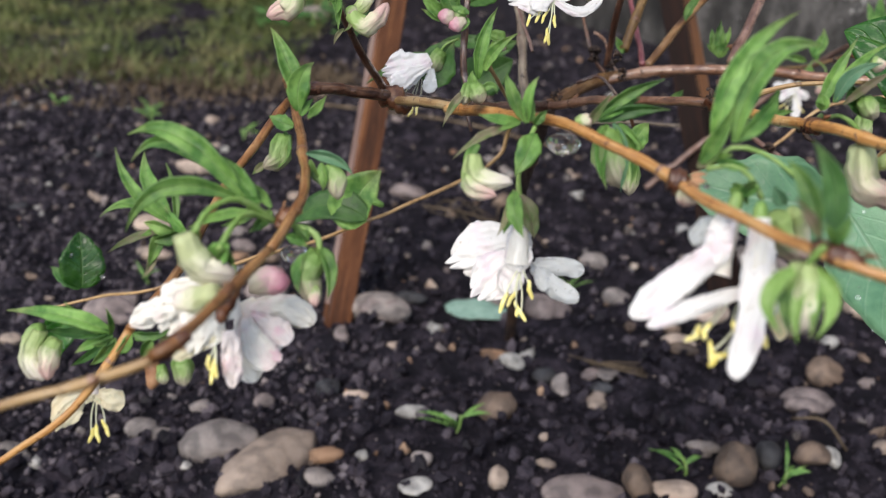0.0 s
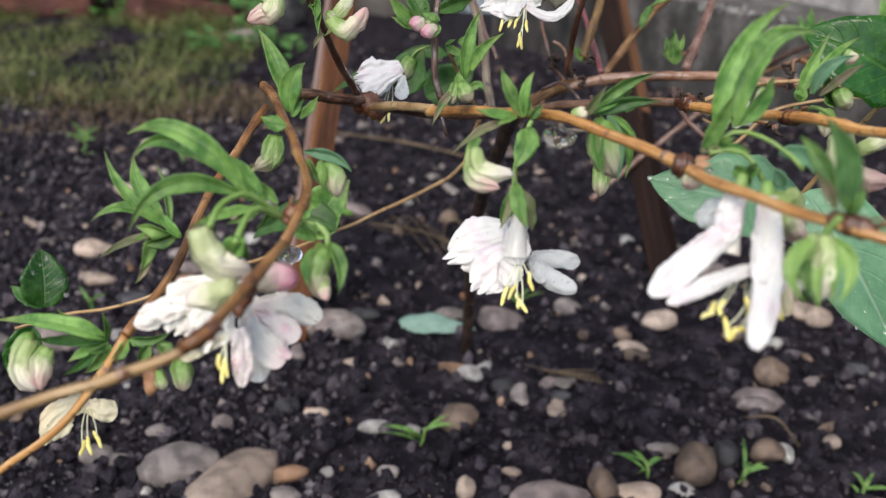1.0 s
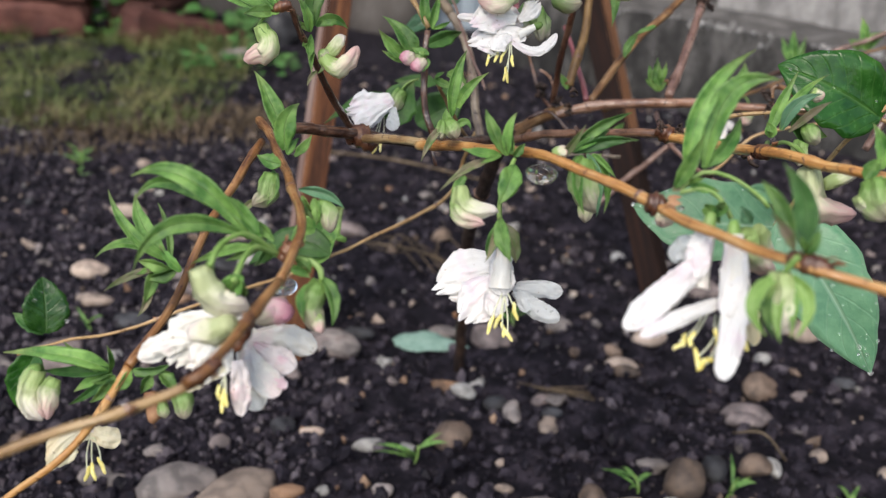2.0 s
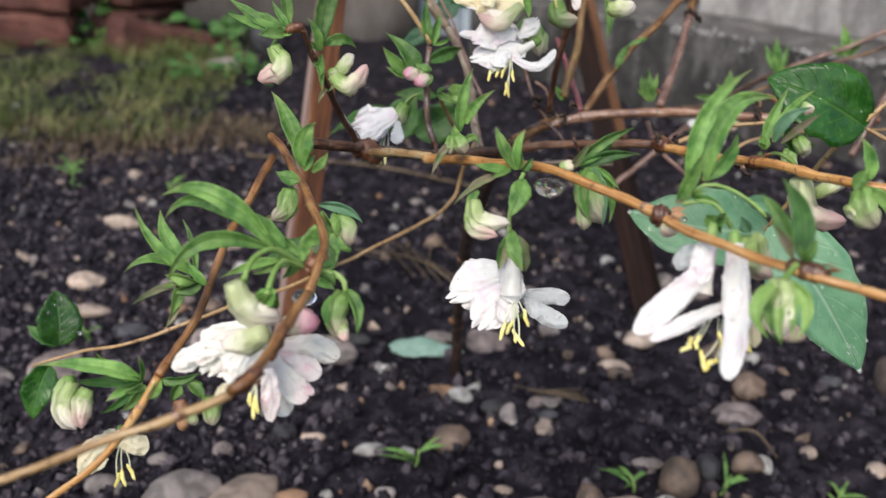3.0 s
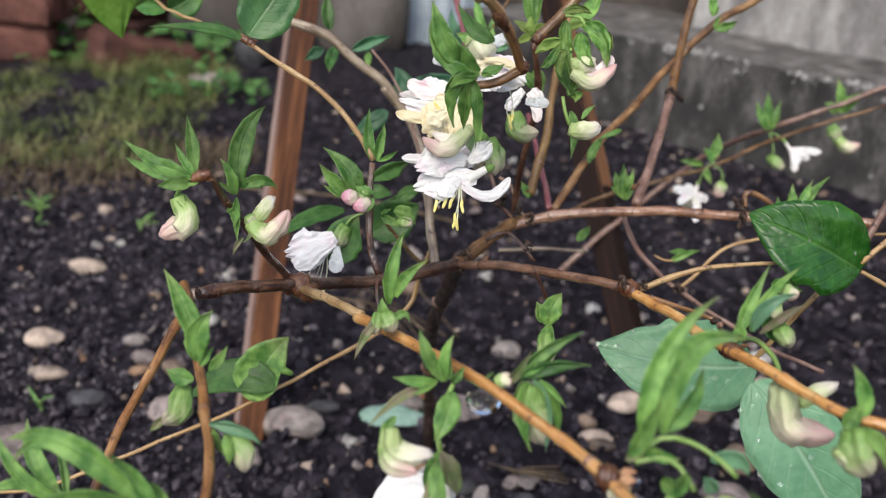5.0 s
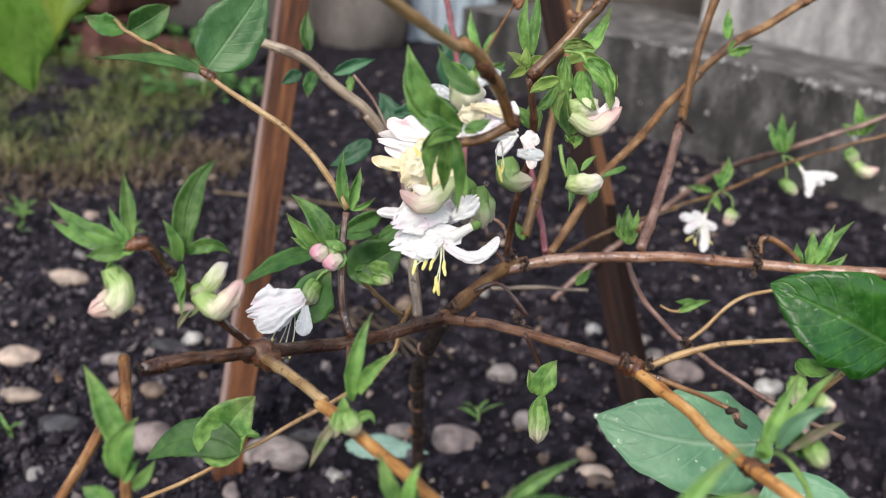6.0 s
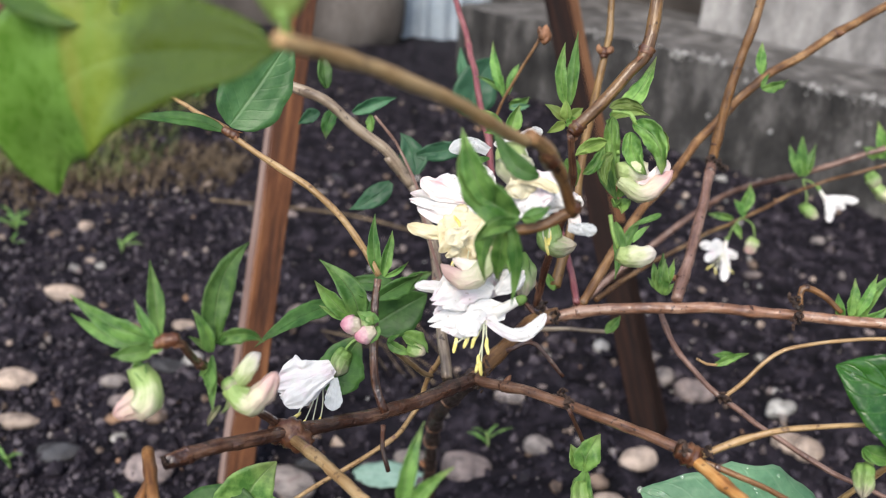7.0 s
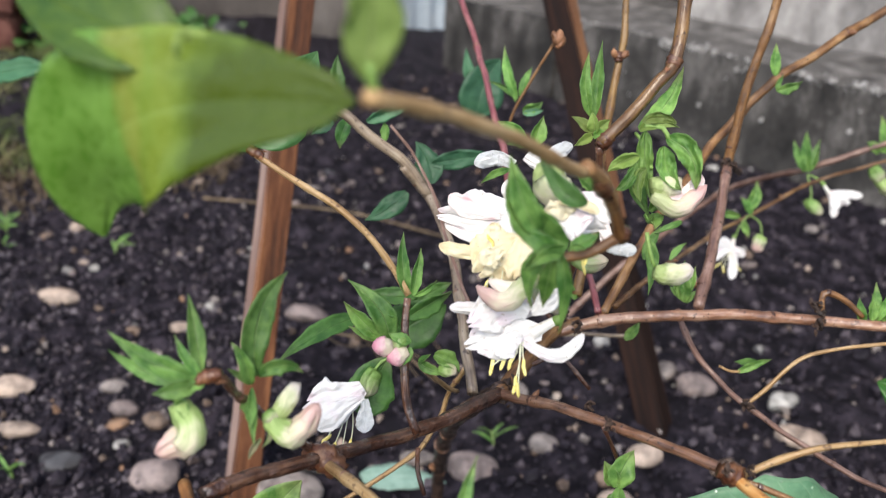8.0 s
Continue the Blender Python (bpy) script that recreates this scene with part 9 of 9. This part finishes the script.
# flower cluster in the middle
flower((0.0364, 0.2655, 0.2444), (0.03, 0.265, 0.2411), 0.0030, "white honeysuckle blossom of a drooping cluster")
lip((0.0325, 0.2646, 0.2412), (0.0236, 0.2659, 0.2407), (0.0149, 0.2656, 0.2378), 0.0108, (-0.14, -0.86, 0.5), -0.20, 0.2, PETAL)
strap((0.0255, 0.2664, 0.243), (0.0187, 0.2692, 0.2451), (0.0116, 0.2695, 0.2455), 0.0031, (-0.11, -0.88, 0.46), -0.30, 0.2, PETAL)
strap((0.0281, 0.2647, 0.2398), (0.0353, 0.261, 0.2374), (0.0411, 0.2618, 0.2426), 0.0032, (-0.28, -0.84, 0.47), -0.30, 0.2, PETAL)
petal((0.0281, 0.2652, 0.241), (0.0245, 0.2634, 0.2397), (0.0219, 0.2621, 0.237), 0.0064, (-0.02, -0.78, 0.63), -0.29, 0.3, PETAL)
strap((0.0309, 0.27, 0.2428), (0.0291, 0.2719, 0.2458), (0.0264, 0.2732, 0.2486), 0.0047, (-0.16, -0.91, 0.38), -0.30, 0.2, PETAL)
stamen((0.0261, 0.2649, 0.2397), (0.021, 0.263, 0.2339))
stamen((0.0268, 0.2648, 0.2398), (0.0236, 0.2631, 0.2349))
stamen((0.0272, 0.2648, 0.2398), (0.0255, 0.2629, 0.235))
stamen((0.0274, 0.2645, 0.2392), (0.0269, 0.2601, 0.2292))
stamen((0.0281, 0.2644, 0.2393), (0.0284, 0.262, 0.234))
stamen((0.0277, 0.2645, 0.2392), (0.0261, 0.2606, 0.2301))
bud((0.0302, 0.267, 0.2547), (0.0232, 0.2653, 0.2492), (0.0170, 0.2674, 0.2519), 0.0025, BUD_DULL)
bud((0.0312, 0.2681, 0.2549), (0.0262, 0.2671, 0.2512), (0.02, 0.2685, 0.253), 0.0021, BUD_PALE)
lip((0.03, 0.2666, 0.2456), (0.0333, 0.2664, 0.2482), (0.0361, 0.2672, 0.2513), 0.0061, (-0.17, -0.94, 0.29), -0.20, 0.2, PETAL)
lip((0.0293, 0.2666, 0.2456), (0.0223, 0.2673, 0.2459), (0.015, 0.2652, 0.2436), 0.0097, (0.04, -0.93, 0.37), -0.10, 0.2, PETAL)
leaf((0.031, 0.2671, 0.2578), (0.0322, 0.2654, 0.2548), (0.0324, 0.2643, 0.2513), 0.0024, (-0.13, -0.92, 0.37), 0.78, 0.0, LEAF_YOUNG)
flower((0.0319, 0.2801, 0.2555), (0.0266, 0.2802, 0.254), 0.0033, "faded yellow honeysuckle blossom")
strap((0.0253, 0.2806, 0.2546), (0.0172, 0.2807, 0.2544), (0.0103, 0.2831, 0.2554), 0.0037, (-0.13, -0.91, 0.4), -0.30, 0.2, PETAL_OLD)
lip((0.0306, 0.2808, 0.2567), (0.0236, 0.2784, 0.2545), (0.0183, 0.2773, 0.2498), 0.0150, (-0.04, -0.86, 0.5), -0.20, 0.2, PETAL_OLD)
lip((0.0295, 0.2796, 0.2586), (0.028, 0.2755, 0.2549), (0.026, 0.2724, 0.2511), 0.0118, (-0.41, -0.55, 0.72), -0.20, 0.2, PETAL_OLD)
petal((0.0266, 0.2818, 0.2577), (0.0237, 0.2818, 0.2584), (0.0213, 0.2833, 0.2593), 0.0054, (-0.08, -0.85, 0.53), 0.17, -0.4, PETAL_CREAM)
petal((0.0241, 0.2755, 0.2576), (0.0216, 0.2752, 0.2559), (0.0196, 0.2745, 0.2538), 0.0053, (-0.03, -0.95, 0.3), 0.06, -0.2, PETAL_CREAM)
stamen((0.0234, 0.2768, 0.2527), (0.0202, 0.275, 0.2477))
stamen((0.0247, 0.2766, 0.2528), (0.0241, 0.2741, 0.2469))
stamen((0.0227, 0.2774, 0.2539), (0.0218, 0.2791, 0.2574))
flower((0.0372, 0.3019, 0.2567), (0.0307, 0.3024, 0.2556), 0.0034, "white honeysuckle blossom of a drooping cluster")
lip((0.0357, 0.3019, 0.2563), (0.0243, 0.2999, 0.2555), (0.0121, 0.3046, 0.2547), 0.0143, (-0.13, -0.92, 0.36), -0.15, 0.2, PETAL)
petal((0.0277, 0.2987, 0.2564), (0.0208, 0.3004, 0.2573), (0.0149, 0.3024, 0.2607), 0.0052, (-0.15, -0.92, 0.35), -0.11, 0.1, PETAL_BLUSH)
petal((0.0324, 0.3002, 0.2562), (0.0283, 0.2988, 0.2542), (0.0252, 0.2988, 0.2508), 0.0074, (-0.25, -0.81, 0.54), -0.08, 0.2, PETAL)
strap((0.0336, 0.3019, 0.2555), (0.0319, 0.303, 0.26), (0.0304, 0.306, 0.2636), 0.0053, (-0.22, -0.91, 0.37), -0.30, 0.2, PETAL)
petal((0.0334, 0.2982, 0.257), (0.0318, 0.2976, 0.2544), (0.0298, 0.2966, 0.2522), 0.0067, (-0.31, -0.81, 0.5), -0.12, -0.3, PETAL)
strap((0.0342, 0.3166, 0.2641), (0.0289, 0.3176, 0.2656), (0.0236, 0.3179, 0.2636), 0.0043, (-0.13, -0.94, 0.31), -0.30, 0.2, PETAL_WET)
strap((0.037, 0.2975, 0.2715), (0.0405, 0.2973, 0.274), (0.0445, 0.2981, 0.2754), 0.0036, (-0.11, -0.92, 0.37), -0.30, 0.2, PETAL_WET)
strap((0.0329, 0.2986, 0.2726), (0.0364, 0.2971, 0.2708), (0.0405, 0.2962, 0.2698), 0.0039, (-0.18, -0.94, 0.29), -0.30, 0.2, PETAL)
flower((0.0329, 0.2689, 0.2803), (0.0347, 0.2657, 0.2737), 0.0036, "half faded honeysuckle blossom with browned edges")
lip((0.0347, 0.266, 0.2743), (0.0389, 0.2636, 0.2713), (0.0436, 0.2621, 0.2684), 0.0112, (-0.21, -0.93, 0.3), -0.20, 0.2, PETAL)
lip((0.0341, 0.2639, 0.2744), (0.0344, 0.2605, 0.2708), (0.0356, 0.2573, 0.2675), 0.0108, (-0.33, -0.72, 0.61), -0.20, 0.2, PETAL)
strap((0.0319, 0.26, 0.2749), (0.0366, 0.2593, 0.2747), (0.04, 0.2581, 0.2731), 0.0023, (-0.15, -0.93, 0.32), -0.30, 0.2, PETAL_OLD)
petal((0.0318, 0.2628, 0.2761), (0.0323, 0.2609, 0.2737), (0.0324, 0.2603, 0.2707), 0.0071, (-0.2, -0.9, 0.39), -0.26, -0.3, PETAL_CREAM)
bud((0.0303, 0.267, 0.2803), (0.0312, 0.2652, 0.2765), (0.0341, 0.2633, 0.2731), 0.0040, BUD)
stamen((0.0404, 0.2709, 0.2623), (0.0413, 0.2682, 0.2565))
stamen((0.0411, 0.2718, 0.2647), (0.0418, 0.2689, 0.2583))
strap((0.0436, 0.2603, 0.2644), (0.0467, 0.2598, 0.2642), (0.0498, 0.2593, 0.2641), 0.0029, (-0.13, -0.92, 0.38), -0.30, 0.2, PETAL_WET)
bud((0.0609, 0.283, 0.268), (0.067, 0.2813, 0.2655), (0.0738, 0.2827, 0.2707), 0.0023, BUD_BLUSH)
petal((0.0638, 0.2828, 0.2681), (0.0694, 0.2821, 0.2692), (0.0723, 0.2839, 0.273), 0.0038, (-0.07, -0.94, 0.33), 0.16, -0.5, PETAL_BLUSH)
bud((0.0608, 0.2839, 0.27), (0.0644, 0.284, 0.2701), (0.0686, 0.2838, 0.2693), 0.0029, BUD)
curl((0.0643, 0.2879, 0.2806), (0.0689, 0.283, 0.2777), (0.0704, 0.2808, 0.2703), 0.0058, (-0.36, -0.85, 0.37), 0.70, 0.6, LEAF_YOUNG)
curl((0.0664, 0.2878, 0.281), (0.0711, 0.2866, 0.2771), (0.0706, 0.2846, 0.2716), 0.0044, (-0.42, -0.9, 0.12), 0.60, -0.5, LEAF_LIME)
curl((0.0636, 0.2872, 0.2788), (0.0641, 0.2838, 0.2738), (0.0665, 0.2801, 0.2703), 0.0049, (-0.37, -0.77, 0.51), 0.60, 0.4, LEAF_YOUNG)
curl((0.0584, 0.2899, 0.2839), (0.0628, 0.29, 0.2851), (0.0667, 0.2891, 0.2839), 0.0029, (-0.09, -0.98, 0.16), 0.50, 0.4, LEAF_LIME)
curl((0.0592, 0.289, 0.282), (0.0596, 0.2875, 0.275), (0.0614, 0.2846, 0.2661), 0.0041, (-0.23, -0.95, 0.23), 0.50, 0.4, LEAF_YOUNG)
curl((0.0578, 0.2869, 0.2765), (0.0537, 0.2874, 0.2748), (0.0505, 0.2868, 0.2726), 0.0035, (-0.12, -0.96, 0.24), 0.50, 0.4, LEAF_LIME)
curl((0.0571, 0.2864, 0.2751), (0.0548, 0.2839, 0.2712), (0.0518, 0.2836, 0.269), 0.0032, (-0.03, -0.9, 0.43), 0.50, 0.4, LEAF_YOUNG)
curl((0.0593, 0.2856, 0.2739), (0.0571, 0.2838, 0.2706), (0.0575, 0.2806, 0.267), 0.0032, (-0.15, -0.78, 0.6), 0.50, 0.4, LEAF_LIME)
stem("twig", [(0.0592, 0.2895, 0.2833), (0.0635, 0.2889, 0.2829), (0.065, 0.2875, 0.2799)], 0.50, 0.50, CALYX)
stem("twig", [(0.0634, 0.3069, 0.2763), (0.0633, 0.2973, 0.2755), (0.0611, 0.2858, 0.2735)], 0.50, 0.50, CALYX)
bud((0.0578, 0.2673, 0.2554), (0.0621, 0.2664, 0.2549), (0.0667, 0.2664, 0.2563), 0.0027, BUD)
stem("twig", [(0.0562, 0.2711, 0.2636), (0.0566, 0.2695, 0.2601), (0.0577, 0.2677, 0.2564)], 0.50, 0.40, CALYX)
leaf((0.0613, 0.2679, 0.258), (0.063, 0.2687, 0.26), (0.0651, 0.269, 0.2617), 0.0013, (-0.25, -0.82, 0.51), 0.35, -0.2, LEAF_YOUNG)
bud((0.0461, 0.2898, 0.2542), (0.0477, 0.2875, 0.249), (0.0533, 0.287, 0.2493), 0.0033, BUD_GREEN)
strap((0.049, 0.2922, 0.2607), (0.0462, 0.2907, 0.258), (0.0439, 0.2903, 0.2548), 0.0036, (-0.08, -0.93, 0.37), -0.30, 0.2, PETAL)
strap((0.0505, 0.2918, 0.2601), (0.0525, 0.2896, 0.2563), (0.0529, 0.2881, 0.2518), 0.0033, (-0.21, -0.92, 0.34), -0.30, 0.2, PETAL_BLUSH)
strap((0.0513, 0.292, 0.2608), (0.0529, 0.2909, 0.2596), (0.054, 0.2904, 0.2577), 0.0036, (-0.21, -0.94, 0.28), -0.30, 0.2, PETAL)
bud((0.0395, 0.2872, 0.2462), (0.0409, 0.2854, 0.2421), (0.0423, 0.2835, 0.2379), 0.0023, BUD_GREEN)
# small far flowers
flower((0.1864, 0.4831, 0.1723), (0.185, 0.481, 0.1668), 0.0026, "small white honeysuckle blossom on a far shoot")
strap((0.185, 0.481, 0.1668), (0.1787, 0.4815, 0.1681), (0.1728, 0.4831, 0.1688), 0.0049, (-0.12, -0.95, 0.29), -0.30, 0.2, PETAL)
strap((0.185, 0.481, 0.1668), (0.1797, 0.4801, 0.1648), (0.1759, 0.4795, 0.1609), 0.0049, (-0.17, -0.87, 0.47), -0.30, 0.2, PETAL)
strap((0.185, 0.481, 0.1668), (0.1858, 0.4779, 0.1595), (0.1847, 0.475, 0.1522), 0.0049, (-0.37, -0.86, 0.36), -0.30, 0.2, PETAL)
strap((0.185, 0.481, 0.1668), (0.1879, 0.4792, 0.1651), (0.1918, 0.4789, 0.1637), 0.0049, (-0.18, -0.96, 0.23), -0.30, 0.2, PETAL)
strap((0.185, 0.481, 0.1668), (0.1819, 0.4815, 0.1691), (0.1792, 0.4832, 0.1708), 0.0049, (-0.22, -0.95, 0.22), -0.30, 0.2, PETAL)
stamen((0.1845, 0.4803, 0.1652), (0.178, 0.4783, 0.1583))
stamen((0.1845, 0.4803, 0.1652), (0.1884, 0.4768, 0.1576))
stamen((0.1845, 0.4803, 0.1652), (0.1809, 0.4773, 0.1569))
flower((0.2506, 0.5215, 0.187), (0.2547, 0.5187, 0.1814), 0.0025, "small white honeysuckle blossom on a far shoot")
strap((0.2547, 0.519, 0.182), (0.2638, 0.5182, 0.1816), (0.2725, 0.5167, 0.1812), 0.0047, (-0.11, -0.96, 0.26), -0.30, 0.2, PETAL)
strap((0.2547, 0.519, 0.182), (0.2562, 0.5153, 0.1765), (0.2565, 0.5138, 0.1699), 0.0047, (-0.46, -0.84, 0.29), -0.30, 0.2, PETAL)
strap((0.2547, 0.519, 0.182), (0.2596, 0.5169, 0.179), (0.2657, 0.516, 0.1777), 0.0047, (-0.2, -0.97, 0.16), -0.30, 0.2, PETAL)
strap((0.2547, 0.519, 0.182), (0.2571, 0.5175, 0.178), (0.2595, 0.5153, 0.1744), 0.0047, (-0.41, -0.9, 0.17), -0.30, 0.2, PETAL)
bud((0.2423, 0.5186, 0.1779), (0.2463, 0.5168, 0.1745), (0.2502, 0.5149, 0.1711), 0.0034, BUD_GREEN)
stem("twig", [(0.2421, 0.524, 0.1909), (0.2468, 0.523, 0.1897), (0.2506, 0.5212, 0.1864)], 0.40, 0.40, CALYX)
stem("twig", [(0.2421, 0.524, 0.1909), (0.2444, 0.5208, 0.1838), (0.2439, 0.5182, 0.1774)], 0.40, 0.40, CALYX)
# dark dried stalks at the joints
dried_tuft((0.1405, 0.3309, 0.2128), 0.0024)
dried_tuft((0.1419, 0.3292, 0.209), 0.0029)
dried_tuft((0.1412, 0.3279, 0.2058), 0.0024)
dried_tuft((0.045, 0.2469, 0.2278), 0.0019)
dried_tuft((0.07, 0.2404, 0.2205), 0.0019)
dried_tuft((0.1174, 0.3197, 0.1824), 0.0023)
dried_tuft((0.0523, 0.3413, 0.2082), 0.0037)
dried_tuft((0.1317, 0.3885, 0.24), 0.0025)
dried_tuft((0.0593, 0.3029, 0.1957), 0.0022)
dried_tuft((0.0347, 0.3056, 0.196), 0.0020)
dried_tuft((0.1179, 0.3194, 0.1818), 0.0022)
dried_tuft((0.1298, 0.3892, 0.2413), 0.0025)
dried_tuft((0.1335, 0.3878, 0.2389), 0.0022)
dried_tuft((0.0594, 0.3388, 0.205), 0.0027)
dried_tuft((0.0633, 0.3374, 0.2025), 0.0027)
dried_tuft((0.0754, 0.2395, 0.22), 0.0017)
dried_tuft((-0.042, 0.2433, 0.2166), 0.0013)
dried_tuft((0.0364, 0.3075, 0.2009), 0.0022)
# rain drops
water_drop((0.023, 0.174, 0.2253), 0.0032)
water_drop((0.0283, 0.1732, 0.191), 0.0011)
water_drop((0.0294, 0.1736, 0.1919), 0.0007)
water_drop((-0.033, 0.1812, 0.1944), 0.0028)
water_drop((0.0533, 0.1134, 0.2313), 0.0005)
water_drop((0.044, 0.1446, 0.2281), 0.0006)
